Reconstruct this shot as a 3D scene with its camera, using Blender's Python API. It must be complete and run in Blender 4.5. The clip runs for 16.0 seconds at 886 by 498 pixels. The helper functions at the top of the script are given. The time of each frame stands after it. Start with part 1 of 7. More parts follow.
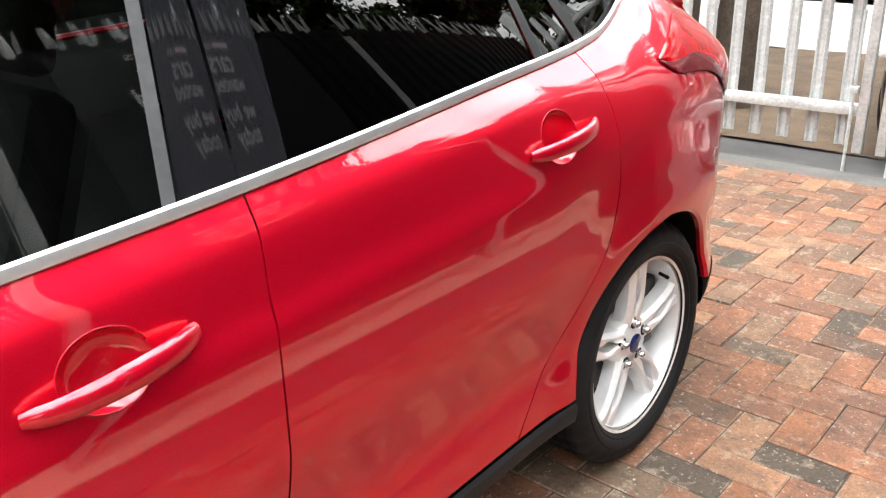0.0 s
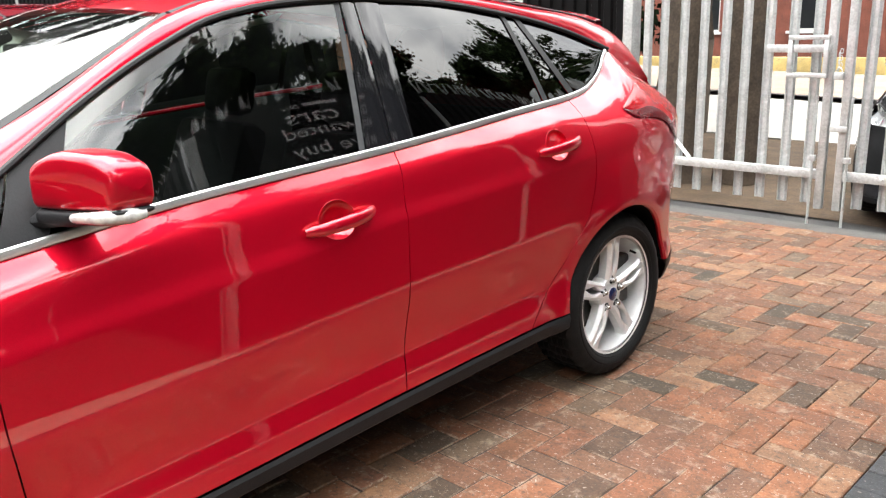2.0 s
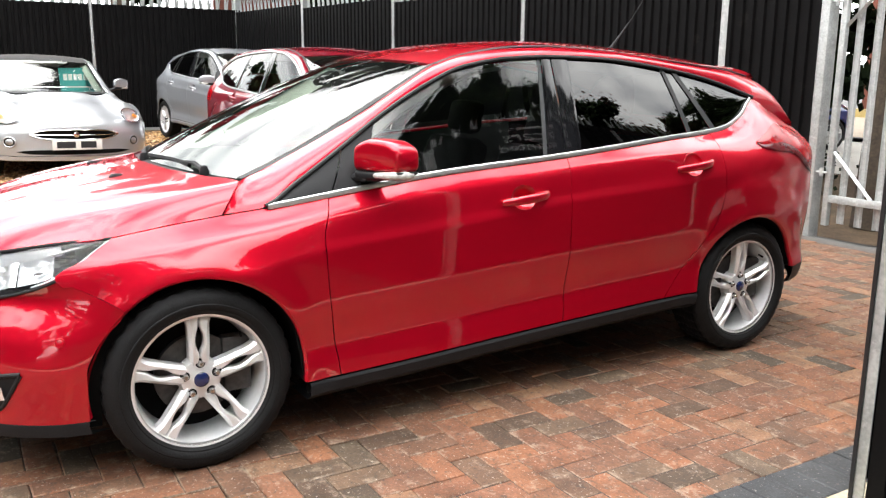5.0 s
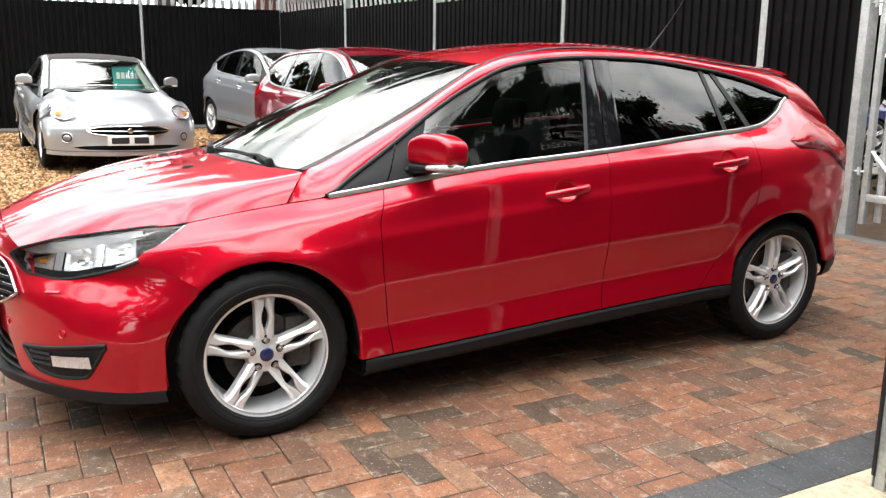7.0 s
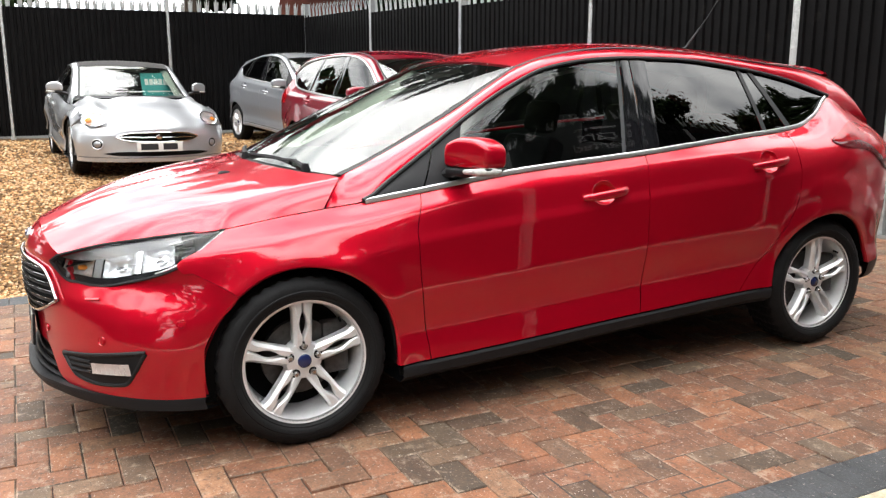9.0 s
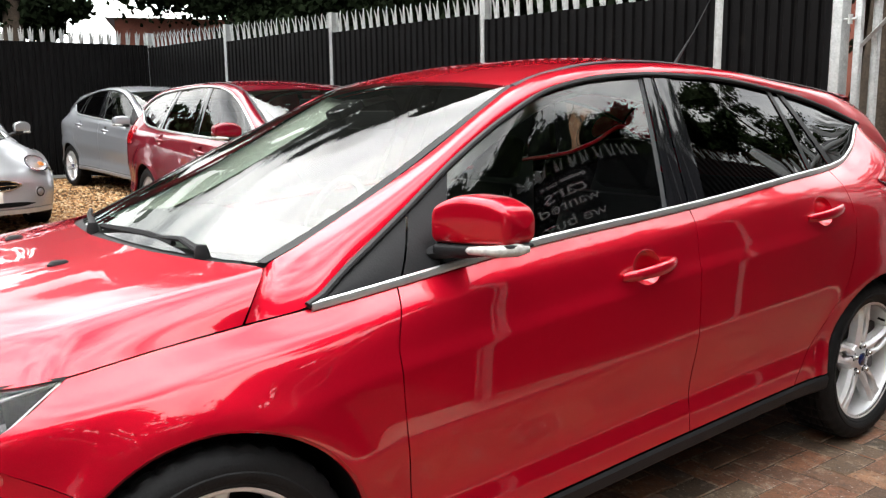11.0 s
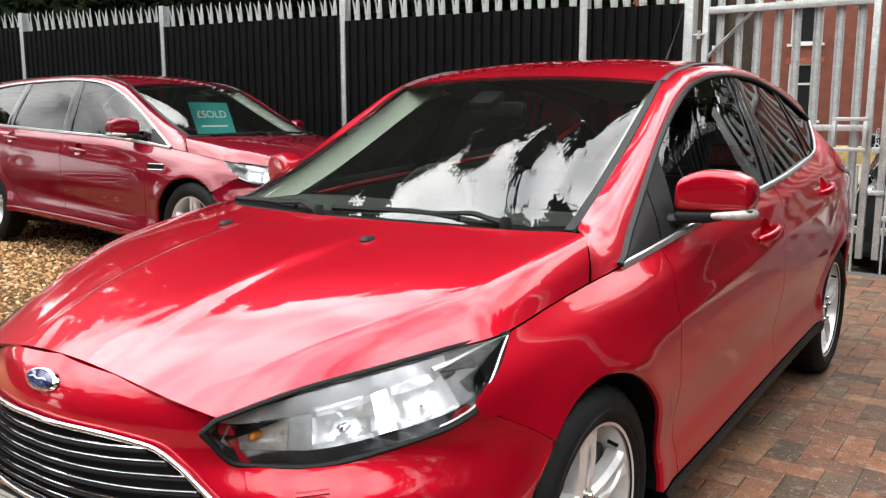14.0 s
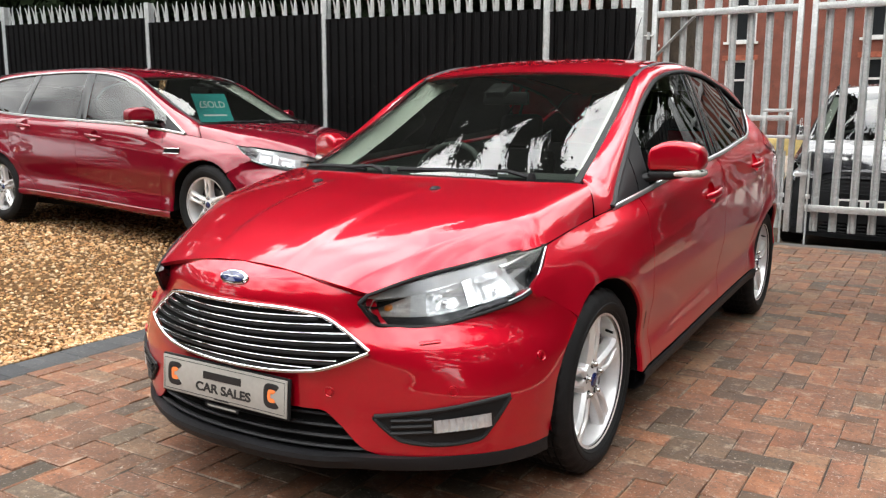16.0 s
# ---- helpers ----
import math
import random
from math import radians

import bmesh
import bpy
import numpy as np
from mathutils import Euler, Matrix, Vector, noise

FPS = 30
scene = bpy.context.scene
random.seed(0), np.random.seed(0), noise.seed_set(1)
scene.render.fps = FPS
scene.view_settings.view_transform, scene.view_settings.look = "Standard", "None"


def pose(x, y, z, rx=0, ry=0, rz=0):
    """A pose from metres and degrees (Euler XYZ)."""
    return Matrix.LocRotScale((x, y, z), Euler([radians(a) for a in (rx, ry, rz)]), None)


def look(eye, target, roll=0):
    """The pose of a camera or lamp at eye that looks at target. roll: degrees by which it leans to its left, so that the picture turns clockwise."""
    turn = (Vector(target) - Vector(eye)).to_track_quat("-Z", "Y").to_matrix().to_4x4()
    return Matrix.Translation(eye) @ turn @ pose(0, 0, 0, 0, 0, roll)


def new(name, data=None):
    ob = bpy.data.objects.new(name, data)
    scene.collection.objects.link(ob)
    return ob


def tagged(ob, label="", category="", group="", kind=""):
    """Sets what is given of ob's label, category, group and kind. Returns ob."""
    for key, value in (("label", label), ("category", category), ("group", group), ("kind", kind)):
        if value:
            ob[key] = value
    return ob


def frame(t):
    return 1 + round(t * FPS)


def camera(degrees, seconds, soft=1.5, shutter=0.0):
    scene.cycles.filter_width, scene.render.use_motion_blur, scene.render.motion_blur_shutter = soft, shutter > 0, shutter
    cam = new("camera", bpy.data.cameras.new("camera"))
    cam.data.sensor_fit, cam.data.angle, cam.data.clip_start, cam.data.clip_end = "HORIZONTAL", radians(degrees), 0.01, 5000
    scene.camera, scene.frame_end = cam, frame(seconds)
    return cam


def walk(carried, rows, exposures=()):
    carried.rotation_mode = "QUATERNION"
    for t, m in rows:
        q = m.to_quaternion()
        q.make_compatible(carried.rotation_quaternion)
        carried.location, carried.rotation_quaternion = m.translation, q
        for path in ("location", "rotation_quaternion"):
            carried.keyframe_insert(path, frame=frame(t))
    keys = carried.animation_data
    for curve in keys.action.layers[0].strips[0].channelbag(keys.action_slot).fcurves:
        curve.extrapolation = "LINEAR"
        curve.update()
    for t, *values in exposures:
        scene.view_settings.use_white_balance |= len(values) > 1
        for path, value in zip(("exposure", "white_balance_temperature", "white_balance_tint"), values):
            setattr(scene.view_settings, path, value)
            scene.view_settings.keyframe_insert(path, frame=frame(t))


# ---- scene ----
cam = camera(55.5, 16.0, soft=1.3)
PATH = [
    (0, (1.72, 0.91, 1.335), (0.479, 2.298, 0.605), -1.6),
    (0.5, (1.908, 0.653, 1.334), (0.638, 2.063, 0.702), -1.0),
    (1, (2.075, 0.41, 1.327), (0.786, 1.835, 0.771), -2.3),
    (1.5, (2.257, 0.148, 1.335), (0.993, 1.598, 0.788), -1.9),
    (2, (2.498, -0.025, 1.321), (1.151, 1.364, 0.815), -1.3),
    (2.5, (2.679, -0.138, 1.332), (1.232, 1.162, 0.867), -1.0),
    (3, (2.864, -0.338, 1.315), (1.362, 0.907, 0.872), 0.7),
    (3.5, (3.017, -0.436, 1.33), (1.461, 0.743, 0.897), 1.8),
    (4, (3.256, -0.435, 1.328), (1.653, 0.683, 0.905), 1.1),
    (4.5, (3.43, -0.553, 1.337), (1.777, 0.494, 0.922), 0.5),
    (7, (3.706, -0.821, 1.339), (1.98, 0.103, 0.927), 0.6),
    (7.5, (3.726, -0.881, 1.344), (1.998, 0.028, 0.91), -0.1),
    (8, (3.717, -0.907, 1.347), (1.985, -0.003, 0.922), 0.2),
    (8.5, (3.714, -0.916, 1.349), (1.969, -0.028, 0.94), 0.2),
    (9, (3.65, -0.855, 1.339), (1.898, 0.021, 0.933), -0.1),
    (9.5, (3.435, -0.672, 1.321), (1.692, 0.218, 0.909), -0.2),
    (12, (1.879, -0.577, 1.292), (0.402, 0.747, 1.039), -0.8),
    (12.5, (1.778, -0.866, 1.278), (0.317, 0.478, 1.039), -0.4),
    (13, (1.65, -1.103, 1.279), (0.314, 0.363, 1.027), 0.0),
    (13.5, (1.56, -1.377, 1.282), (0.382, 0.211, 0.981), 0.3),
    (14, (1.619, -1.726, 1.27), (0.474, -0.118, 0.949), 0.0),
    (14.5, (1.615, -2.012, 1.249), (0.503, -0.38, 0.935), 0.3),
    (15, (1.641, -2.241, 1.254), (0.57, -0.579, 0.951), 0.2),
    (15.5, (1.756, -2.456, 1.24), (0.706, -0.78, 0.945), 0.5),
    (16, (1.821, -2.626, 1.237), (0.787, -0.947, 0.904), 0.2),
]
EXPOSURE = [(0, 0.33), (1, 0.17), (3, -0.02), (5, -0.24), (8.5, -0.52), (12, -0.56), (13, -0.72), (16, -0.77)]
walk(cam, [(t, look(eye, target, roll)) for t, eye, target, roll in PATH], EXPOSURE)

# ---- light ----
SUN_EL, SUN_ROT = 58.0, 288.0
SUN_AZ = radians(SUN_ROT)
TO_SUN = Vector((math.sin(SUN_AZ) * math.cos(radians(SUN_EL)), math.cos(SUN_AZ) * math.cos(radians(SUN_EL)), math.sin(radians(SUN_EL))))
world = bpy.data.worlds.new("world")
scene.world = world
world.use_nodes = True
wn, wl = world.node_tree.nodes, world.node_tree.links
wn.clear()
w_out = wn.new("ShaderNodeOutputWorld")
w_bg = wn.new("ShaderNodeBackground")
w_sky = wn.new("ShaderNodeTexSky")
w_sky.sky_type, w_sky.sun_disc = "NISHITA", False
w_sky.sun_elevation, w_sky.sun_rotation = radians(SUN_EL), radians(SUN_ROT)
w_co = wn.new("ShaderNodeTexCoord")
w_map = wn.new("ShaderNodeMapping")
w_map.inputs["Scale"].default_value = (1.6, 1.6, 2.6)
w_no = wn.new("ShaderNodeTexNoise")
w_no.inputs["Scale"].default_value, w_no.inputs["Detail"].default_value = 1.7, 7.0
w_no.inputs["Roughness"].default_value = 0.5
w_rp = wn.new("ShaderNodeValToRGB")
w_rp.color_ramp.elements[0].position, w_rp.color_ramp.elements[1].position = 0.28, 0.47
w_n2 = wn.new("ShaderNodeTexNoise")
w_n2.inputs["Scale"].default_value, w_n2.inputs["Detail"].default_value = 4.0, 5.0
w_r2 = wn.new("ShaderNodeValToRGB")
w_r2.color_ramp.elements[0].position, w_r2.color_ramp.elements[1].position = 0.36, 0.58
w_r2.color_ramp.elements[0].color = (84.0, 86.0, 89.0, 1)
w_r2.color_ramp.elements[1].color = (150.0, 150.0, 147.0, 1)
w_mx = wn.new("ShaderNodeMixRGB")
wl.new(w_co.outputs["Generated"], w_map.inputs["Vector"])
wl.new(w_map.outputs["Vector"], w_no.inputs["Vector"])
wl.new(w_map.outputs["Vector"], w_n2.inputs["Vector"])
wl.new(w_no.outputs["Fac"], w_rp.inputs["Fac"])
wl.new(w_n2.outputs["Fac"], w_r2.inputs["Fac"])
wl.new(w_rp.outputs["Color"], w_mx.inputs["Fac"])
wl.new(w_sky.outputs["Color"], w_mx.inputs["Color1"])
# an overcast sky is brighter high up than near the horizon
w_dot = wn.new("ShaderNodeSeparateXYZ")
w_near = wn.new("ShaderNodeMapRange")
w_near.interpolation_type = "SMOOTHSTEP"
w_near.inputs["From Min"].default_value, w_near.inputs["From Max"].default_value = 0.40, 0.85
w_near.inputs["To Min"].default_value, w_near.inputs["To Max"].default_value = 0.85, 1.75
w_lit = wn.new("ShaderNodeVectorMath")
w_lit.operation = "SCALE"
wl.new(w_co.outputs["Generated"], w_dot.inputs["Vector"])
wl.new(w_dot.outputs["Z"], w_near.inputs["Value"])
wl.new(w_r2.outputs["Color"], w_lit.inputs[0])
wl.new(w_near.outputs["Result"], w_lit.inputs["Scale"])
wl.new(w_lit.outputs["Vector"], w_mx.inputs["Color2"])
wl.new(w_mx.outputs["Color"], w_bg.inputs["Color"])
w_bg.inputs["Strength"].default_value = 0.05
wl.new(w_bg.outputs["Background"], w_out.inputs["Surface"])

sun = new("sun", bpy.data.lights.new("sun", "SUN"))
sun.data.energy, sun.data.angle, sun.data.color = 1.0, radians(40), (1.0, 0.96, 0.9)
sun.matrix_world = look(TO_SUN * 30, (0, 0, 0))


# ---- materials ----
def mat(name, color, rough=0.5, metal=0.0, coat=0.0, var=0.15, scale=6.0, fine=60.0, bump=0.1, trans=0.0, ior=1.45, alpha=1.0, stain=None, stain_at=0.62, coat_rough=0.03, spec=0.5):
    """A surface with variation at two scales and a fine relief."""
    m = bpy.data.materials.new(name)
    m.use_nodes = True
    n, l = m.node_tree.nodes, m.node_tree.links
    b = n["Principled BSDF"]
    b.inputs["Roughness"].default_value, b.inputs["Metallic"].default_value = rough, metal
    b.inputs["Coat Weight"].default_value, b.inputs["Coat Roughness"].default_value = coat, coat_rough
    b.inputs["Transmission Weight"].default_value, b.inputs["IOR"].default_value = trans, ior
    b.inputs["Alpha"].default_value = alpha
    b.inputs["Specular IOR Level"].default_value = spec
    b.inputs["Base Color"].default_value = (*color, 1)
    co = n.new("ShaderNodeTexCoord")
    if var > 0:
        a, f = n.new("ShaderNodeTexNoise"), n.new("ShaderNodeTexNoise")
        a.inputs["Scale"].default_value, a.inputs["Detail"].default_value = scale, 5
        f.inputs["Scale"].default_value, f.inputs["Detail"].default_value = fine, 3
        add = n.new("ShaderNodeMath")
        add.operation = "ADD"
        rp = n.new("ShaderNodeMapRange")
        rp.inputs["From Min"].default_value, rp.inputs["From Max"].default_value = 0.7, 1.3
        rp.inputs["To Min"].default_value, rp.inputs["To Max"].default_value = 1 - var, 1 + var
        mul = n.new("ShaderNodeVectorMath")
        mul.operation = "SCALE"
        mul.inputs[0].default_value = color
        for t in (a, f):
            l.new(co.outputs["Object"], t.inputs["Vector"])
        l.new(a.outputs["Fac"], add.inputs[0])
        l.new(f.outputs["Fac"], add.inputs[1])
        l.new(add.outputs[0], rp.inputs["Value"])
        l.new(rp.outputs["Result"], mul.inputs["Scale"])
        last = mul.outputs["Vector"]
        if stain:
            s = n.new("ShaderNodeTexNoise")
            s.inputs["Scale"].default_value, s.inputs["Detail"].default_value = scale * 2.3, 8
            s.inputs["Roughness"].default_value = 0.65
            sr = n.new("ShaderNodeMapRange")
            sr.inputs["From Min"].default_value, sr.inputs["From Max"].default_value = stain_at, stain_at + 0.12
            mx = n.new("ShaderNodeMixRGB")
            l.new(co.outputs["Object"], s.inputs["Vector"])
            l.new(s.outputs["Fac"], sr.inputs["Value"])
            l.new(sr.outputs["Result"], mx.inputs["Fac"])
            l.new(last, mx.inputs["Color1"])
            mx.inputs["Color2"].default_value = (*stain, 1)
            last = mx.outputs["Color"]
        l.new(last, b.inputs["Base Color"])
        if bump > 0:
            bp = n.new("ShaderNodeBump")
            bp.inputs["Strength"].default_value, bp.inputs["Distance"].default_value = bump, 0.004
            l.new(f.outputs["Fac"], bp.inputs["Height"])
            l.new(bp.outputs["Normal"], b.inputs["Normal"])
    return m


def paint(name, color, flake, metal=0.35):
    """Clear-coated metallic car paint: a flake layer under a smooth coat."""
    m = bpy.data.materials.new(name)
    m.use_nodes = True
    n, l = m.node_tree.nodes, m.node_tree.links
    b = n["Principled BSDF"]
    b.inputs["Metallic"].default_value, b.inputs["Roughness"].default_value = metal, 0.36
    b.inputs["Specular IOR Level"].default_value = 0.05
    b.inputs["Coat Weight"].default_value, b.inputs["Coat Roughness"].default_value, b.inputs["Coat IOR"].default_value = 1.0, 0.015, 1.58
    co, v, w = n.new("ShaderNodeTexCoord"), n.new("ShaderNodeTexVoronoi"), n.new("ShaderNodeTexNoise")
    v.inputs["Scale"].default_value = 900
    w.inputs["Scale"].default_value, w.inputs["Detail"].default_value = 3.0, 4
    mx = n.new("ShaderNodeMixRGB")
    mx.inputs["Color1"].default_value, mx.inputs["Color2"].default_value = (*color, 1), (*flake, 1)
    rp = n.new("ShaderNodeMapRange")
    rp.inputs["To Min"].default_value, rp.inputs["To Max"].default_value = 0.0, 0.6
    l.new(co.outputs["Object"], v.inputs["Vector"])
    l.new(co.outputs["Object"], w.inputs["Vector"])
    l.new(v.outputs["Color"], rp.inputs["Value"])
    l.new(rp.outputs["Result"], mx.inputs["Fac"])
    l.new(mx.outputs["Color"], b.inputs["Base Color"])
    rr = n.new("ShaderNodeMapRange")
    rr.inputs["To Min"].default_value, rr.inputs["To Max"].default_value = 0.008, 0.03
    l.new(w.outputs["Fac"], rr.inputs["Value"])
    l.new(rr.outputs["Result"], b.inputs["Coat Roughness"])
    return m


def glass(name, tint, rough=0.0, ior=1.8, haze=0.0):
    """A thin pane: it mirrors at its face and lets tinted light straight through; a pale haze may be mixed in."""
    m = bpy.data.materials.new(name)
    m.use_nodes = True
    n, l = m.node_tree.nodes, m.node_tree.links
    n.clear()
    o, mx = n.new("ShaderNodeOutputMaterial"), n.new("ShaderNodeMixShader")
    t, g, fr = n.new("ShaderNodeBsdfTransparent"), n.new("ShaderNodeBsdfGlossy"), n.new("ShaderNodeFresnel")
    fr.inputs["IOR"].default_value = ior
    t.inputs["Color"].default_value = (*tint, 1)
    g.inputs["Roughness"].default_value = rough
    l.new(fr.outputs["Fac"], mx.inputs["Fac"])
    l.new(t.outputs["BSDF"], mx.inputs[1])
    l.new(g.outputs["BSDF"], mx.inputs[2])
    last = mx
    # pale diffuse share that lifts the dark cabin behind, as haze would
    if haze:
        last, d, w, r = n.new("ShaderNodeMixShader"), n.new("ShaderNodeBsdfDiffuse"), n.new("ShaderNodeTexNoise"), n.new("ShaderNodeMapRange")
        d.inputs["Color"].default_value = (0.5, 0.49, 0.45, 1)
        w.inputs["Scale"].default_value, w.inputs["Detail"].default_value = 6.0, 8
        r.inputs["To Min"].default_value, r.inputs["To Max"].default_value = 0.4 * haze, 1.6 * haze
        l.new(n.new("ShaderNodeTexCoord").outputs["Object"], w.inputs["Vector"])
        l.new(w.outputs["Fac"], r.inputs["Value"])
        l.new(r.outputs["Result"], last.inputs["Fac"])
        l.new(mx.outputs["Shader"], last.inputs[1])
        l.new(d.outputs["BSDF"], last.inputs[2])
    l.new(last.outputs["Shader"], o.inputs["Surface"])
    return m


def brick_mat(name, per_object, tones, white=0.555, grime=0.0):
    m = bpy.data.materials.new(name)
    m.use_nodes = True
    n, l = m.node_tree.nodes, m.node_tree.links
    b = n["Principled BSDF"]
    co = n.new("ShaderNodeTexCoord")
    geo = n.new("ShaderNodeNewGeometry")
    pos = geo.outputs["Position"]
    if per_object:
        rnd = n.new("ShaderNodeObjectInfo").outputs["Random"]
    else:
        rnd = geo.outputs["Random Per Island"]
    rp = n.new("ShaderNodeValToRGB")
    rp.color_ramp.interpolation = "LINEAR"
    e = rp.color_ramp.elements
    e[0].position, e[0].color = 0.0, (*tones[0], 1)
    e[1].position, e[1].color = 1.0, (*tones[-1], 1)
    for i, t in enumerate(tones[1:-1], 1):
        x = e.new(i / (len(tones) - 1))
        x.color = (*t, 1)
    l.new(rnd, rp.inputs["Fac"])
    a, f, s = (n.new("ShaderNodeTexNoise") for _ in range(3))
    for t, sc, d, r in ((a, 9, 5, 0.6), (f, 120, 4, 0.6), (s, 14, 9, 0.72)):
        t.inputs["Scale"].default_value, t.inputs["Detail"].default_value, t.inputs["Roughness"].default_value = sc, d, r
        l.new(pos, t.inputs["Vector"])
    mr = n.new("ShaderNodeMapRange")
    mr.inputs["From Min"].default_value, mr.inputs["From Max"].default_value = 0.25, 0.75
    mr.inputs["To Min"].default_value, mr.inputs["To Max"].default_value = 0.55, 1.4
    l.new(a.outputs["Fac"], mr.inputs["Value"])
    mr2 = n.new("ShaderNodeMapRange")
    mr2.inputs["From Min"].default_value, mr2.inputs["From Max"].default_value = 0.25, 0.75
    mr2.inputs["To Min"].default_value, mr2.inputs["To Max"].default_value = 0.7, 1.3
    l.new(f.outputs["Fac"], mr2.inputs["Value"])
    mm = n.new("ShaderNodeMath")
    mm.operation = "MULTIPLY"
    l.new(mr.outputs[0], mm.inputs[0])
    l.new(mr2.outputs[0], mm.inputs[1])
    sc = n.new("ShaderNodeVectorMath")
    sc.operation = "SCALE"
    l.new(rp.outputs["Color"], sc.inputs[0])
    l.new(mm.outputs[0], sc.inputs["Scale"])
    sm = n.new("ShaderNodeMapRange")
    sm.inputs["From Min"].default_value, sm.inputs["From Max"].default_value = white, white + 0.16
    sm.inputs["To Max"].default_value = 0.72
    l.new(s.outputs["Fac"], sm.inputs["Value"])
    mx = n.new("ShaderNodeMixRGB")
    mx.inputs["Color2"].default_value = (0.31, 0.24, 0.18, 1)
    l.new(sm.outputs[0], mx.inputs["Fac"])
    l.new(sc.outputs["Vector"], mx.inputs["Color1"])
    last = mx.outputs["Color"]
    # dark grime in the pores and pale lichen flecks
    for scale, rough, lo, hi, most, tint in ((34, 0.78, 0.53, 0.64, grime, (0.040, 0.034, 0.030)), (75, 0.7, 0.60, 0.66, grime * 0.8, (0.50, 0.46, 0.40))):
        g = n.new("ShaderNodeTexNoise")
        g.inputs["Scale"].default_value, g.inputs["Detail"].default_value, g.inputs["Roughness"].default_value = scale, 8, rough
        l.new(pos, g.inputs["Vector"])
        gr = n.new("ShaderNodeMapRange")
        gr.inputs["From Min"].default_value, gr.inputs["From Max"].default_value = lo, hi
        gr.inputs["To Max"].default_value = most
        l.new(g.outputs["Fac"], gr.inputs["Value"])
        m3 = n.new("ShaderNodeMixRGB")
        m3.inputs["Color2"].default_value = (*tint, 1)
        l.new(gr.outputs[0], m3.inputs["Fac"])
        l.new(last, m3.inputs["Color1"])
        last = m3.outputs["Color"]
    l.new(last, b.inputs["Base Color"])
    b.inputs["Specular IOR Level"].default_value = 0.3
    ro = n.new("ShaderNodeMapRange")
    ro.inputs["To Min"].default_value, ro.inputs["To Max"].default_value = 0.50, 0.90
    l.new(a.outputs["Fac"], ro.inputs["Value"])
    l.new(ro.outputs[0], b.inputs["Roughness"])
    bp = n.new("ShaderNodeBump")
    bp.inputs["Strength"].default_value, bp.inputs["Distance"].default_value = 0.35, 0.003
    l.new(f.outputs["Fac"], bp.inputs["Height"])
    l.new(bp.outputs["Normal"], b.inputs["Normal"])
    return m


RED = paint("candy_red_paint", (0.43, 0.0016, 0.0135), (0.57, 0.005, 0.024), 0.62)
RED2 = paint("dark_red_paint", (0.15, 0.0012, 0.010), (0.22, 0.004, 0.016), 0.35)
SILVER = paint("silver_paint", (0.40, 0.41, 0.425), (0.56, 0.57, 0.59), 0.6)
SILVER3 = paint("grey_silver_paint", (0.30, 0.31, 0.33), (0.46, 0.47, 0.50), 0.6)
NIGHT = paint("black_paint", (0.012, 0.012, 0.014), (0.03, 0.03, 0.035), 0.2)
BLUE = paint("dark_blue_paint", (0.01, 0.02, 0.09), (0.03, 0.05, 0.16))
PLASTIC = mat("black_plastic", (0.010, 0.010, 0.011), 0.5, spec=0.22, var=0.2, bump=0.15, fine=220)
TRIM = mat("satin_black_trim", (0.016, 0.016, 0.017), 0.45, spec=0.22, var=0.1, bump=0.03)
GLOSSBLACK = mat("gloss_black", (0.006, 0.006, 0.007), 0.06, coat=0.3, spec=0.35, var=0.0)
BELT = mat("bright_belt_metal", (0.70, 0.71, 0.72), 0.32, 0.8, var=0.04, bump=0.0)
GREYTRIM = mat("grey_rubber_trim", (0.05, 0.051, 0.053), 0.6, spec=0.2, var=0.15, bump=0.05)
CHROME = mat("chrome", (0.72, 0.73, 0.75), 0.10, 1.0, var=0.04, bump=0.0)
ALLOY = mat("silver_alloy", (0.74, 0.74, 0.745), 0.3, 0.45, coat=0.5, var=0.05, bump=0.02)
TYRE = mat("tyre_rubber", (0.0075, 0.0075, 0.008), 0.65, spec=0.22, var=0.3, scale=9, bump=0.25, fine=150)
DARK = mat("dark_underside_and_shade", (0.004, 0.004, 0.004), 0.9, spec=0.1, var=0.2)
STEEL = mat("brake_steel", (0.065, 0.062, 0.06), 0.5, 0.6, var=0.3, scale=14)
GLASS = glass("clear_window_glass", (0.44, 0.50, 0.47), ior=1.7)
SCREEN = glass("windscreen_glass", (0.76, 0.83, 0.77), haze=0.006)
PRIVACY = glass("privacy_glass", (0.035, 0.036, 0.04), ior=1.62)
LENS = glass("clear_lens", (0.95, 0.96, 0.97), ior=1.35)
SATIN = mat("satin_lamp_tray", (0.34, 0.35, 0.36), 0.3, 0.6, var=0.1, scale=20, bump=0.0)
REFLECTOR = mat("lamp_reflector", (0.82, 0.83, 0.84), 0.2, 0.7, var=0.1, scale=30, bump=0.0)
LAMPGREY = mat("grey_lamp_divider", (0.36, 0.37, 0.37), 0.35, 0.3, var=0.1, scale=30, bump=0.0)
NUT = mat("steel_wheel_nut", (0.42, 0.41, 0.40), 0.25, 1.0, var=0.1, bump=0.0)
LENSWHITE = mat("clear_indicator_lens", (0.42, 0.41, 0.39), 0.12, coat=1.0, var=0.35, scale=40, bump=0)
AMBER = mat("amber_bulb", (0.75, 0.26, 0.03), 0.3, var=0.1)
SMOKELENS = mat("smoked_red_lamp_lens", (0.075, 0.0016, 0.004), 0.10, spec=0.35, var=0.3, scale=25, bump=0.0)
REDLENS = mat("red_lamp_lens", (0.26, 0.002, 0.005), 0.08, spec=0.5, var=0.3, scale=25, bump=0.0)
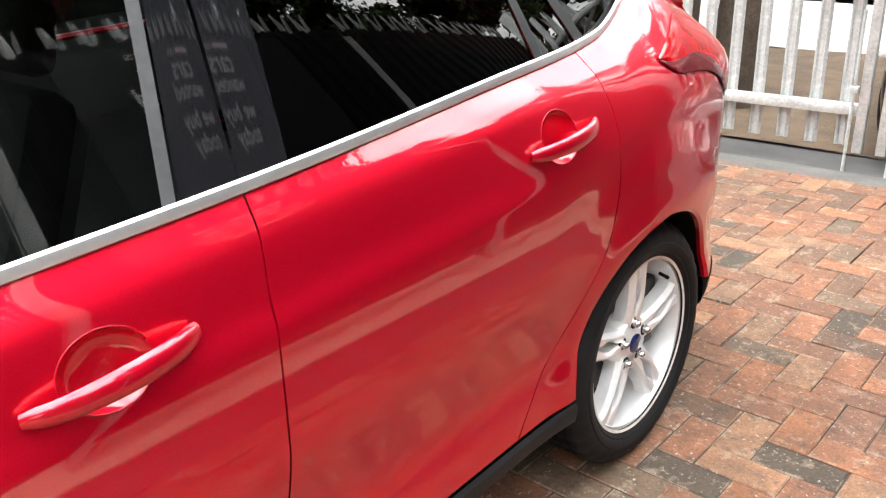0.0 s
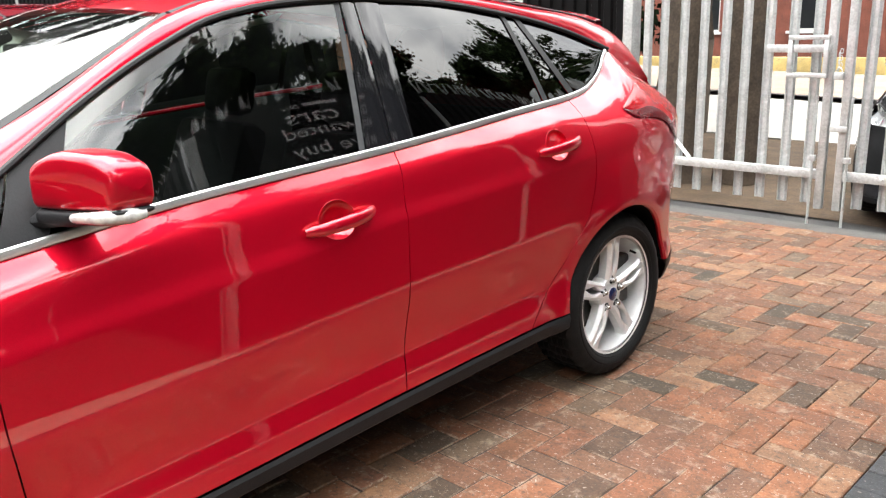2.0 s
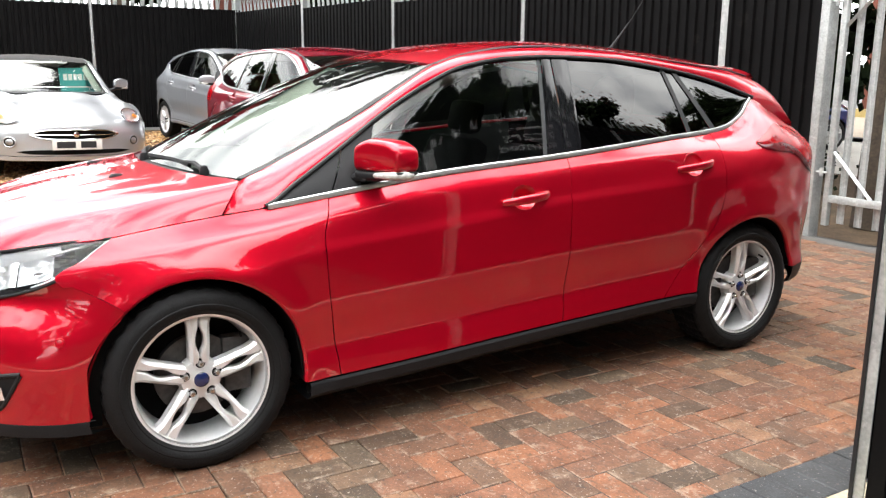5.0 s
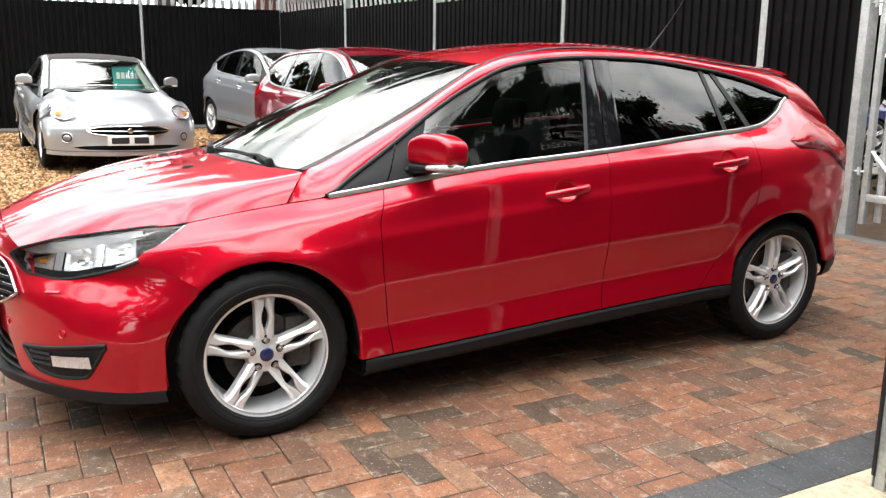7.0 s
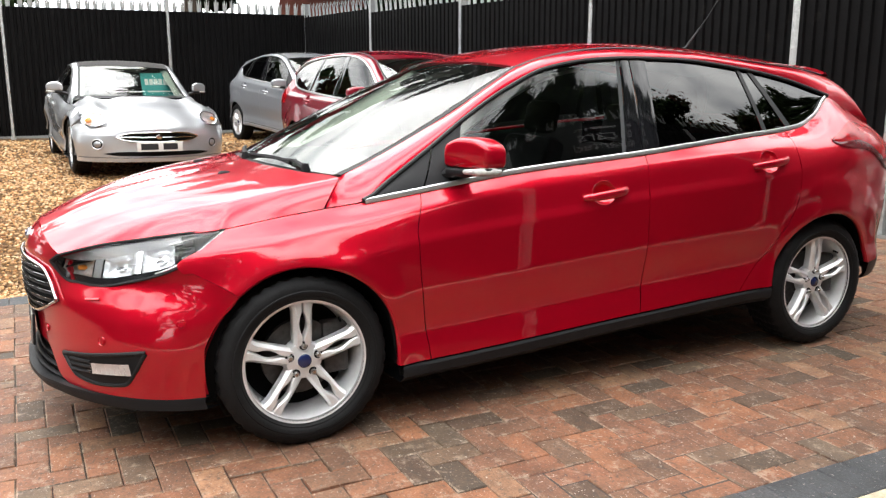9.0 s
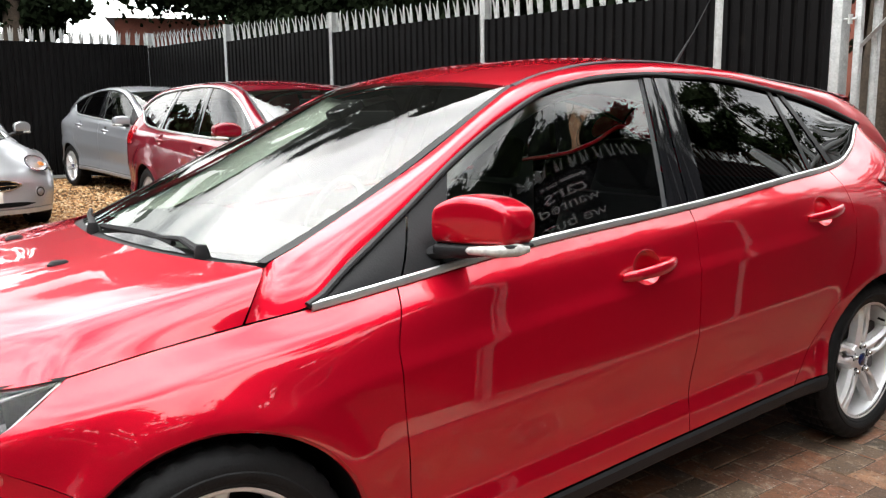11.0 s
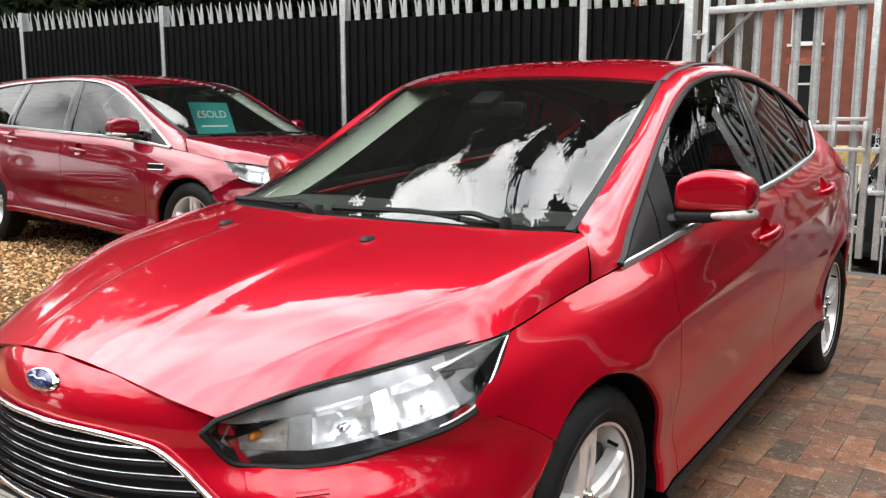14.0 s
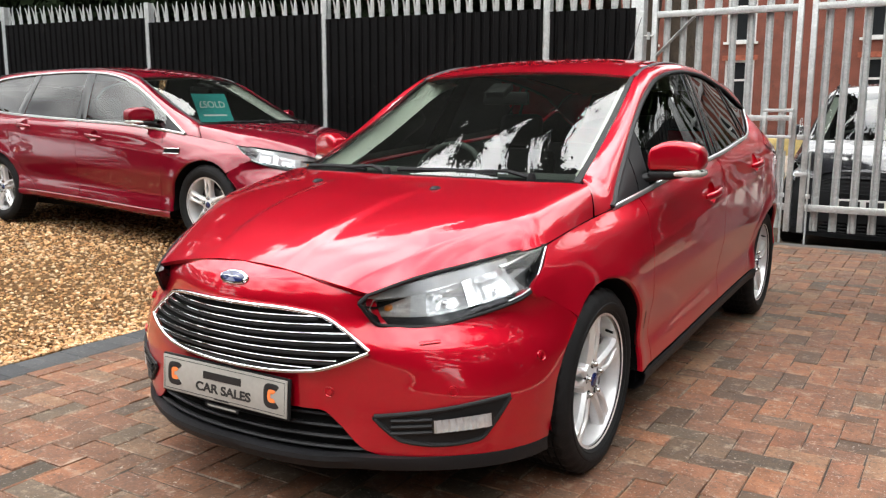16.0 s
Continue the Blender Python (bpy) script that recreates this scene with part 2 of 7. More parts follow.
PLATE = mat("white_plate", (0.62, 0.60, 0.57), 0.35, var=0.07, bump=0.02)
PLATEGREY = mat("grey_show_plate", (0.31, 0.295, 0.27), 0.35, var=0.07, bump=0.02)
INK = mat("black_ink", (0.012, 0.012, 0.013), 0.5, var=0.1, bump=0)
ORANGE = mat("orange_ink", (0.78, 0.20, 0.05), 0.5, var=0.1, bump=0)
WHITEINK = mat("white_ink", (0.75, 0.75, 0.75), 0.5, var=0.05, bump=0)
BADGE = mat("blue_badge", (0.010, 0.018, 0.080), 0.15, coat=1.0, var=0.1)
TEAL = mat("teal_card", (0.02, 0.32, 0.32), 0.5, var=0.1)
FABRIC = mat("dark_seat_fabric", (0.022, 0.022, 0.025), 0.9, var=0.25, fine=300, bump=0.3)
DASH = mat("dark_dashboard", (0.055, 0.060, 0.058), 0.6, var=0.2, fine=250, bump=0.2)
PALETRIM = mat("pale_grey_interior_trim", (0.74, 0.77, 0.69), 0.7, var=0.08)
GALV = mat("galvanised_steel", (0.46, 0.475, 0.47), 0.42, 0.5, var=0.22, scale=10, fine=70, bump=0.08, stain=(0.60, 0.615, 0.61), stain_at=0.56)
SHEET = mat("black_fence_sheet", (0.0042, 0.004, 0.0042), 0.45, spec=0.09, var=0.3, scale=3, bump=0.06, stain=(0.012, 0.011, 0.010), stain_at=0.60)
ASPHALT = mat("asphalt", (0.055, 0.053, 0.052), 0.85, var=0.3, scale=1.5, fine=140, bump=0.7, stain=(0.085, 0.08, 0.075), stain_at=0.58)
SAND = mat("jointing_sand", (0.050, 0.038, 0.031), 0.95, var=0.35, scale=5, fine=180, bump=0.5)
KERB = brick_mat("charcoal_block", True, [(0.034, 0.036, 0.039), (0.046, 0.048, 0.05), (0.058, 0.058, 0.06)], 0.62, 0.4)
CONCRETE = mat("cream_concrete", (0.37, 0.325, 0.235), 0.85, spec=0.2, var=0.25, scale=7, bump=0.3, stain=(0.25, 0.21, 0.14), stain_at=0.56)
CONCRETE_GREY = mat("grey_concrete", (0.085, 0.08, 0.075), 0.85, var=0.25, scale=5, bump=0.3)
PALEROAD = mat("pale_road", (0.40, 0.38, 0.345), 0.85, var=0.15, scale=1.0)
BEIGE = mat("beige_paving", (0.27, 0.215, 0.165), 0.9, var=0.25, scale=1.5)
EARTH = mat("brown_earth", (0.085, 0.055, 0.032), 0.95, var=0.5, scale=3, fine=40, bump=0.8, stain=(0.06, 0.042, 0.028), stain_at=0.55)
SHEETFLAT = mat("black_vinyl", (0.012, 0.012, 0.013), 0.35, var=0.15)
SOFTTOP = mat("dark_soft_top_fabric", (0.03, 0.028, 0.027), 0.9, var=0.2, fine=200, bump=0.3)
PANE = mat("dark_window_pane", (0.02, 0.022, 0.024), 0.06, var=0.1, bump=0)
YARD = mat("sandy_yard", (0.032, 0.026, 0.018), 0.95, spec=0.1, var=0.35, scale=4, fine=120, bump=0.6, stain=(0.055, 0.042, 0.026), stain_at=0.58)
TONES = [(0.048, 0.038, 0.027), (0.114, 0.060, 0.037), (0.157, 0.069, 0.039), (0.197, 0.086, 0.044), (0.122, 0.061, 0.038), (0.169, 0.073, 0.039), (0.091, 0.065, 0.044), (0.221, 0.113, 0.062)]
BRICK = brick_mat("red_brick_paver", True, TONES, 0.545, 0.75)
BRICKS = brick_mat("red_brick_pavers_rest", False, TONES, 0.545, 0.75)
BRICK_EDGE = brick_mat("worn_brick_edge", True, TONES, 0.46, 0.5)
BRICKS_EDGE = brick_mat("worn_brick_edges_rest", False, TONES, 0.46, 0.5)
GRAVEL = brick_mat("golden_gravel", False, [(0.09, 0.045, 0.018), (0.36, 0.185, 0.075), (0.50, 0.30, 0.135), (0.27, 0.12, 0.042), (0.62, 0.47, 0.29), (0.44, 0.225, 0.085)], 0.72)
GRAVELBED = mat("golden_gravel_bed", (0.085, 0.046, 0.020), 0.95, spec=0.1, var=0.75, scale=14, fine=48, bump=1.0, stain=(0.19, 0.12, 0.056), stain_at=0.54)
BARK = mat("tree_bark", (0.060, 0.043, 0.030), 0.95, var=0.45, scale=7, fine=40, bump=1.0)
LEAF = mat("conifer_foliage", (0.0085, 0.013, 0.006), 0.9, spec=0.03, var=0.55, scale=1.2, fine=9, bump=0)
LEAF2 = mat("broadleaf_foliage", (0.035, 0.055, 0.02), 0.8, spec=0.1, var=0.5, scale=1.0, fine=9, bump=0)
HOUSEBRICK = brick_mat("house_red_brick", False, [(0.26, 0.07, 0.04), (0.33, 0.095, 0.055), (0.38, 0.12, 0.07)], 0.75)
HOUSE = mat("red_brick_wall", (0.19, 0.062, 0.042), 0.9, var=0.35, scale=2, fine=30, bump=0.3, stain=(0.13, 0.05, 0.04), stain_at=0.55)
ROOF = mat("slate_roof", (0.07, 0.07, 0.075), 0.8, var=0.3)
WHITEPAINT = mat("white_paint", (0.75, 0.75, 0.73), 0.5, var=0.06)
YELLOWWALL = mat("yellow_wall_paint", (0.55, 0.43, 0.17), 0.8, var=0.35, scale=2.5, stain=(0.35, 0.30, 0.16), stain_at=0.55)


# ---- mesh helpers ----
def mesh(name, verts, faces, material, sharp=38, normals=None):
    me = bpy.data.meshes.new(name)
    me.from_pydata([tuple(map(float, v)) for v in verts], [], faces)
    me.materials.append(material)
    me.polygons.foreach_set("use_smooth", [True] * len(me.polygons))
    if normals is not None:
        me.normals_split_custom_set_from_vertices([tuple(map(float, n)) for n in normals])
    elif sharp:
        me.set_sharp_from_angle(angle=radians(sharp))
    me.update()
    return me


def part(name, geo, material, parent, label="", sharp=38, normals=None, at=None):
    """One mesh object under a thing or a part. geo: (verts, faces)."""
    ob = new(name, mesh(name, geo[0], geo[1], material, sharp, normals))
    ob.parent = parent
    if at is not None:
        ob.matrix_basis = at
    if label:
        ob["label"] = label
    return ob


def thing(name, label, category, at=None, group="", kind=""):
    ob = new(name)
    ob.empty_display_size = 0.1
    if at is not None:
        ob.matrix_basis = at
    return tagged(ob, label, category, group, kind)


def solo(name, geo, material, label, category, at=None, group="", kind="", sharp=38):
    ob = new(name, mesh(name, geo[0], geo[1], material, sharp))
    if at is not None:
        ob.matrix_basis = at
    return tagged(ob, label, category, group, kind)


def join(*geos):
    v, f = [], []
    for g in geos:
        k = len(v)
        v += [tuple(p) for p in g[0]]
        f += [tuple(i + k for i in q) for q in g[1]]
    return v, f


def moved(geo, m):
    return [tuple(m @ Vector(v)) for v in geo[0]], geo[1]


def box(x0, x1, y0, y1, z0, z1, bev=0.0):
    """A box with chamfered edges."""
    bm = bmesh.new()
    bmesh.ops.create_cube(bm, size=1)
    for v in bm.verts:
        v.co = Vector(((x0 + x1) / 2 + v.co.x * (x1 - x0), (y0 + y1) / 2 + v.co.y * (y1 - y0), (z0 + z1) / 2 + v.co.z * (z1 - z0)))
    if bev:
        bmesh.ops.bevel(bm, geom=list(bm.edges), offset=bev, segments=2, profile=0.5, affect="EDGES")
    bm.verts.index_update()
    g = [tuple(v.co) for v in bm.verts], [tuple(v.index for v in f.verts) for f in bm.faces]
    bm.free()
    return g


def grid(P, close_u=False, flip=False):
    """Quads over an array of points [u, v, 3]."""
    P = np.asarray(P, float)
    nu, nv = P.shape[:2]
    f = []
    for i in range(nu if close_u else nu - 1):
        for j in range(nv - 1):
            q = (i * nv + j, ((i + 1) % nu) * nv + j, ((i + 1) % nu) * nv + j + 1, i * nv + j + 1)
            f.append(q[::-1] if flip else q)
    return [tuple(p) for p in P.reshape(-1, 3)], f


def lathe(profile, n=48, axis="x"):
    """A turned solid: profile of (radius, along)."""
    pr = np.array(profile, float)
    a = np.linspace(0, 2 * np.pi, n, endpoint=False)
    P = np.zeros((n, len(pr), 3))
    P[..., 0] = pr[None, :, 1]
    P[..., 1] = np.cos(a)[:, None] * pr[None, :, 0]
    P[..., 2] = np.sin(a)[:, None] * pr[None, :, 0]
    g = grid(P, close_u=True)
    if axis == "z":
        g = [(v[1], v[2], v[0]) for v in g[0]], g[1]
    if axis == "y":
        g = [(v[2], v[0], v[1]) for v in g[0]], g[1]
    return g


def tube(path, r, n=8, cap=True, flat=1.0, up=(0, 0, 1)):
    """A rod along a path; r may change along it. flat: its thickness across, as a share."""
    path = np.asarray(path, float)
    rs = np.broadcast_to(np.asarray(r, float), (len(path),))
    tan = np.gradient(path, axis=0)
    tan /= np.linalg.norm(tan, axis=1)[:, None] + 1e-12
    side = np.cross(tan, up)
    bad = np.linalg.norm(side, axis=1) < 1e-6
    side[bad] = (1, 0, 0)
    side /= np.linalg.norm(side, axis=1)[:, None]
    top = np.cross(side, tan)
    a = np.linspace(0, 2 * np.pi, n, endpoint=False)
    P = path[:, None] + rs[:, None, None] * (np.cos(a)[None, :, None] * side[:, None] + flat * np.sin(a)[None, :, None] * top[:, None])
    P = np.swapaxes(P, 0, 1)
    v, f = grid(P, close_u=True)
    if cap:
        m = len(path)
        f.append(tuple(i * m for i in range(n)))
        f.append(tuple(i * m + m - 1 for i in range(n))[::-1])
    return v, f


def fn(points):
    """A smooth function through (t, value...) knots, without overshoot."""
    p = np.array(points, float)
    t, y = p[:, 0], p[:, 1:]
    h = np.diff(t)[:, None]
    d = np.diff(y, axis=0) / h
    m = np.zeros_like(y)
    m[0], m[-1] = d[0], d[-1]
    for i in range(1, len(t) - 1):
        same = d[i - 1] * d[i] > 0
        w1, w2 = 2 * h[i] + h[i - 1], h[i] + 2 * h[i - 1]
        with np.errstate(divide="ignore", invalid="ignore"):
            v = (w1 + w2) / (w1 / d[i - 1] + w2 / d[i])
        m[i] = np.where(same, v, 0)

    def at(s):
        s = np.asarray(s, float)
        k = np.clip(np.searchsorted(t, s) - 1, 0, len(t) - 2)
        hh = h[k, 0]
        u = np.clip((s - t[k]) / hh, -0.5, 1.5)[..., None]
        hh = hh[..., None]
        out = (2 * u**3 - 3 * u**2 + 1) * y[k] + (u**3 - 2 * u**2 + u) * hh * m[k] + (-2 * u**3 + 3 * u**2) * y[k + 1] + (u**3 - u**2) * hh * m[k + 1]
        lo, hi = s < t[0], s > t[-1]
        out = np.where(lo[..., None], y[0] + (s - t[0])[..., None] * m[0], out)
        out = np.where(hi[..., None], y[-1] + (s - t[-1])[..., None] * m[-1], out)
        return out[..., 0] if out.shape[-1] == 1 else out
    return at


def curve(points):
    """A smooth curve through 3D points, over 0..1 by its length."""
    p = np.array(points, float)
    s = np.r_[0, np.cumsum(np.linalg.norm(np.diff(p, axis=0), axis=1))]
    return fn(np.c_[s / s[-1], p])


def even(points):
    """A smooth curve out from the middle line, even in its distance from it, over 0..1."""
    p = np.array(points, float)
    t = p[:, 0] / p[-1, 0]
    A = np.stack([t**2, t**4], 1)
    w = np.where(t > 0.99, 30.0, 1.0)[:, None]
    c = np.linalg.lstsq(A * w, (p[:, 1:] - p[0, 1:]) * w, rcond=None)[0]

    def at(s):
        s = np.asarray(s, float)
        yz = p[0, 1:] + s[..., None] ** 2 * c[0] + s[..., None] ** 4 * c[1]
        return np.concatenate([(s * p[-1, 0])[..., None], yz], -1)
    return at


def flowing(points, degree=3):
    """A smooth polynomial curve close to the points, exact at its ends, over 0..1 by length."""
    p = np.array(points, float)
    s = np.r_[0, np.cumsum(np.linalg.norm(np.diff(p, axis=0), axis=1))]
    s /= s[-1]
    k = min(degree, len(p) - 1)
    A = np.stack([s**i for i in range(k + 1)], 1)
    w = np.ones((len(p), 1))
    w[0] = w[-1] = 60.0
    c = np.linalg.lstsq(A * w, p * w, rcond=None)[0]
    return lambda q: sum(np.asarray(q, float)[..., None] ** i * c[i] for i in range(k + 1))


def coons(c0, c1, d0, d1, nu, nv):
    """The patch between curves c0, c1 (along u, at v = 0 and 1) and d0, d1 (along v, at u = 0 and 1)."""
    u, v = np.linspace(0, 1, nu), np.linspace(0, 1, nv)
    C0, C1, D0, D1 = c0(u), c1(u), d0(v), d1(v)
    U, V = u[:, None, None], v[None, :, None]
    return ((1 - V) * C0[:, None] + V * C1[:, None] + (1 - U) * D0[None] + U * D1[None]
            - ((1 - U) * (1 - V) * C0[0] + U * (1 - V) * C0[-1] + (1 - U) * V * C1[0] + U * V * C1[-1]))


def normals_of(P, outward):
    """Unit normals of a grid, turned to the side of the vector outward."""
    du, dv = np.gradient(P, axis=0), np.gradient(P, axis=1)
    n = np.cross(du, dv)
    n /= np.linalg.norm(n, axis=-1)[..., None] + 1e-12
    if (n.reshape(-1, 3).mean(0) @ np.asarray(outward, float)) < 0:
        n = -n
    return n


def panel(P, outward, rim=0.012, lift=0.0):
    """A sheet panel over a grid with its edge folded in. Returns geo and normals."""
    P = np.asarray(P, float)
    n = normals_of(P, outward)
    P = P + lift * n
    nu, nv = P.shape[:2]
    v, f = grid(P)
    test = np.cross(P[1, 0] - P[0, 0], P[0, 1] - P[0, 0])
    mid = np.cross(P[nu // 2 + 1, nv // 2] - P[nu // 2, nv // 2], P[nu // 2, nv // 2 + 1] - P[nu // 2, nv // 2])
    if mid @ n[nu // 2, nv // 2] < 0:
        f = [q[::-1] for q in f]
    nn = [tuple(a) for a in n.reshape(-1, 3)]
    if rim:
        idx = [(i, 0) for i in range(nu)] + [(nu - 1, j) for j in range(1, nv)] + [(i, nv - 1) for i in range(nu - 2, -1, -1)] + [(0, j) for j in range(nv - 2, 0, -1)]
        k = len(v)
        c = P.reshape(-1, 3).mean(0)
        for i, j in idx:
            a, b = P[i, j], P[i, j] - rim * n[i, j]
            out = a - c
            out -= n[i, j] * (out @ n[i, j])
            out /= np.linalg.norm(out) + 1e-9
            v += [tuple(a), tuple(b)]
            nn += [tuple(out), tuple(out)]
        m = len(idx)
        for i in range(m):
            f.append((k + 2 * i, k + 2 * i + 1, k + 2 * ((i + 1) % m) + 1, k + 2 * ((i + 1) % m)))
    return (v, f), nn


def flipx(geo, nn=None):
    g = [(-v[0], v[1], v[2]) for v in geo[0]], [q[::-1] for q in geo[1]]
    return (g, [(-n[0], n[1], n[2]) for n in nn]) if nn is not None else g


def text_geo(body, size, depth=0.0008, bold=0.0):
    """Letters as a mesh, lying in x and y, with their middle at the origin."""
    c = bpy.data.curves.new("letters", "FONT")
    c.body, c.size, c.align_x, c.align_y, c.extrude = body, size, "CENTER", "CENTER", depth
    c.offset = bold
    ob = bpy.data.objects.new("letters", c)
    me = bpy.data.meshes.new_from_object(ob)
    g = [tuple(v.co) for v in me.vertices], [tuple(p.vertices) for p in me.polygons]
    bpy.data.meshes.remove(me)
    bpy.data.objects.remove(ob)
    bpy.data.curves.remove(c)
    return g


def components(geo):
    """The separate pieces of a mesh."""
    v, f = geo
    root = list(range(len(v)))

    def top(i):
        while root[i] != i:
            root[i] = root[root[i]]
            i = root[i]
        return i
    for q in f:
        for i in q[1:]:
            root[top(i)] = top(q[0])
    out = {}
    for q in f:
        out.setdefault(top(q[0]), []).append(q)
    geos = []
    for qs in out.values():
        ids = sorted({i for q in qs for i in q})
        at = {i: k for k, i in enumerate(ids)}
        geos.append(([v[i] for i in ids], [tuple(at[i] for i in q) for q in qs]))
    return geos


def letters(body, size, m, material, parent, bold=0.0):
    """Words, each letter a part of its own."""
    for g in components(text_geo(body, size, bold=bold)):
        part("letter", moved(g, m), material, parent, sharp=0)

# ---- the ground ----
def rise(x):
    """The yard climbs gently beyond the paving."""
    return 0.024 * np.maximum(0, -2.0 - np.asarray(x, float))


def ground_z(x, y):
    z = -0.05 + np.minimum(rise(x), 0.3)
    return z - 0.28 * np.clip((np.asarray(y, float) - 5.5) / 1.6, 0, 1)


def sheet(xs, ys, zf):
    X, Y = np.meshgrid(xs, ys, indexing="ij")
    return grid(np.stack([X, Y, zf(X, Y)], -1))


far_ = [60, 150, 400, 1200, 2500]
solo("ground", sheet(np.r_[[-v for v in far_[::-1]], np.linspace(-40, 30, 71), far_], np.r_[[-v for v in far_[::-1]], np.linspace(-30, 40, 141), far_], ground_z),
     ASPHALT, "dark grey worn asphalt ground", "ground", kind="structure")
solo("gravel_bed", sheet(np.linspace(-12.9, -2.02, 90), np.linspace(-9, 4.5, 90), lambda X, Y: -0.012 + rise(X) + 0.006 * np.sin(X * 5.1 + Y * 2.2) + 0.006 * np.sin(Y * 4.3 - X)),
     GRAVELBED, "golden gravel bed beside the paving", "gravel", kind="structure")
solo("sandy_yard", sheet(np.linspace(2.24, 9, 12), np.linspace(-9, 5.4, 20), lambda X, Y: -0.012 + 0.004 * np.sin(X * 6 + Y * 5)),
     YARD, "sandy earth yard beside the kerb", "ground", kind="structure")
solo("edging", box(2.02, 2.24, -9, 5.4, -0.05, 0.006, 0.004), CONCRETE, "cream concrete edging strip", "edging", kind="structure")
solo("gate_threshold", box(-2.2, 2.3, 5.46, 5.66, -0.05, -0.004, 0.006), CONCRETE_GREY, "grey concrete strip under the gates", "threshold", kind="structure")
beyond = lambda d: (lambda X, Y: ground_z(X, Y) + d + 0.012 * np.sin(X * 2 + Y * 3))
flat = lambda d: (lambda X, Y: ground_z(X, Y) + d)
solo("verge", sheet(np.linspace(-12, 1.6, 60), np.linspace(7.2, 11.9, 30), beyond(0.02)), EARTH, "bare brown earth verge under the trees", "verge", kind="structure")
solo("road", sheet(np.linspace(-30, 20, 60), np.linspace(11.9, 17.5, 6), flat(0.03)), PALEROAD, "pale concrete roadway beyond the gates", "road", kind="structure")
solo("far_kerb", sheet(np.linspace(-30, 20, 60), [17.5, 17.56, 17.72], lambda X, Y: ground_z(X, Y) + 0.12), ASPHALT, "dark kerb along the far side of the road", "kerb", kind="structure")
solo("far_pavement", sheet(np.linspace(-30, 20, 60), np.linspace(17.72, 25.0, 6), flat(0.10)), BEIGE, "beige pavement in front of the brick house", "pavement", kind="structure")


# ---- fences ----
def pale_geo(z0, z1):
    """A galvanised W-section pale with three splayed points."""
    prof = [(-0.034, 0.012), (-0.020, 0.0), (-0.010, 0.010), (0.010, 0.010), (0.020, 0.0), (0.034, 0.012)]
    th = 0.003
    loop = prof + [(x, y - th) for x, y in prof[::-1]]
    n = len(loop)
    zs = z1 - 0.20
    V = [(x, y, z) for z in (z0, zs) for x, y in loop]
    F = [(i, (i + 1) % n, n + (i + 1) % n, n + i) for i in range(n)] + [tuple(range(n))[::-1]]
    g = (V, F)
    for cx, hw, lean, back, top in ((-0.024, 0.012, -0.014, 0.03, z1 - 0.035), (0.0, 0.013, 0.0, -0.012, z1), (0.024, 0.012, 0.014, 0.03, z1 - 0.035)):
        t = np.linspace(0, 1, 5)
        z = zs - 0.004 + (top - zs) * t
        x = cx + lean * t**2
        y = 0.006 - back * t**2
        w = hw * np.array([1, 1, 1, 0.85, 0.2])
        P = np.stack([np.stack([x - w, y, z], 1), np.stack([x + w, y, z], 1), np.stack([x + w, y - 0.003, z], 1), np.stack([x - w, y - 0.003, z], 1)], 0)
        g = join(g, grid(P, close_u=True))
    return g


def corrugated(length, z0, z1, pitch=0.105, depth=0.022):
    """Box-profile sheet along x, facing -y."""
    xs, ys = [], []
    x = 0.0
    while x < length:
        for dx, d in ((0, 0), (0.055, 0), (0.067, depth), (0.093, depth)):
            xs.append(min(x + dx * pitch / 0.105, length))
            ys.append(d)
        x += pitch
    P = np.array([[(a, b, z) for z in (z0, z1)] for a, b in zip(xs, ys)])
    Q = P[::-1] + (0, 0.0015, 0)
    return grid(np.concatenate([P, Q], 0), close_u=True)


PALE = mesh("pale", *pale_geo(0.06, 2.44), GALV, 30)
POST = mesh("post", *join(box(-0.036, 0.036, -0.004, 0.004, -0.05, 2.42), box(-0.036, 0.036, 0.094, 0.102, -0.05, 2.42), box(-0.004, 0.004, 0.004, 0.094, -0.05, 2.42)), GALV, 30)


def fence_run(name, label, p0, p1, n, zf, end_post=True, per=17, start_post=True, sheet_top=2.2, sheet_low=0.12, lift=0.0):
    """A palisade fence backed with black sheeting. Its sheeted face looks to the right of the way from p0 to p1 (-y of its own axes)."""
    p0, p1 = np.array(p0, float), np.array(p1, float)
    d = p1 - p0
    L = float(np.linalg.norm(d))
    a = math.degrees(math.atan2(d[1], d[0]))
    f = thing(name, label, "fence", pose(p0[0], p0[1], 0, 0, 0, a), kind="structure")
    bay = L / n
    for i in range(n + 1):
        x = bay * i
        zz = float(zf(p0[0] + d[0] * x / L))
        if (i > 0 or start_post) and (i < n or end_post):
            ob = new("post", POST)
            ob.parent, ob.matrix_basis = f, pose(x, 0.0, zz)
        if i == n:
            break
        z1 = float(zf(p0[0] + d[0] * (x + bay) / L))
        zm = (zz + z1) / 2
        part("sheet_panel", moved(corrugated(bay - 0.044, sheet_low, sheet_top), Matrix.Translation((x + 0.022, -0.004, zm))), SHEET, f)
        for hz in (0.45, 1.95):
            part("rail", moved(box(0.05, bay - 0.05, 0.03, 0.036, -0.025, 0.025), Matrix.Translation((x, 0, zm + hz))), GALV, f)
        for k in range(per):
            t = (k + 0.5 + 0.0) / per
            ob = new("pale", PALE)
            ob.parent = f
            ob.matrix_basis = pose(x + 0.06 + (bay - 0.12) * t, 0.055 + random.uniform(-0.003, 0.003), zz + (z1 - zz) * t + lift + random.uniform(-0.008, 0.008), 0, random.uniform(-0.5, 0.5), random.uniform(-4, 4))
    return f


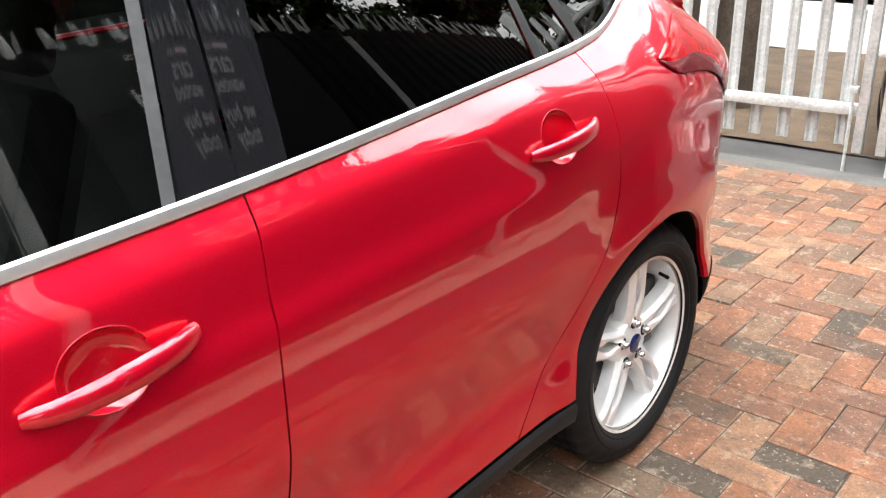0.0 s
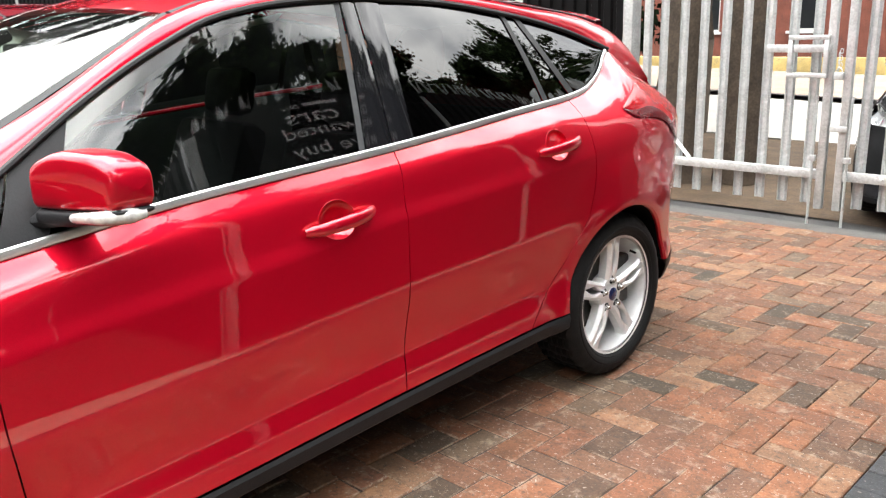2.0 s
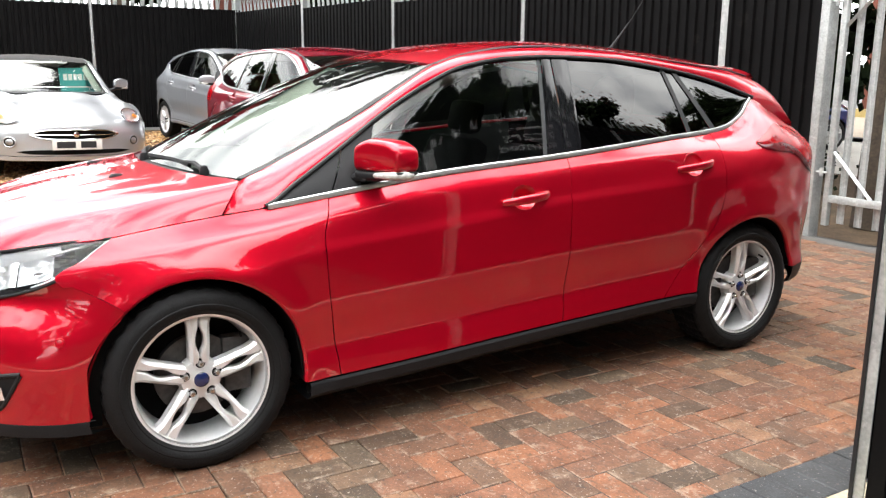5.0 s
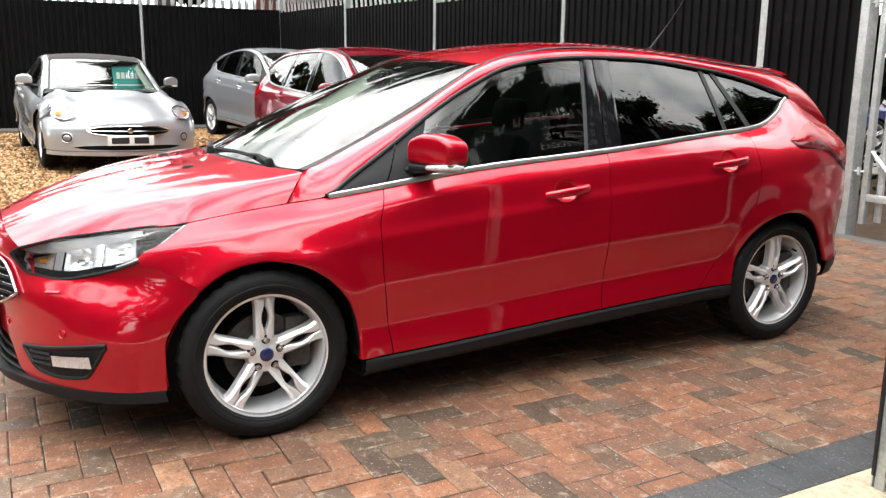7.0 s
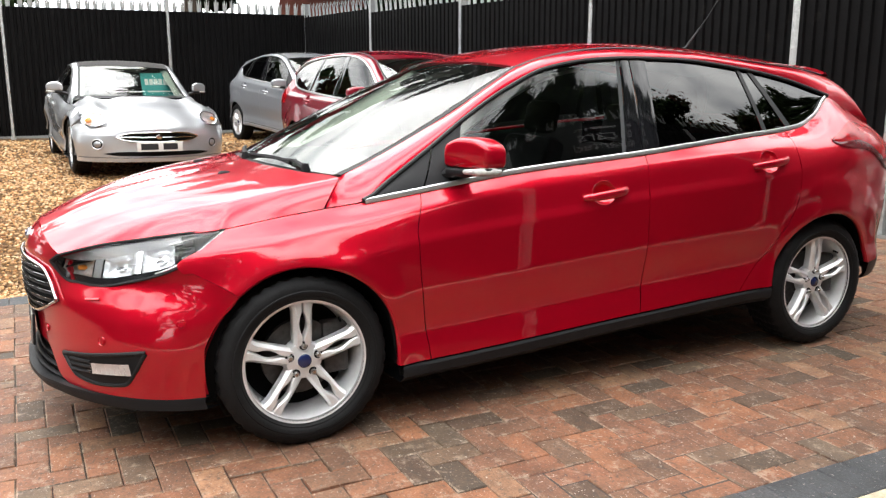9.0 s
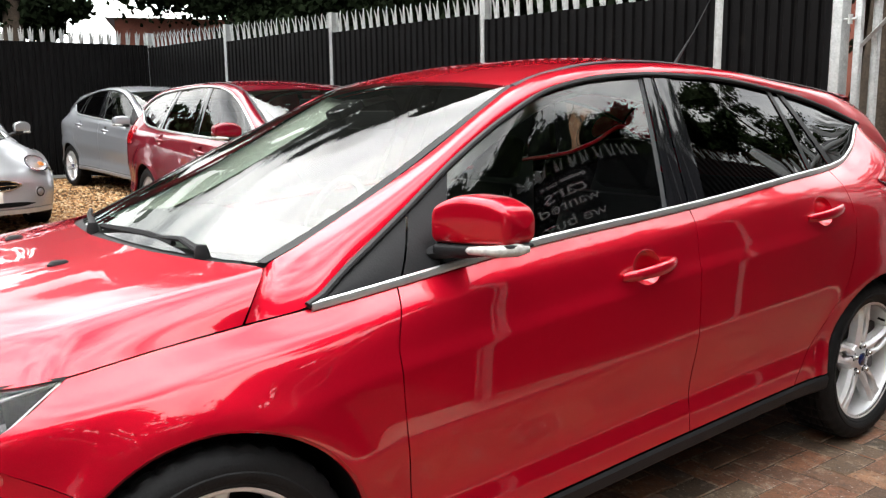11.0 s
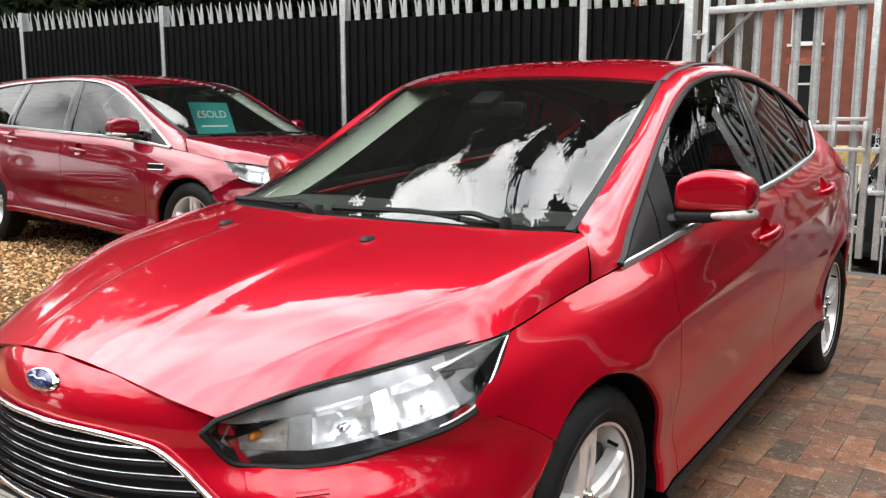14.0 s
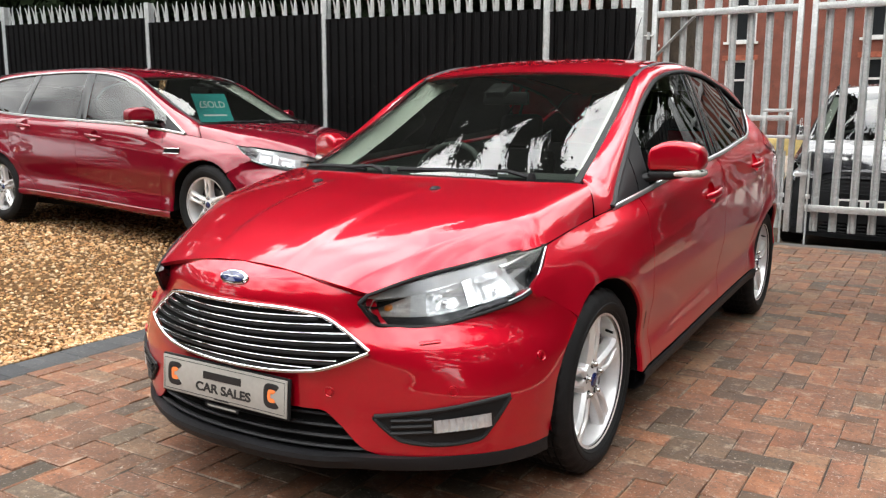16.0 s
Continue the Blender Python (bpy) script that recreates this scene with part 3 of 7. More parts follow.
FENCE0, STEP = np.array((-1.95, 5.51)), np.array((-2.69, -0.298))
CORNER = FENCE0 + 4 * STEP
fence_run("fence_back", "galvanised palisade fence backed with black corrugated sheets", CORNER, FENCE0, 4, rise, end_post=True, start_post=True)
fence_run("fence_gate_side", "short palisade bay backed with black sheet beside the gate", FENCE0, FENCE0 - STEP * 0.345, 1, rise, end_post=False, start_post=False, per=6)
fence_run("fence_side", "galvanised palisade fence backed with black corrugated sheets", (-12.70, 4.44 - 5 * 2.69), (-12.70, 4.44), 5, lambda x: 0.27, end_post=False, sheet_low=0.04)
fence_right = fence_run("fence_banner_side", "palisade fence with black sheets beside the paving", (2.12, 5.50), (2.12, 1.66), 2, lambda x: 0.0, end_post=False, per=12, sheet_top=2.48, lift=0.25)
# its galvanised end post, the sheets on its outer face, and the run that turns away from the paving there
part("end_post", box(3.84, 3.847, 0.0, 0.034, 0, 2.45, 0.002), GALV, fence_right)
part("end_flange", box(3.786, 3.847, -0.012, -0.008, 0, 2.45), GALV, fence_right)
part("end_cover", box(3.848, 3.852, -0.012, 0.0, 0.05, 2.2), SHEETFLAT, fence_right)
for k_ in (0, 1):
    part("outer_sheet", moved(corrugated(1.87, 0.07, 2.48), Matrix.Translation((0.03 + 1.91 * k_, 0.076, 0))), SHEET, fence_right)
fence_run("fence_front_side", "palisade fence with black sheets turning away from the paving", (2.135, 1.665), (7.55, 1.665), 2, lambda x: 0.0, end_post=True, start_post=False, per=17, sheet_top=2.48, sheet_low=0.05, lift=0.25)


def banner():
    b = thing("banner", "black vinyl banner with white lettering hung on the fence", "banner", Matrix(((0, 0, -1, 2.105), (-1, 0, 0, 2.46), (0, 1, 0, 1.88), (0, 0, 0, 1))))
    part("banner_sheet", box(-0.66, 0.47, -0.62, 0.54, -0.002, 0.002), SHEETFLAT, b)
    part("word_bar", box(-0.24, 0.02, 0.465, 0.495, 0.003, 0.004), WHITEINK, b)
    for txt, x, z, size in (("cars", 0.12, 0.48, 0.07), ("cars", 0.0, 0.375, 0.19), ("wanted", 0.0, 0.245, 0.14), ("we buy", 0.0, 0.09, 0.14), ("today", 0.0, -0.04, 0.14)):
        letters(txt, size, Matrix.Translation((x, z, 0.004)) @ Matrix.Diagonal((1.25, 1, 1, 1)), WHITEINK, b)


banner()


# ---- gates ----
def gate_leaf(name, x0, x1, hinge_left, n):
    y = 5.70
    g = thing(name, "galvanised steel palisade gate leaf, closed", "gate", pose(x0, y, 0), kind="structure")
    w = x1 - x0
    for a in (0.0, w - 0.05):
        part("stile", box(a, a + 0.05, -0.025, 0.025, 0.10, 2.52, 0.004), GALV, g)
    for z in (0.33, 2.13):
        part("rail", box(0.05, w - 0.05, -0.025, 0.025, z - 0.03, z + 0.03, 0.004), GALV, g)
    s = 1 if hinge_left else -1
    hx = 0.05 if hinge_left else w - 0.05
    for z, dz in ((2.10, -0.36), (0.36, 0.36)):
        part("brace", tube([(hx, 0.0, z + dz), (hx + s * 0.36, 0.0, z)], 0.026, 4, flat=0.6), GALV, g)
    for i in range(n):
        ob = new("pale", PALE)
        ob.parent = g
        ob.matrix_basis = pose(0.05 + (w - 0.1) * (i + 0.5) / n, 0.035, 0.06 + random.uniform(-0.006, 0.006), 0, random.uniform(-0.3, 0.3), 0)
        for z in (0.33, 2.13):
            part("bolt", moved(lathe([(0, 0.006), (0.010, 0.005), (0.012, 0.0)], 8, "y"), Matrix.Translation((0.05 + (w - 0.1) * (i + 0.5) / n, -0.025, z)) @ pose(0, 0, 0, 180, 0, 0)), GALV, g)
    ex = w - 0.025 if hinge_left else 0.025
    part("drop_bolt", tube([(ex - s * 0.05, -0.04, -0.04), (ex - s * 0.05, -0.04, 0.85)], 0.009, 8), GALV, g)
    part("drop_bolt_guide", box(ex - s * 0.05 - 0.02, ex - s * 0.05 + 0.02, -0.05, -0.022, 0.42, 0.46, 0.003), GALV, g)
    return g


gateL = gate_leaf("gate_left", -0.90, 0.485, True, 8)
gateR = gate_leaf("gate_right", 0.555, 1.95, False, 8)
part("latch_bar", box(0.95, 1.37, -0.05, -0.026, 1.12, 1.17, 0.004), GALV, gateL)
part("latch_box", join(box(1.10, 1.36, -0.065, -0.03, 1.20, 1.23, 0.003), box(1.10, 1.36, -0.065, -0.03, 0.96, 0.99, 0.003), box(1.10, 1.13, -0.065, -0.03, 0.99, 1.20, 0.003), box(1.33, 1.36, -0.065, -0.03, 0.99, 1.20, 0.003)), GALV, gateL)
part("hasp", box(-0.05, 0.06, -0.05, -0.03, 0.62, 0.655, 0.003), GALV, gateR)
part("padlock", join(moved(box(-0.03, 0.03, -0.012, 0.012, -0.03, 0.02, 0.006), pose(-0.02, -0.05, 0.98)), moved(tube([(0.018 * math.cos(a), 0, 0.02 + 0.026 * math.sin(a)) for a in np.linspace(0, math.pi, 9)], 0.004, 6), pose(-0.02, -0.05, 0.98))), GALV, gateR)
part("chain", join(*[moved(tube([(0.016 * math.cos(a), 0.009 * math.sin(a), 0) for a in np.linspace(0, 2 * math.pi, 9)], 0.003, 5, cap=False), pose(-0.03 + 0.012 * (i % 2), -0.045, 1.02 + 0.022 * i, 90 * (i % 2), 90, 0)) for i in range(6)]), GALV, gateR)
for gx, gn in ((-1.03, "gate_post"), (2.09, "gate_post")):
    gp = thing(gn, "square galvanised steel gate post", "gate post", pose(gx, 5.68, 0), kind="structure", group="gate posts")
    part("post_tube", box(-0.065, 0.065, -0.065, 0.065, -0.1, 2.75, 0.008), GALV, gp)
    for z in (1.93, 0.55):
        s = 1 if gx < 0 else -1
        part("hinge_pin", tube([(s * 0.06, -0.03, z), (s * 0.16, -0.03, z)], 0.010, 8), GALV, gp)
        part("hinge_eye", tube([(s * 0.11, -0.03, z - 0.035), (s * 0.11, -0.03, z + 0.035)], 0.017, 10), GALV, gp)

# ---- cars ----
# A car's own axes: x to its left, y to its rear from the front axle, z up from the ground.
def pchip_rows(zk, xk, z):
    """One smooth section for each row: x at the height z."""
    h = np.diff(zk, axis=1)
    d = np.diff(xk, axis=1) / h
    m = np.zeros_like(zk)
    m[:, 0], m[:, -1] = d[:, 0], d[:, -1]
    w1, w2 = 2 * h[:, 1:] + h[:, :-1], h[:, 1:] + 2 * h[:, :-1]
    with np.errstate(divide="ignore", invalid="ignore"):
        mm = (w1 + w2) / (w1 / d[:, :-1] + w2 / d[:, 1:])
    m[:, 1:-1] = np.where(d[:, :-1] * d[:, 1:] > 0, mm, 0)
    k = (z[:, None] > zk[:, 1:-1]).sum(1)
    r = np.arange(len(z))
    hh = h[r, k]
    u = (z - zk[r, k]) / hh
    u = np.clip(u, -0.6, 1.6)
    return ((2 * u**3 - 3 * u**2 + 1) * xk[r, k] + (u**3 - 2 * u**2 + u) * hh * m[r, k]
            + (-2 * u**3 + 3 * u**2) * xk[r, k + 1] + (u**3 - u**2) * hh * m[r, k + 1])


class Shape:
    """The lines that a car body is drawn from."""

    def __init__(self, **s):
        self.wb, self.arch, self.hub, self.hub_x = s["wb"], s["arch"], s["hub"], s["hub_x"]
        self.tyre, self.rim, self.tyre_w, self.spokes = s["tyre"], s["rim"], s["tyre_w"], s["spokes"]
        self.half, self.flare, self.fender_front, self.fender_seam = s["half"], s["flare"], s["fender_front"], s["fender_seam"]
        self.quarter_end, self.tail_low, self.tail_y, self.panes = s["quarter_end"], s["tail_low"], s["tail_y"], s["panes"]
        self.seat_y, self.cowl, self.header, self.screen_mid = s["seat_y"], s["cowl"], s["header"], s["screen_mid"]
        self.screen_edge, self.roof_mid, self.ditch, self.roof_tail = s["screen_edge"], s["roof_mid"], s["ditch"], s["roof_tail"]
        self.roof_crown, self.bonnet_edge, self.bonnet_mid, self.bonnet_front = s["roof_crown"], s["bonnet_edge"], s["bonnet_mid"], s["bonnet_front"]
        self.bonnet_rear, self.bonnet_crown, self.ridge, self.frame_in = s["bonnet_rear"], s["bonnet_crown"], s["ridge"], s["frame_in"]
        self.frame_out, self.frame_tip, self.belt_from, self.belt_to = s["frame_out"], s["frame_tip"], s["belt_from"], s["belt_to"]
        self.strip_r, self.strip_mat, self.nose_top, self.nose_bottom = s["strip_r"], s["strip_mat"], s["nose_top"], s["nose_bottom"]
        self.bonnet_knee, self.haunch = s["bonnet_knee"], s["haunch"]
        self.sill_mat, self.surround_mat, self.fine = PLASTIC, TRIM, 1
        self.z0, self.zc, self.top, self.w = fn(s["sill"]), fn(s["crease"]), fn(s["topline"]), fn(s["width"])
        self.rail_f, self.tail_f = fn(s["rail"]), fn(s["tail"])
        self.yc, self.side, self.ctl = fn(s["nose"]), fn(s["nose_side"]), fn(s["nose_ctl"])

    def X(self, y, z):
        y, z = np.broadcast_arrays(np.asarray(y, float), np.asarray(z, float))
        shp = y.shape
        y, z = y.ravel(), z.ravel()
        z0, zc = self.z0(y), self.zc(y)
        xt, zt = self.top(y).T
        zc = np.minimum(zc, zt - 0.06)
        w = self.w(y)
        mid = 0.5 * (z0 + zc)
        zk = np.stack([z0, z0 + 0.05, z0 + 0.12, mid + 0.06, zc - 0.035, zc + 0.012, 0.45 * zc + 0.55 * zt + 0.005, zt], 1)
        a = self.half
        b = xt / w
        xk = np.stack([a - 0.008 + 0 * y, a - 0.013 + 0 * y, a - 0.024 + 0 * y, a + 0.002 + 0 * y, a + 0 * y, a - 0.012 + 0 * y, 0.45 * (a - 0.012) + 0.55 * b + np.minimum(0.020, 0.23 * (a - b)), b], 1) * w[:, None]
        xk[:, 5] = np.minimum(xk[:, 5], xk[:, 4])
        x = pchip_rows(zk, xk, z)
        for yh in (0.0, self.wb):
            r = np.hypot(y - yh, z - self.hub)
            x = x + self.flare * np.exp(-(((r - self.arch - 0.01) / 0.055) ** 2)) * (z > self.hub - 0.2)
            if yh:
                # the rear arch swells out, up to a soft shoulder round it
                x = x + self.haunch * 0.5 * (1 - np.tanh((r - self.arch - 0.17) / 0.036)) * (z > self.hub - 0.3) * np.clip((y - yh + 0.42) / 0.34, 0, 1) ** 2
        return x.reshape(shp)

    def side_normals(self, y, z):
        e = 0.004
        n = np.stack([np.ones_like(y), -(self.X(y + e, z) - self.X(y - e, z)) / (2 * e), -(self.X(y, z + e) - self.X(y, z - e)) / (2 * e)], -1)
        return n / np.linalg.norm(n, axis=-1)[..., None]

    def side_grid(self, yF, yR, zb, zt, nu, nv):
        u, v = np.linspace(0, 1, nu)[:, None], np.linspace(0, 1, nv)[None, :]
        ym = 0.5 * (yF(0.6) + yR(0.6))
        z = zb(ym) + (zt(ym) - zb(ym)) * v + 0 * u
        for _ in range(4):
            y = yF(z) * (1 - u) + yR(z) * u
            z = zb(y) * (1 - v) + zt(y) * v
        return y, z

    def side_panel(self, patches, rim=0.014, lift=0.0, holes=()):
        """Panels on the flank from patches (y, z), with oval holes (y, z, half length, half height); returns geo, normals."""
        V, F, N = [], [], []
        for y, z in patches:
            inside = np.zeros(y.shape, bool)
            for cy, cz, ry, rz in holes:
                step = 0.62 * max(abs(y[1, 0] - y[0, 0]) / ry, abs(z[0, 1] - z[0, 0]) / rz)
                r = np.hypot((y - cy) / ry, (z - cz) / rz)
                near = np.abs(r - 1) < step
                k = np.where(near, 1 / np.maximum(r, 0.2), 1.0)
                y, z = cy + (y - cy) * k, cz + (z - cz) * k
                inside |= near | (r < 1)
            n = self.side_normals(y, z)
            P = np.stack([self.X(y, z), y, z], -1) + lift * n
            (v, f), nn = panel(P, (1, 0, 0), rim)
            m = y.size
            if holes:
                cut = inside.ravel()
                f = [q for q in f if not all(i < m and cut[i] for i in q)]
            nn[:m] = [tuple(a) for a in n.reshape(-1, 3)]
            k = len(V)
            V += v
            F += [tuple(i + k for i in q) for q in f]
            N += nn
        return (V, F), N

    def front(self, u, z):
        """A point of the nose: u from the middle (0) to the wheel arch (1)."""
        u, z = np.broadcast_arrays(np.asarray(u, float), np.asarray(z, float))
        yc = self.yc(z)
        S, K = self.side(z), self.ctl(z)
        x = 3 * u * (1 - u) ** 2 * K[..., 0] + 3 * u**2 * (1 - u) * K[..., 1] + u**3 * S[..., 0]
        y = (1 - u) ** 3 * yc + 3 * u * (1 - u) ** 2 * (yc - 0.012) + 3 * u**2 * (1 - u) * K[..., 2] + u**3 * S[..., 1]
        return np.stack([x, y, z + 0 * x], -1)

    def front_u(self, x, z):
        t = np.linspace(0, 1, 200)
        x, z = np.broadcast_arrays(np.asarray(x, float), np.asarray(z, float))
        out = np.empty(x.shape)
        for i in np.ndindex(x.shape):
            out[i] = np.sign(x[i]) * np.interp(abs(x[i]), self.front(t, z[i])[:, 0], t)
        return out

    def front_at(self, x, z, lift=0.0):
        """The place on the nose at the width x and height z, lift metres off it."""
        u = np.abs(self.front_u(x, z))
        e = 1e-3
        a = self.front(u, z)
        n = np.cross(self.front(u + e, z) - self.front(u - e, z), self.front(u, z + e) - self.front(u, z - e))
        n /= np.linalg.norm(n, axis=-1)[..., None]
        n = np.where((n[..., 1] > 0)[..., None], -n, n)
        s = np.where(np.asarray(x) < 0, -1.0, 1.0)
        p = a + lift * n
        return np.stack([p[..., 0] * s, p[..., 1], p[..., 2]], -1)

    def glass_at(self, y, s):
        """The side glass: s from the belt (0) to the roof rail (1)."""
        b, t = self.top(y), self.rail_f(y)
        out = 0.005 * 4 * s * (1 - s)
        x = b[..., 0] * (1 - s) + t[..., 0] * s + out
        z = b[..., 1] * (1 - s) + t[..., 1] * s + 0.4 * out
        return np.stack([x, y, z], -1)


def const(v):
    return lambda t: v + 0 * np.asarray(t, float)


def wheel(parent, x, y, z, r, rim_r, width, side, style=5):
    """A wheel with its tyre, alloy rim, twin spokes, nuts, brake disc and caliper. Its outer face looks along +x."""
    w = new("wheel")
    w.parent = parent
    w.matrix_basis = pose(x, y, z, 0, 0, 0 if side > 0 else 180)
    h = width / 2
    tw = []
    for a, b in ((rim_r * 0.99, h * 0.80), (rim_r + 0.012, h * 0.93), (rim_r + 0.014, h * 0.95), (rim_r + 0.019, h * 0.955), (rim_r + 0.021, h * 0.975), (rim_r + 0.035, h * 1.02), (r - 0.050, h * 1.02), (r - 0.047, h * 0.995), (r - 0.045, h * 1.0), (r - 0.02, h * 0.93), (r - 0.006, h * 0.78)):
        tw.append((a, b))
    tread = []
    for c in np.linspace(0.72, -0.72, 7)[:-1]:
        tread += [(r, h * c), (r, h * (c - 0.17)), (r - 0.007, h * (c - 0.18)), (r - 0.007, h * (c - 0.235))]
    prof = tw + tread + [(r, -h * 0.74)] + [(a, -b) for a, b in tw[::-1]]
    tv, tf = lathe(prof, 144)
    m = len(prof)
    # cross grooves in the tread and its shoulders
    for k, (x, y, z) in enumerate(tv):
        q = math.hypot(y, z)
        if q > r - 0.022 and (k // m + (k % m > m / 2)) % 4 == 0:
            f = (min(q, r - 0.0072) - (0.004 if q < r - 0.008 else 0)) / q
            tv[k] = (x, y * f, z * f)
    part("tyre", (tv, tf), TYRE, w, sharp=35)
    o = h * 0.80
    part("rim", lathe([(rim_r * 0.985, o + 0.006), (rim_r + 0.004, o + 0.008), (rim_r + 0.004, o - 0.004), (rim_r * 0.965, o - 0.002), (rim_r * 0.945, o - 0.016), (rim_r * 0.90, -0.02), (rim_r * 0.88, -h * 0.75), (rim_r, -h * 0.8)], 72), ALLOY, w, sharp=45)
    part("brake_disc", lathe([(0.05, 0.012), (rim_r * 0.62, 0.012), (rim_r * 0.62, -0.012), (0.05, -0.012)], 40), STEEL, w)
    part("caliper", moved(box(-0.03, 0.03, -0.05, 0.05, -0.10, 0.10, 0.012), pose(0.0, rim_r * 0.60, 0.02)), STEEL, w)
    # near-black disc added to stand for the shade behind the spokes
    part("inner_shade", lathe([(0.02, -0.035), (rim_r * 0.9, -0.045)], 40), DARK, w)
    # spokes
    n = style
    face = o - 0.008
    for i in range(n):
        a0 = 90 + i * 360 / n
        for sgn in (-1, 1):
            V = []
            for k, q in enumerate(np.linspace(0.036, rim_r * 0.985, 19)):
                f = k / 18
                slot = 0.0012 + 0.0135 * math.sin(math.pi * min(1, max(0, (f - 0.26) / 0.56))) ** 1.2 if 0.26 < f < 0.82 else 0.0012
                edge = 0.0345 + 0.003 * f + 0.012 * max(0, (f - 0.80) / 0.20) ** 1.5
                top = face - 0.012 * (1 - f) ** 1.5 + 0.006 * math.sin(f * math.pi)
                pr = [(slot, top - 0.034), (slot, top - 0.007), (slot + 0.005, top - 0.001), (edge - 0.012, top), (edge - 0.001, top - 0.013), (edge, top - 0.045)]
                V.append([(b, sgn * a * 5 / n, q) for a, b in pr])
            part("spoke", moved(grid(V, flip=sgn > 0), pose(0, 0, 0, a0 - 90, 0, 0)), ALLOY, w, sharp=25)
    part("hub", lathe([(0.0, face - 0.004), (0.028, face - 0.004), (0.036, face - 0.008), (0.066, face - 0.012), (0.074, face - 0.028), (0.07, -0.03)], 40), ALLOY, w)
    cap = part("centre_cap", lathe([(0.0, face + 0.004), (0.021, face + 0.003), (0.026, face - 0.001), (0.026, face - 0.01)], 32), BADGE, w, "dark blue oval centre cap")
    for i in range(5):
        a = radians(90 + i * 72)
        part("wheel_nut", moved(lathe([(0.0, 0.013), (0.007, 0.013), (0.0105, 0.007), (0.0105, -0.01)], 12), Matrix.Translation((face - 0.006, 0.056 * math.cos(a), 0.056 * math.sin(a)))), NUT, w)
        # raised near-black ring: the shade of a nut pocket, put in as colour
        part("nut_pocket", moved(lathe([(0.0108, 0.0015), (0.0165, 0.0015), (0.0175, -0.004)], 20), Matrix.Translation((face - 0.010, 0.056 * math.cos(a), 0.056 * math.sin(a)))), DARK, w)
    part("valve", tube([(face - 0.02, rim_r * 0.62, rim_r * 0.62), (face + 0.008, rim_r * 0.60, rim_r * 0.60)], 0.005, 8), DARK, w)
    return w


RECESS = (0.060, 0.050)


def handle(parent, shape, y, z, side, colour, length=0.222):
    """A strap handle over a dished recess."""
    x = float(shape.X(y, z))
    h = new("door_handle")
    h.parent = parent
    t = np.linspace(0, 1, 15)
    yy = y + (t - 0.5) * length
    zz = z + (t - 0.5) * 0.022
    base = shape.X(yy, zz)
    out = base + 0.006 + 0.026 * np.sin(np.pi * np.clip(t * 1.1 - 0.05, 0, 1)) ** 0.45
    r = 0.0125 + 0.004 * np.sin(np.pi * t) + 0.004 * t
    r[0] *= 0.75
    r[-1] *= 0.8
    g = tube(np.stack([out, yy, zz], 1), r, 12, flat=0.62, up=(1, 0, 0))
    a = np.linspace(0, 2 * np.pi, 49)
    rad = np.r_[0.0, 0.3, 0.55, 0.68, 0.77, 0.84, 0.89, 0.93, 0.965, 0.985, 1.0, 1.03]
    cy, cz = y - 0.005, z + 0.004
    py = cy + RECESS[0] * np.outer(rad, np.cos(a))
    pz = cz + RECESS[1] * np.outer(rad, np.sin(a))
    deep = 0.022 * np.clip(1 - rad**4, -0.03, 1)[:, None] * (1.0 - 0.25 * np.outer(rad, np.sin(a)))
    dg = grid(np.stack([shape.X(py, pz) - 0.0008 - deep, py, pz], -1), flip=True)
    ey, ez = cy + RECESS[0] * np.cos(a), cz + RECESS[1] * np.sin(a)
    rg = tube(np.stack([shape.X(ey, ez) - 0.0013, ey, ez], 1), 0.0018, 6, cap=False, up=(1, 0, 0))
    if side < 0:
        g, dg, rg = flipx(g), flipx(dg), flipx(rg)
    part("recess_rim", rg, colour, h, sharp=80)
    part("recess", dg, colour, h, sharp=60)
    part("grip", g, colour, h)
    return h


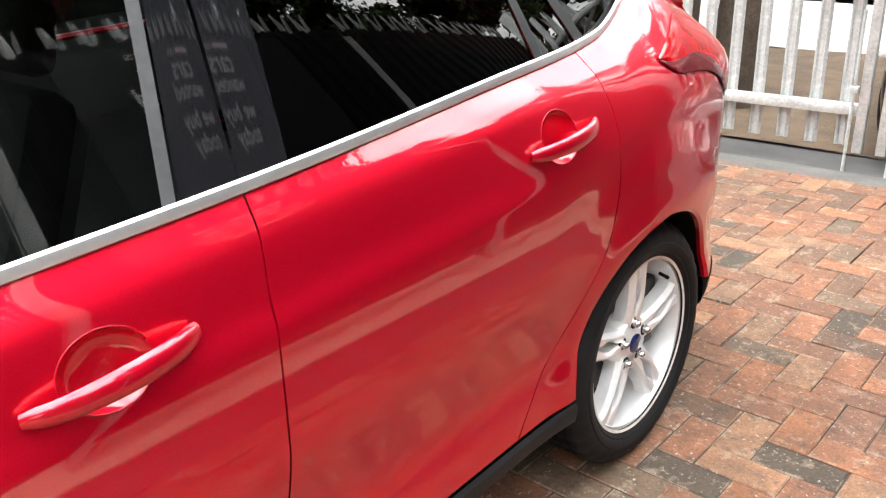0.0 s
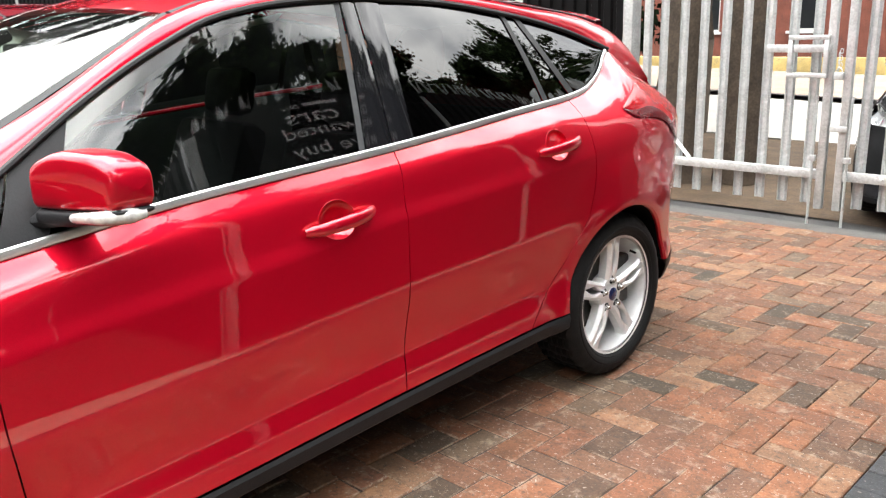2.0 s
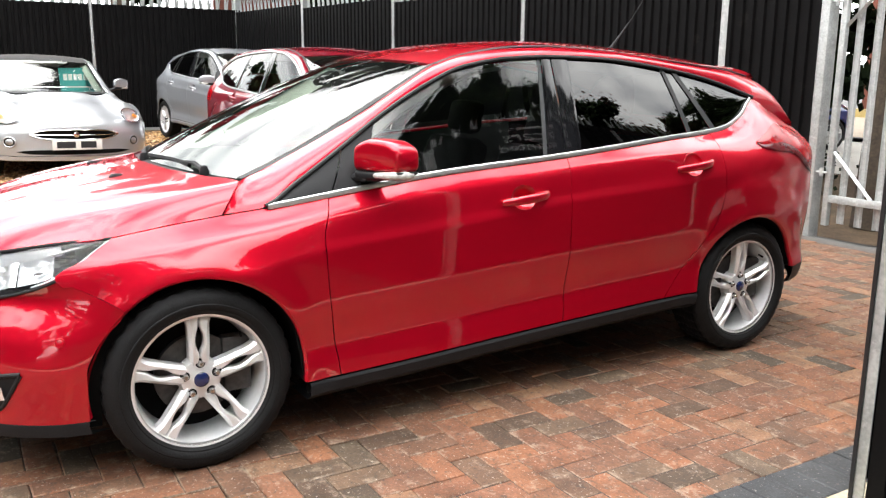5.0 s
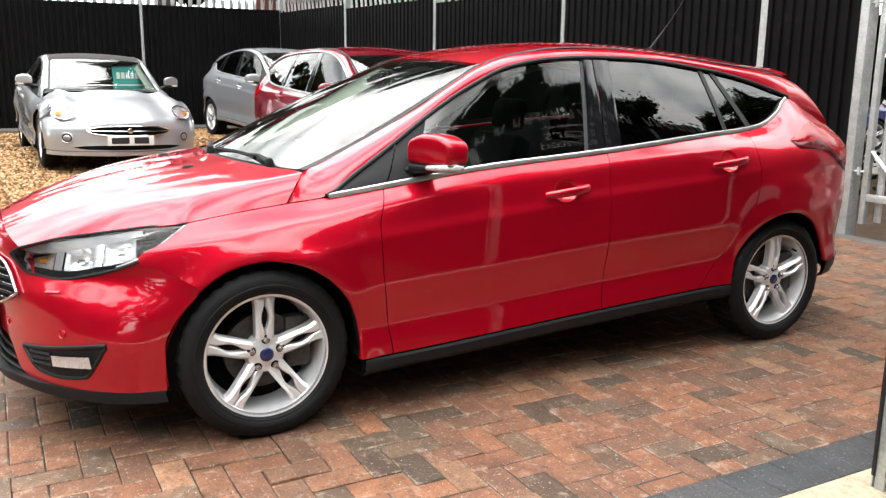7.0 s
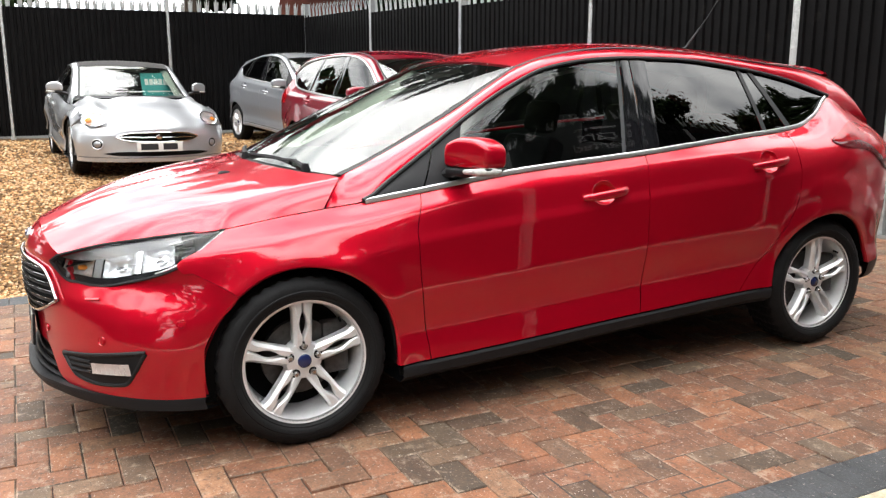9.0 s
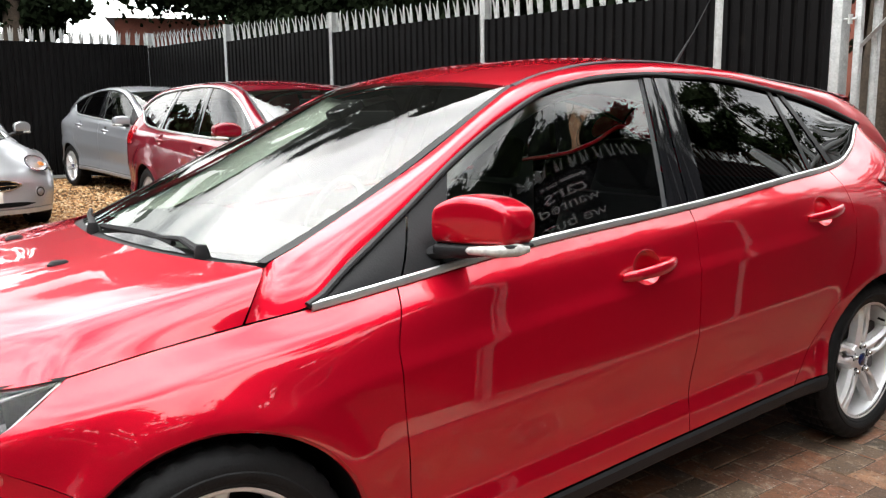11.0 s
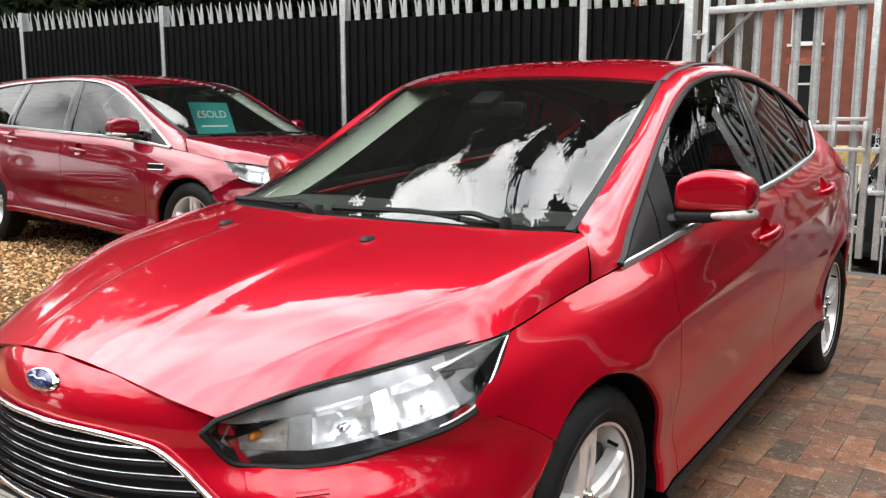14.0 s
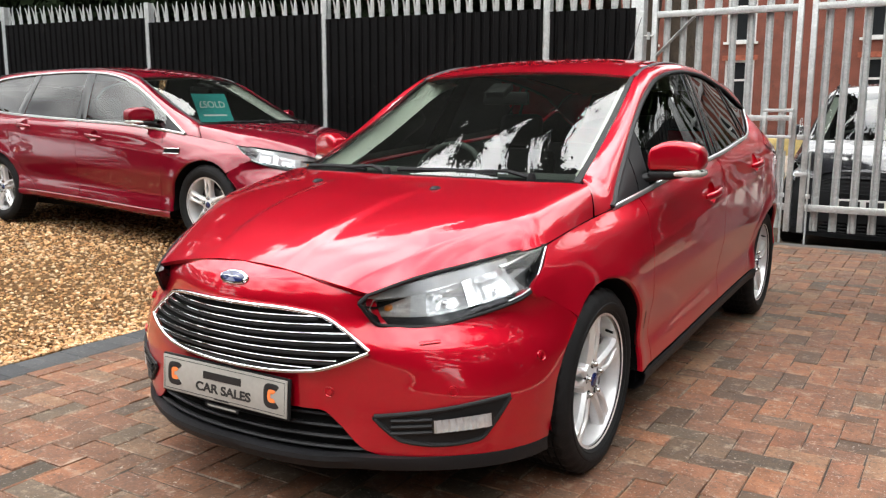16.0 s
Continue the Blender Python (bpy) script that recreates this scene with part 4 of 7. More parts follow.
def wing_mirror(parent, shape, y, side, colour, at):
    """A door mirror: painted shell, black lower cover and foot, clear indicator strip and mirror glass."""
    m = new("wing_mirror")
    m.parent = parent
    ax, ay, az = at
    a = np.linspace(0, 2 * np.pi, 33)
    c, s = np.cos(a), np.sin(a)

    def sections(ks, lo, hi, grow, e=0.4):
        V = []
        for k in ks:
            q = min(max(k, 0.0), 1.0)
            end = math.sqrt(max(0.0, 1 - max(0.0, (k - 0.90) / 0.105) ** 2)) * math.sqrt(max(0.02, 1 - max(0.0, (0.08 - k) / 0.085) ** 2))
            z0, z1 = lo(q), hi(q)
            cz, hz = (z0 + z1) / 2, (z1 - z0) / 2 * end
            hy = (0.062 - 0.012 * q) * max(end, 0.001) ** 0.4 * grow
            cy = ay + 0.072 * q**1.25
            yy = cy + hy * np.sign(c) * np.abs(c) ** e * np.where(c > 0, 0.8, 1.0)
            zz = cz + hz * np.sign(s) * np.abs(s) ** e
            V.append(np.stack([ax + 0.198 * k + 0 * yy, yy, zz], -1))
        return np.array(V)

    ks = np.r_[np.linspace(0, 0.1, 5), np.linspace(0.15, 0.85, 14), np.linspace(0.89, 1.005, 10)]
    top = fn([(0, az + 0.040), (0.15, az + 0.060), (0.4, az + 0.075), (0.7, az + 0.070), (1, az + 0.042)])
    low = fn([(0, az - 0.044), (0.5, az - 0.044), (1, az - 0.040)])
    bot = fn([(0, az - 0.078), (0.35, az - 0.078), (0.7, az - 0.063), (1, az - 0.048)])
    shell = sections(ks, low, top, 1.0)
    cover = sections(ks, bot, lambda q: low(q) + 0.006, 0.97, 0.6)
    foot = tube(np.array([(ax - 0.055, ay - 0.035, az - 0.085), (ax - 0.02, ay - 0.035, az - 0.072), (ax + 0.05, ay - 0.018, az - 0.062), (ax + 0.12, ay + 0.01, az - 0.060)]), [0.036, 0.030, 0.024, 0.016], 12, flat=0.62)
    f = flipx if side < 0 else (lambda q: q)
    part("mirror_shell", f(grid(shell)), colour, m, sharp=60)
    part("mirror_cover", f(grid(cover)), PLASTIC, m, "black plastic lower mirror cover")
    part("mirror_foot", f(foot), PLASTIC, m, "black plastic mirror foot")
    ki = np.linspace(0.50, 0.985, 14)
    q = ki**1.25
    strip = np.stack([ax + 0.198 * ki, ay + 0.072 * q - (0.062 - 0.012 * ki) * 0.985 + 0.075 * np.clip((ki - 0.80) / 0.2, 0, 1) ** 2.2, az - 0.057 + 0.008 * ki], 1)
    part("indicator", f(tube(strip, np.r_[0.004, np.linspace(0.010, 0.0165, 12), 0.009], 10, flat=1.0)), LENSWHITE, m, "clear indicator strip")
    rear = [(float(v[0, 0]), float(v[:, 1].max()) + 0.001) for v in shell[6:17]]
    part("mirror_glass", f(grid([[(x, y, az - 0.022), (x, y, az + 0.036)] for x, y in rear])), CHROME, m)
    return m


def seat(car, x, y, z=0.28, label="dark fabric seat"):
    s = new("seat")
    s.parent = car
    s.matrix_basis = pose(x, y, z)
    part("cushion", box(-0.25, 0.25, -0.25, 0.27, 0.0, 0.2, 0.06), FABRIC, s)
    part("backrest", moved(box(-0.24, 0.24, -0.07, 0.07, 0.0, 0.62, 0.055), pose(0, 0.27, 0.14, -20)), FABRIC, s)
    part("headrest", moved(box(-0.13, 0.13, -0.045, 0.045, 0.0, 0.18, 0.04), pose(0, 0.50, 0.74, -12)), FABRIC, s)
    return s


def build_car(name, S, label, at, colour, door_y, handles, mirror_at, roof_colour=None):
    """A car from the lines in S. Returns its root."""
    car = thing(name, label, "car", at)
    R, wb, hub = S.arch, S.wb, S.hub
    arch_top = hub + R
    g = 0.0018
    gapA, gapB, gapC = (fn(p) for p in door_y)
    topz = lambda y: S.top(y)[..., 1]
    rear_end = S.quarter_end

    def arch_y(yh, sgn):
        return lambda z: yh + sgn * np.sqrt(np.maximum(R * R - (np.asarray(z, float) - hub) ** 2, 1e-8))

    def shift(f, d):
        return lambda z: f(z) + d

    zlow = lambda y: S.z0(y) + g
    ztop = lambda y: topz(y) - g
    zarch = const(arch_top)
    fender = [
        S.side_grid(arch_y(0, 1), shift(gapA, -g), zlow, zarch, 26, 22),
        S.side_grid(fn(S.fender_front), shift(gapA, -g), zarch, ztop, 60, 14),
        S.side_grid(fn(S.fender_seam), arch_y(0, -1), const(S.fender_seam[0][0]), zarch, 22, 8),
    ]
    fine = S.fine
    doorF = [S.side_grid(shift(gapA, g), shift(gapB, -g), zlow, ztop, 60 * fine, 44 * fine)]
    panels = [("front_wing", fender), ("front_door", doorF)]
    if gapC is not None:
        panels.append(("rear_door", [S.side_grid(shift(gapB, g), shift(gapC, -g), zlow, ztop, 52 * fine, 44 * fine)]))
    last = shift(gapC, g)
    quarter = [
        S.side_grid(last, arch_y(wb, -1), zlow, zarch, 16, 22),
        S.side_grid(last, const(rear_end), zarch, ztop, 48, 16),
        S.side_grid(arch_y(wb, 1), const(rear_end), const(S.tail_low), zarch, 16, 16),
    ]
    panels.append(("rear_wing", quarter))
    doors = {}
    # the handle recesses are pressed into the doors
    wells = {"front_door": [(handles[0][0] - 0.005, handles[0][1] + 0.004, *RECESS)], "rear_door": [(handles[1][0] - 0.005, handles[1][1] + 0.004, *RECESS)]}
    for pname, patches in panels:
        geo, nn = S.side_panel(patches, holes=wells.get(pname, ()))
        for sd in (1, -1):
            gg, n2 = (geo, nn) if sd > 0 else flipx(geo, nn)
            doors[pname, sd] = part(pname, gg, colour, car, normals=n2)
    # arch lips, wheel wells, inner body
    for yh in (0.0, wb):
        r0, r1 = (float(S.z0(R)), 0.25) if yh == 0 else (S.tail_low, float(S.z0(wb - R)))
        a = np.linspace(math.asin((r0 + 0.003 - hub) / R), math.pi - math.asin((r1 + 0.003 - hub) / R), 60)
        yy, zz = yh + R * np.cos(a), hub + R * np.sin(a)
        x = S.X(yy, np.maximum(zz, S.z0(yy)))
        lip = np.stack([np.stack([x + 0.001, yy, zz], -1), np.stack([x - 0.006, yh + (R - 0.008) * np.cos(a), hub + (R - 0.008) * np.sin(a)], -1), np.stack([x - 0.016, yh + (R - 0.009) * np.cos(a), hub + (R - 0.009) * np.sin(a)], -1)], 1)
        well = np.stack([np.stack([x - 0.014, yh + (R - 0.006) * np.cos(a), hub + (R - 0.006) * np.sin(a)], -1), np.stack([0 * x + 0.52, yh + (R - 0.006) * np.cos(a), hub + (R - 0.006) * np.sin(a)], -1),
                         np.stack([0 * x + 0.50, yh + 0.02 * np.cos(a), hub + 0.02 * np.sin(a)], -1)], 1)
        for sd in (1, -1):
            f = (lambda q: q) if sd > 0 else flipx
            part("arch_lip", f(grid(lip)), colour, car)
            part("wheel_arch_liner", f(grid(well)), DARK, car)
    # dark core behind the panel gaps
    yy = np.linspace(-0.35, min(S.tail_y - 0.12, rear_end), 70)
    inner = []
    for y in yy:
        zl = float(S.z0(y)) - 0.05
        near = min(abs(y), abs(y - wb))
        if near < R:
            zl = hub + math.sqrt(R * R - near * near) + 0.004
        elif y > wb:
            zl = S.tail_low + 0.01
        zz = np.linspace(max(zl, 0.18), float(topz(y)) - 0.02, 10)
        inner.append(np.stack([np.minimum(S.X(y + 0 * zz, np.maximum(zz, float(S.z0(y)))), 2) - 0.028, y + 0 * zz, zz], -1))
    for sd in (1, -1):
        part("inner_panel", (grid(inner) if sd > 0 else flipx(grid(inner))), DARK, car)
    part("underbody", box(-S.half + 0.26, S.half - 0.26, -0.55, S.tail_y - 0.40, 0.17, 0.36, 0.02), DARK, car)
    part("interior_floor", box(-0.62, 0.62, 0.35, wb - 0.2, 0.30, 0.36, 0.01), FABRIC, car)
    # sills
    ys = np.linspace(R + 0.005, wb - R - 0.005, 30)
    sill = []
    for y in ys:
        zs = float(S.z0(y))
        x = float(S.X(y, zs))
        sill.append([(x + 0.004, y, zs - 0.003), (x + 0.010, y, zs - 0.014), (x + 0.004, y, zs - 0.05), (x - 0.03, y, zs - 0.075), (x - 0.20, y, zs - 0.08)])
    for sd in (1, -1):
        part("sill", grid(sill) if sd > 0 else flipx(grid(sill)), S.sill_mat, car)
    # windscreen, roof, bonnet
    cowl, header = even(S.cowl), even(S.header)
    scr_mid, scr_edge = flowing(S.screen_mid), flowing(S.screen_edge)

    def both(P):
        Q = P[::-1].copy()
        Q[..., 0] *= -1
        return np.concatenate([Q[:-1], P], 0)

    scr = coons(cowl, header, scr_mid, scr_edge, 20, 20)
    # its crown stays nearly to the pillars
    v = np.linspace(0, 1, 20)
    crown = [c(v)[:, 2] - c(0.0)[2] * (1 - v) - c(1.0)[2] * v for c in (scr_mid, scr_edge)]
    u = np.linspace(0, 1, 20)[:, None]
    scr[..., 2] += (u - u**3) * (crown[0] - crown[1])[None]
    scr = both(scr)
    bulge = np.sin(np.linspace(0, np.pi, scr.shape[1]))[None, :] * np.cos(np.linspace(-1, 1, scr.shape[0]) * np.pi / 2)[:, None]
    scr[..., 2] += 0.013 * bulge
    geo, nn = panel(scr, (0, -1, 1), 0.0)
    ws = part("windscreen", geo, SCREEN, car, normals=nn)
    ws.visible_shadow = False
    # its dark printed edge
    for sl in ((slice(0, 2), slice(None)), (slice(-2, None), slice(None))):
        q = scr[sl].copy()
        k = 0 if sl[0].start == 0 else 1
        q[1 - k] = 0.6 * q[1 - k] + 0.4 * q[k]
        q[..., 2] += 0.002
        part("screen_border", grid(q), TRIM, ws)
    roof_mid, ditch = flowing(S.roof_mid, 4), flowing(S.ditch, 5)
    tailedge = even(S.roof_tail)
    rf = both(coons(header, tailedge, roof_mid, ditch, 16, 40))
    ub = np.cos(np.linspace(-1, 1, rf.shape[0]) * np.pi / 2)[:, None] * np.sin(np.linspace(0, np.pi, rf.shape[1]))[None]
    rf[..., 2] += S.roof_crown * ub
    geo, nn = panel(rf, (0, 0, 1), 0.012)
    part("roof", geo, roof_colour or colour, car, normals=nn)
    t = np.linspace(0, 1, 40)
    for sd in (1, -1):
        p = ditch(t) * (sd, 1, 1) + (0, 0, 0.001)
        part("roof_gutter_strip", tube(p, 0.014, 8, flat=0.35), GREYTRIM, car)
    b_edge, b_mid = curve(S.bonnet_edge), flowing(S.bonnet_mid)
    b_front, b_rear = even(S.bonnet_front), curve(S.bonnet_rear)
    bn = coons(b_front, b_rear, b_mid, b_edge, 90, 60)
    u, v = np.linspace(0, 1, 90)[:, None], np.linspace(0, 1, 60)[None]
    bn[..., 2] += S.bonnet_crown * np.sin(np.pi * u) * np.sin(np.pi * v) ** 1.5
    xr = S.ridge[0] + (S.ridge[1] - S.ridge[0]) * v
    dx = bn[..., 0] - xr
    fade = np.clip((0.9 - v) * 3.5, 0, 1) * np.clip(v * 4, 0, 1)
    bn[..., 2] += S.ridge[2] / (1 + np.exp(np.clip(dx / 0.008, -40, 40))) * fade
    knee = np.logaddexp(0, (u - 0.83) / 0.025) * 0.025
    bn[..., 2] += S.bonnet_knee * (u / 0.83 - knee * (1 / 0.83 + 1 / 0.17)) * np.sin(np.pi * v) ** 1.4
    bn = both(bn)
    geo, nn = panel(bn, (0, -0.3, 1), 0.014)
    part("bonnet", geo, colour, car, normals=nn)
    # near-black sheet added as the shade under the bonnet
    part("engine_bay_shade", (lambda q: grid(q))(both(coons(b_front, b_rear, b_mid, b_edge, 10, 12)) - np.array([0, -0.02, 0.05])), DARK, car)
    # cowl panel under the wipers
    cw = both(np.stack([cowl(np.linspace(0, 1, 16)) + (0, 0.03, 0.004), b_rear(np.linspace(0, 1, 16)) + (0, -0.02, -0.015)], 1))
    part("cowl_panel", grid(cw), PLASTIC, car)
    # side frame: pillar and roof side
    fi, fo = curve(S.frame_in), curve(S.frame_out)
    t, s = np.linspace(0, 1, 90)[:, None, None], np.linspace(0, 1, 10)[None, :, None]
    A, B = fi(np.linspace(0, 1, 90))[:, None], fo(np.linspace(0, 1, 90))[:, None]
    fr = A * (1 - s) + B * s
    fr = fr + np.array([0.62, -0.05, 0.70]) * 0.019 * (4 * s * (1 - s)) * np.clip(0.6 + t * 4, 0, 1)
    geo, nn = panel(fr, (1, 0, 0.6), 0.012)
    for sd in (1, -1):
        gg, n2 = (geo, nn) if sd > 0 else flipx(geo, nn)
        part("side_frame", gg, colour, car, normals=n2)
        q = fo(np.linspace(S.frame_tip, 1, 60))
        q = q * (sd, 1, 1) + (0.003 * sd, 0, 0.004)
        part("window_surround", tube(q, 0.0105, 8, flat=0.8), S.surround_mat, car)
    # side glass and pillars
    for wname, l0, l1, r0, r1, mtl in S.panes:
        s = np.linspace(0.0, 1.0, 14)[None, :]
        yl, yr = l0 + (l1 - l0) * s, r0 + (r1 - r0) * s
        y = yl + (yr - yl) * np.linspace(0, 1, 22)[:, None]
        P = S.glass_at(y, s + 0 * y)
        lift = 0.004 if mtl in (GLOSSBLACK, PLASTIC, TRIM) else 0.0
        P[..., 0] += lift
        if mtl is GLOSSBLACK:
            P[..., 0] += 0.007 * (k_ := np.linspace(0, 1, 22)[:, None]) * (1 - k_)
        geo, nn = panel(P, (1, 0, 0.3), 0.0)
        for sd in (1, -1):
            gg, n2 = (geo, nn) if sd > 0 else flipx(geo, nn)
            ob = part(wname, gg, mtl, car, normals=n2)
            if mtl in (GLASS, PRIVACY):
                ob.visible_shadow = False
    # bright belt strip
    y = np.concatenate([np.linspace(S.belt_from, S.belt_to, 60)])
    b = S.top(y)
    strip = np.stack([b[:, 0] + 0.007, y, b[:, 1] + 0.004], -1)
    for sd in (1, -1):
        part("belt_strip", tube(strip * (sd, 1, 1), S.strip_r, 8, flat=0.55, up=(1, 0, 0)), S.strip_mat, car, "bright metal window strip")
    # nose
    zt, zb = fn(S.nose_top), fn(S.nose_bottom)
    uu = np.unique(np.r_[np.linspace(0, 1, 70), [p[0] for p in S.nose_top]])
    v = np.linspace(0, 1, 40)[None]
    zz = zb(uu)[:, None] * (1 - v) + zt(uu)[:, None] * v
    nz = both(S.front(uu[:, None] + 0 * zz, zz))
    geo, nn = panel(nz, (0, -1, 0), 0.014)
    U, e = uu[:, None] + 0 * zz, 1e-3
    na = np.cross(S.front(U + e, zz) - S.front(U - e, zz), S.front(U, zz + e) - S.front(U, zz - e))
    na /= np.linalg.norm(na, axis=-1)[..., None]
    na = np.where((na[..., 1] > 0.2)[..., None], -na, na)
    nn[:nz.shape[0] * nz.shape[1]] = [tuple(a) for a in both(na).reshape(-1, 3)]
    part("front_bumper", geo, colour, car, normals=nn)
    zz2 = np.linspace(0.2, 0.64, 6)[None] + 0 * uu[:, None]
    part("bumper_core", grid(both(S.front(uu[:, None] + 0 * zz2, zz2)) * np.array([0.95, 1, 1]) + np.array([0, 0.045, 0])), DARK, car)
    # tail
    tl = []
    for zq in np.linspace(S.tail_low, float(topz(rear_end)) - 0.002, 26):
        x0 = float(S.X(rear_end, zq))
        e = 0.01
        sl = (float(S.X(rear_end, zq)) - float(S.X(rear_end - e, zq))) / e
        yt = float(S.tail_f(zq))
        k = 0.55 * (yt - rear_end)
        P0, P1, P2, P3 = np.array([x0, rear_end]), np.array([x0 + sl * k, rear_end + k]), np.array([x0 * 0.72, yt + 0.01]), np.array([0, yt + 0.02])
        t = np.linspace(0, 1, 30)[:, None]
        q = (1 - t) ** 3 * P0 + 3 * t * (1 - t) ** 2 * P1 + 3 * t**2 * (1 - t) * P2 + t**3 * P3
        tl.append(np.c_[q, np.full(30, zq)])
    tl = np.array(tl)
    q = tl[:, ::-1].copy()
    q[..., 0] *= -1
    geo, nn = panel(np.concatenate([tl[:, :-1], q], 1), (0, 1, 0), 0.01)
    part("tail_panel", geo, colour, car, normals=nn)
    ys = np.linspace(wb + math.sqrt(R * R - (S.tail_low - hub) ** 2) + 0.002, rear_end, 8)[:-1]
    base = np.concatenate([np.stack([S.X(ys, S.tail_low), ys, 0 * ys + S.tail_low], -1), tl[0]], 0)
    low = np.stack([base + (0.002, 0.002, 0.002), base * (0.995, 1, 1) - (0, 0, 0.045), base * (0.985, 1, 1) - (0, 0.015, 0.080), base * (0.94, 1, 1) - (0, 0.05, 0.095)], 0)
    q = low[:, ::-1].copy()
    q[..., 0] *= -1
    part("rear_lower_trim", grid(np.concatenate([low[:, :-1], q], 1)), PLASTIC, car)
    # hatch between the roof end and the tail
    te = tailedge(np.linspace(0, 1, 30))[::-1]
    h = np.linspace(0, 1, 10)[None, :, None]
    hat = tl[-1][:, None] * (1 - h) + te[:, None] * h + 4 * h * (1 - h) * np.array([0, 0.035, 0.030])
    for sd in (1, -1):
        part("tailgate_edge", grid((hat[:9] + (0, 0.002, 0.001)) * (sd, 1, 1)), roof_colour or colour, car)
        part("spoiler", grid((np.stack([te, te + (0, 0.055, 0.004), te + (0, 0.075, -0.012), te + (0, 0.02, -0.022)], 1)[:, :] + (0, 0, 0.004)) * (sd, 1, 1)), roof_colour or colour, car)
        ya = np.linspace(float(curve(S.frame_out)(1.0)[1]), rear_end, 12)
        A = np.c_[S.top(ya)[:, 0], ya, S.top(ya)[:, 1]]
        A[0] = curve(S.frame_out)(1.0)
        k = np.linspace(0, 1, 12)
        B = np.stack([np.interp(k, np.linspace(0, 1, 10), hat[0][::-1][:, c]) for c in range(3)], 1)
        w = np.linspace(0, 1, 8)[None, :, None]
        P = A[:, None] * (1 - w) + B[:, None] * w + np.array([0.012, 0.004, 0.008]) * 4 * w * (1 - w)
        geo, nn = panel(P, (1, 0.3, 0.5), 0.0)
        if sd < 0:
            geo, nn = flipx(geo, nn)
        part("rear_pillar", geo, roof_colour or colour, car, normals=nn)
    q = hat[::-1].copy()
    q[..., 0] *= -1
    part("tailgate_glass", grid(np.concatenate([hat[7:-1], q[:-7]], 0)), GLOSSBLACK, car)
    # cabin
    part("headliner", grid(rf[2:-2, 2:] - np.array([0, 0, 0.035])), PALETRIM, car)
    for sd in (1, -1):
        seat_x = 0.36 * sd
        seat(car, seat_x, S.seat_y)
        part("door_lining", (lambda q: q if sd > 0 else flipx(q))(grid([[(float(S.top(y)[0]) - 0.07, y, 0.3), (float(S.top(y)[0]) - 0.045, y, float(S.top(y)[1]) - 0.012)] for y in np.linspace(0.5, wb - 0.35, 14)])), DASH, car)
        k = np.linspace(0, 1, 20)
        e0, e1 = scr_edge(k) * (sd, 1, 1), fo(np.linspace(S.frame_tip, 0.45, 20)) * (sd, 1, 1)
        q = np.stack([e0 + (-0.012 * sd, 0.010, -0.010), e0 + (-0.085 * sd, 0.075, -0.035), e1 + (-0.075 * sd, 0.085, -0.035), e1 + (-0.030 * sd, 0.075, -0.015)], 1)
        part("pillar_trim", grid(q), PALETRIM, car)
    bench = new("rear_seat")
    bench.parent = car
    bench.matrix_basis = pose(0, S.seat_y + 0.95, 0.32)
    part("cushion", box(-0.6, 0.6, -0.25, 0.25, 0, 0.18, 0.05), FABRIC, bench)
    part("backrest", moved(box(-0.6, 0.6, -0.07, 0.07, 0, 0.6, 0.05), pose(0, 0.25, 0.12, -22)), FABRIC, bench)
    cy = S.screen_mid[0][1]
    dash = [[(x, y, z) for x in np.linspace(-0.66, 0.66, 15)] for y, z in ((cy + 0.06, S.cowl[0][2] - 0.015), (cy + 0.30, S.cowl[0][2] - 0.005), (cy + 0.55, S.cowl[0][2] - 0.02), (cy + 0.68, S.cowl[0][2] - 0.07), (cy + 0.72, S.cowl[0][2] - 0.3), (cy + 0.7, 0.4))]
    dash = np.array(dash)
    dash[..., 1] += 0.22 * (np.abs(dash[..., 0]) / 0.66) ** 2 * np.array([1, 0.7, 0.2, 0, 0, 0])[:, None]
    part("dashboard", grid(dash), DASH, car, "dark plastic dashboard")
    sw = new("steering_wheel")
    sw.parent = car
    sw.matrix_basis = pose(-0.36, cy + 0.92, S.cowl[0][2] - 0.10, -25)
    a = np.linspace(0, 2 * np.pi, 41)
    part("wheel_rim", tube(np.stack([0.185 * np.cos(a), 0 * a, 0.185 * np.sin(a)], 1), 0.016, 10, cap=False, up=(0, 1, 0)), DASH, sw)
    part("wheel_boss", moved(box(-0.07, 0.07, -0.02, 0.03, -0.06, 0.06, 0.02), pose(0, 0, 0)), DASH, sw)
    for k in (0, 180, 270):
        part("wheel_spoke", moved(box(0.05, 0.18, -0.008, 0.012, -0.018, 0.018, 0.006), pose(0, 0, 0, 0, -k, 0)), DASH, sw)
    mid = scr_mid(0.80)
    rm = new("rear_view_mirror")
    rm.parent = car
    part("mirror_shell", moved(box(-0.11, 0.11, -0.02, 0.02, -0.03, 0.03, 0.012), pose(-0.02, float(mid[1]) + 0.13, float(mid[2]) - 0.05, 0, 0, 8)), PLASTIC, rm)
    part("sensor_mount", moved(box(-0.05, 0.05, -0.06, 0.04, -0.02, 0.012, 0.01), pose(0, float(mid[1]) + 0.03, float(mid[2]) - 0.008, 26)), PLASTIC, rm)
    # wheels
    for sd in (1, -1):
        for yh in (0.0, wb):
            wheel(car, sd * (S.hub_x), yh, hub, S.tyre, S.rim, S.tyre_w, sd, S.spokes)
        for i, (hy, hz) in enumerate(handles):
            handle(doors["front_door" if i == 0 else "rear_door", sd], S, hy, hz, sd, colour)
        wing_mirror(doors["front_door", sd], S, 0, sd, colour, mirror_at)
    return car, doors

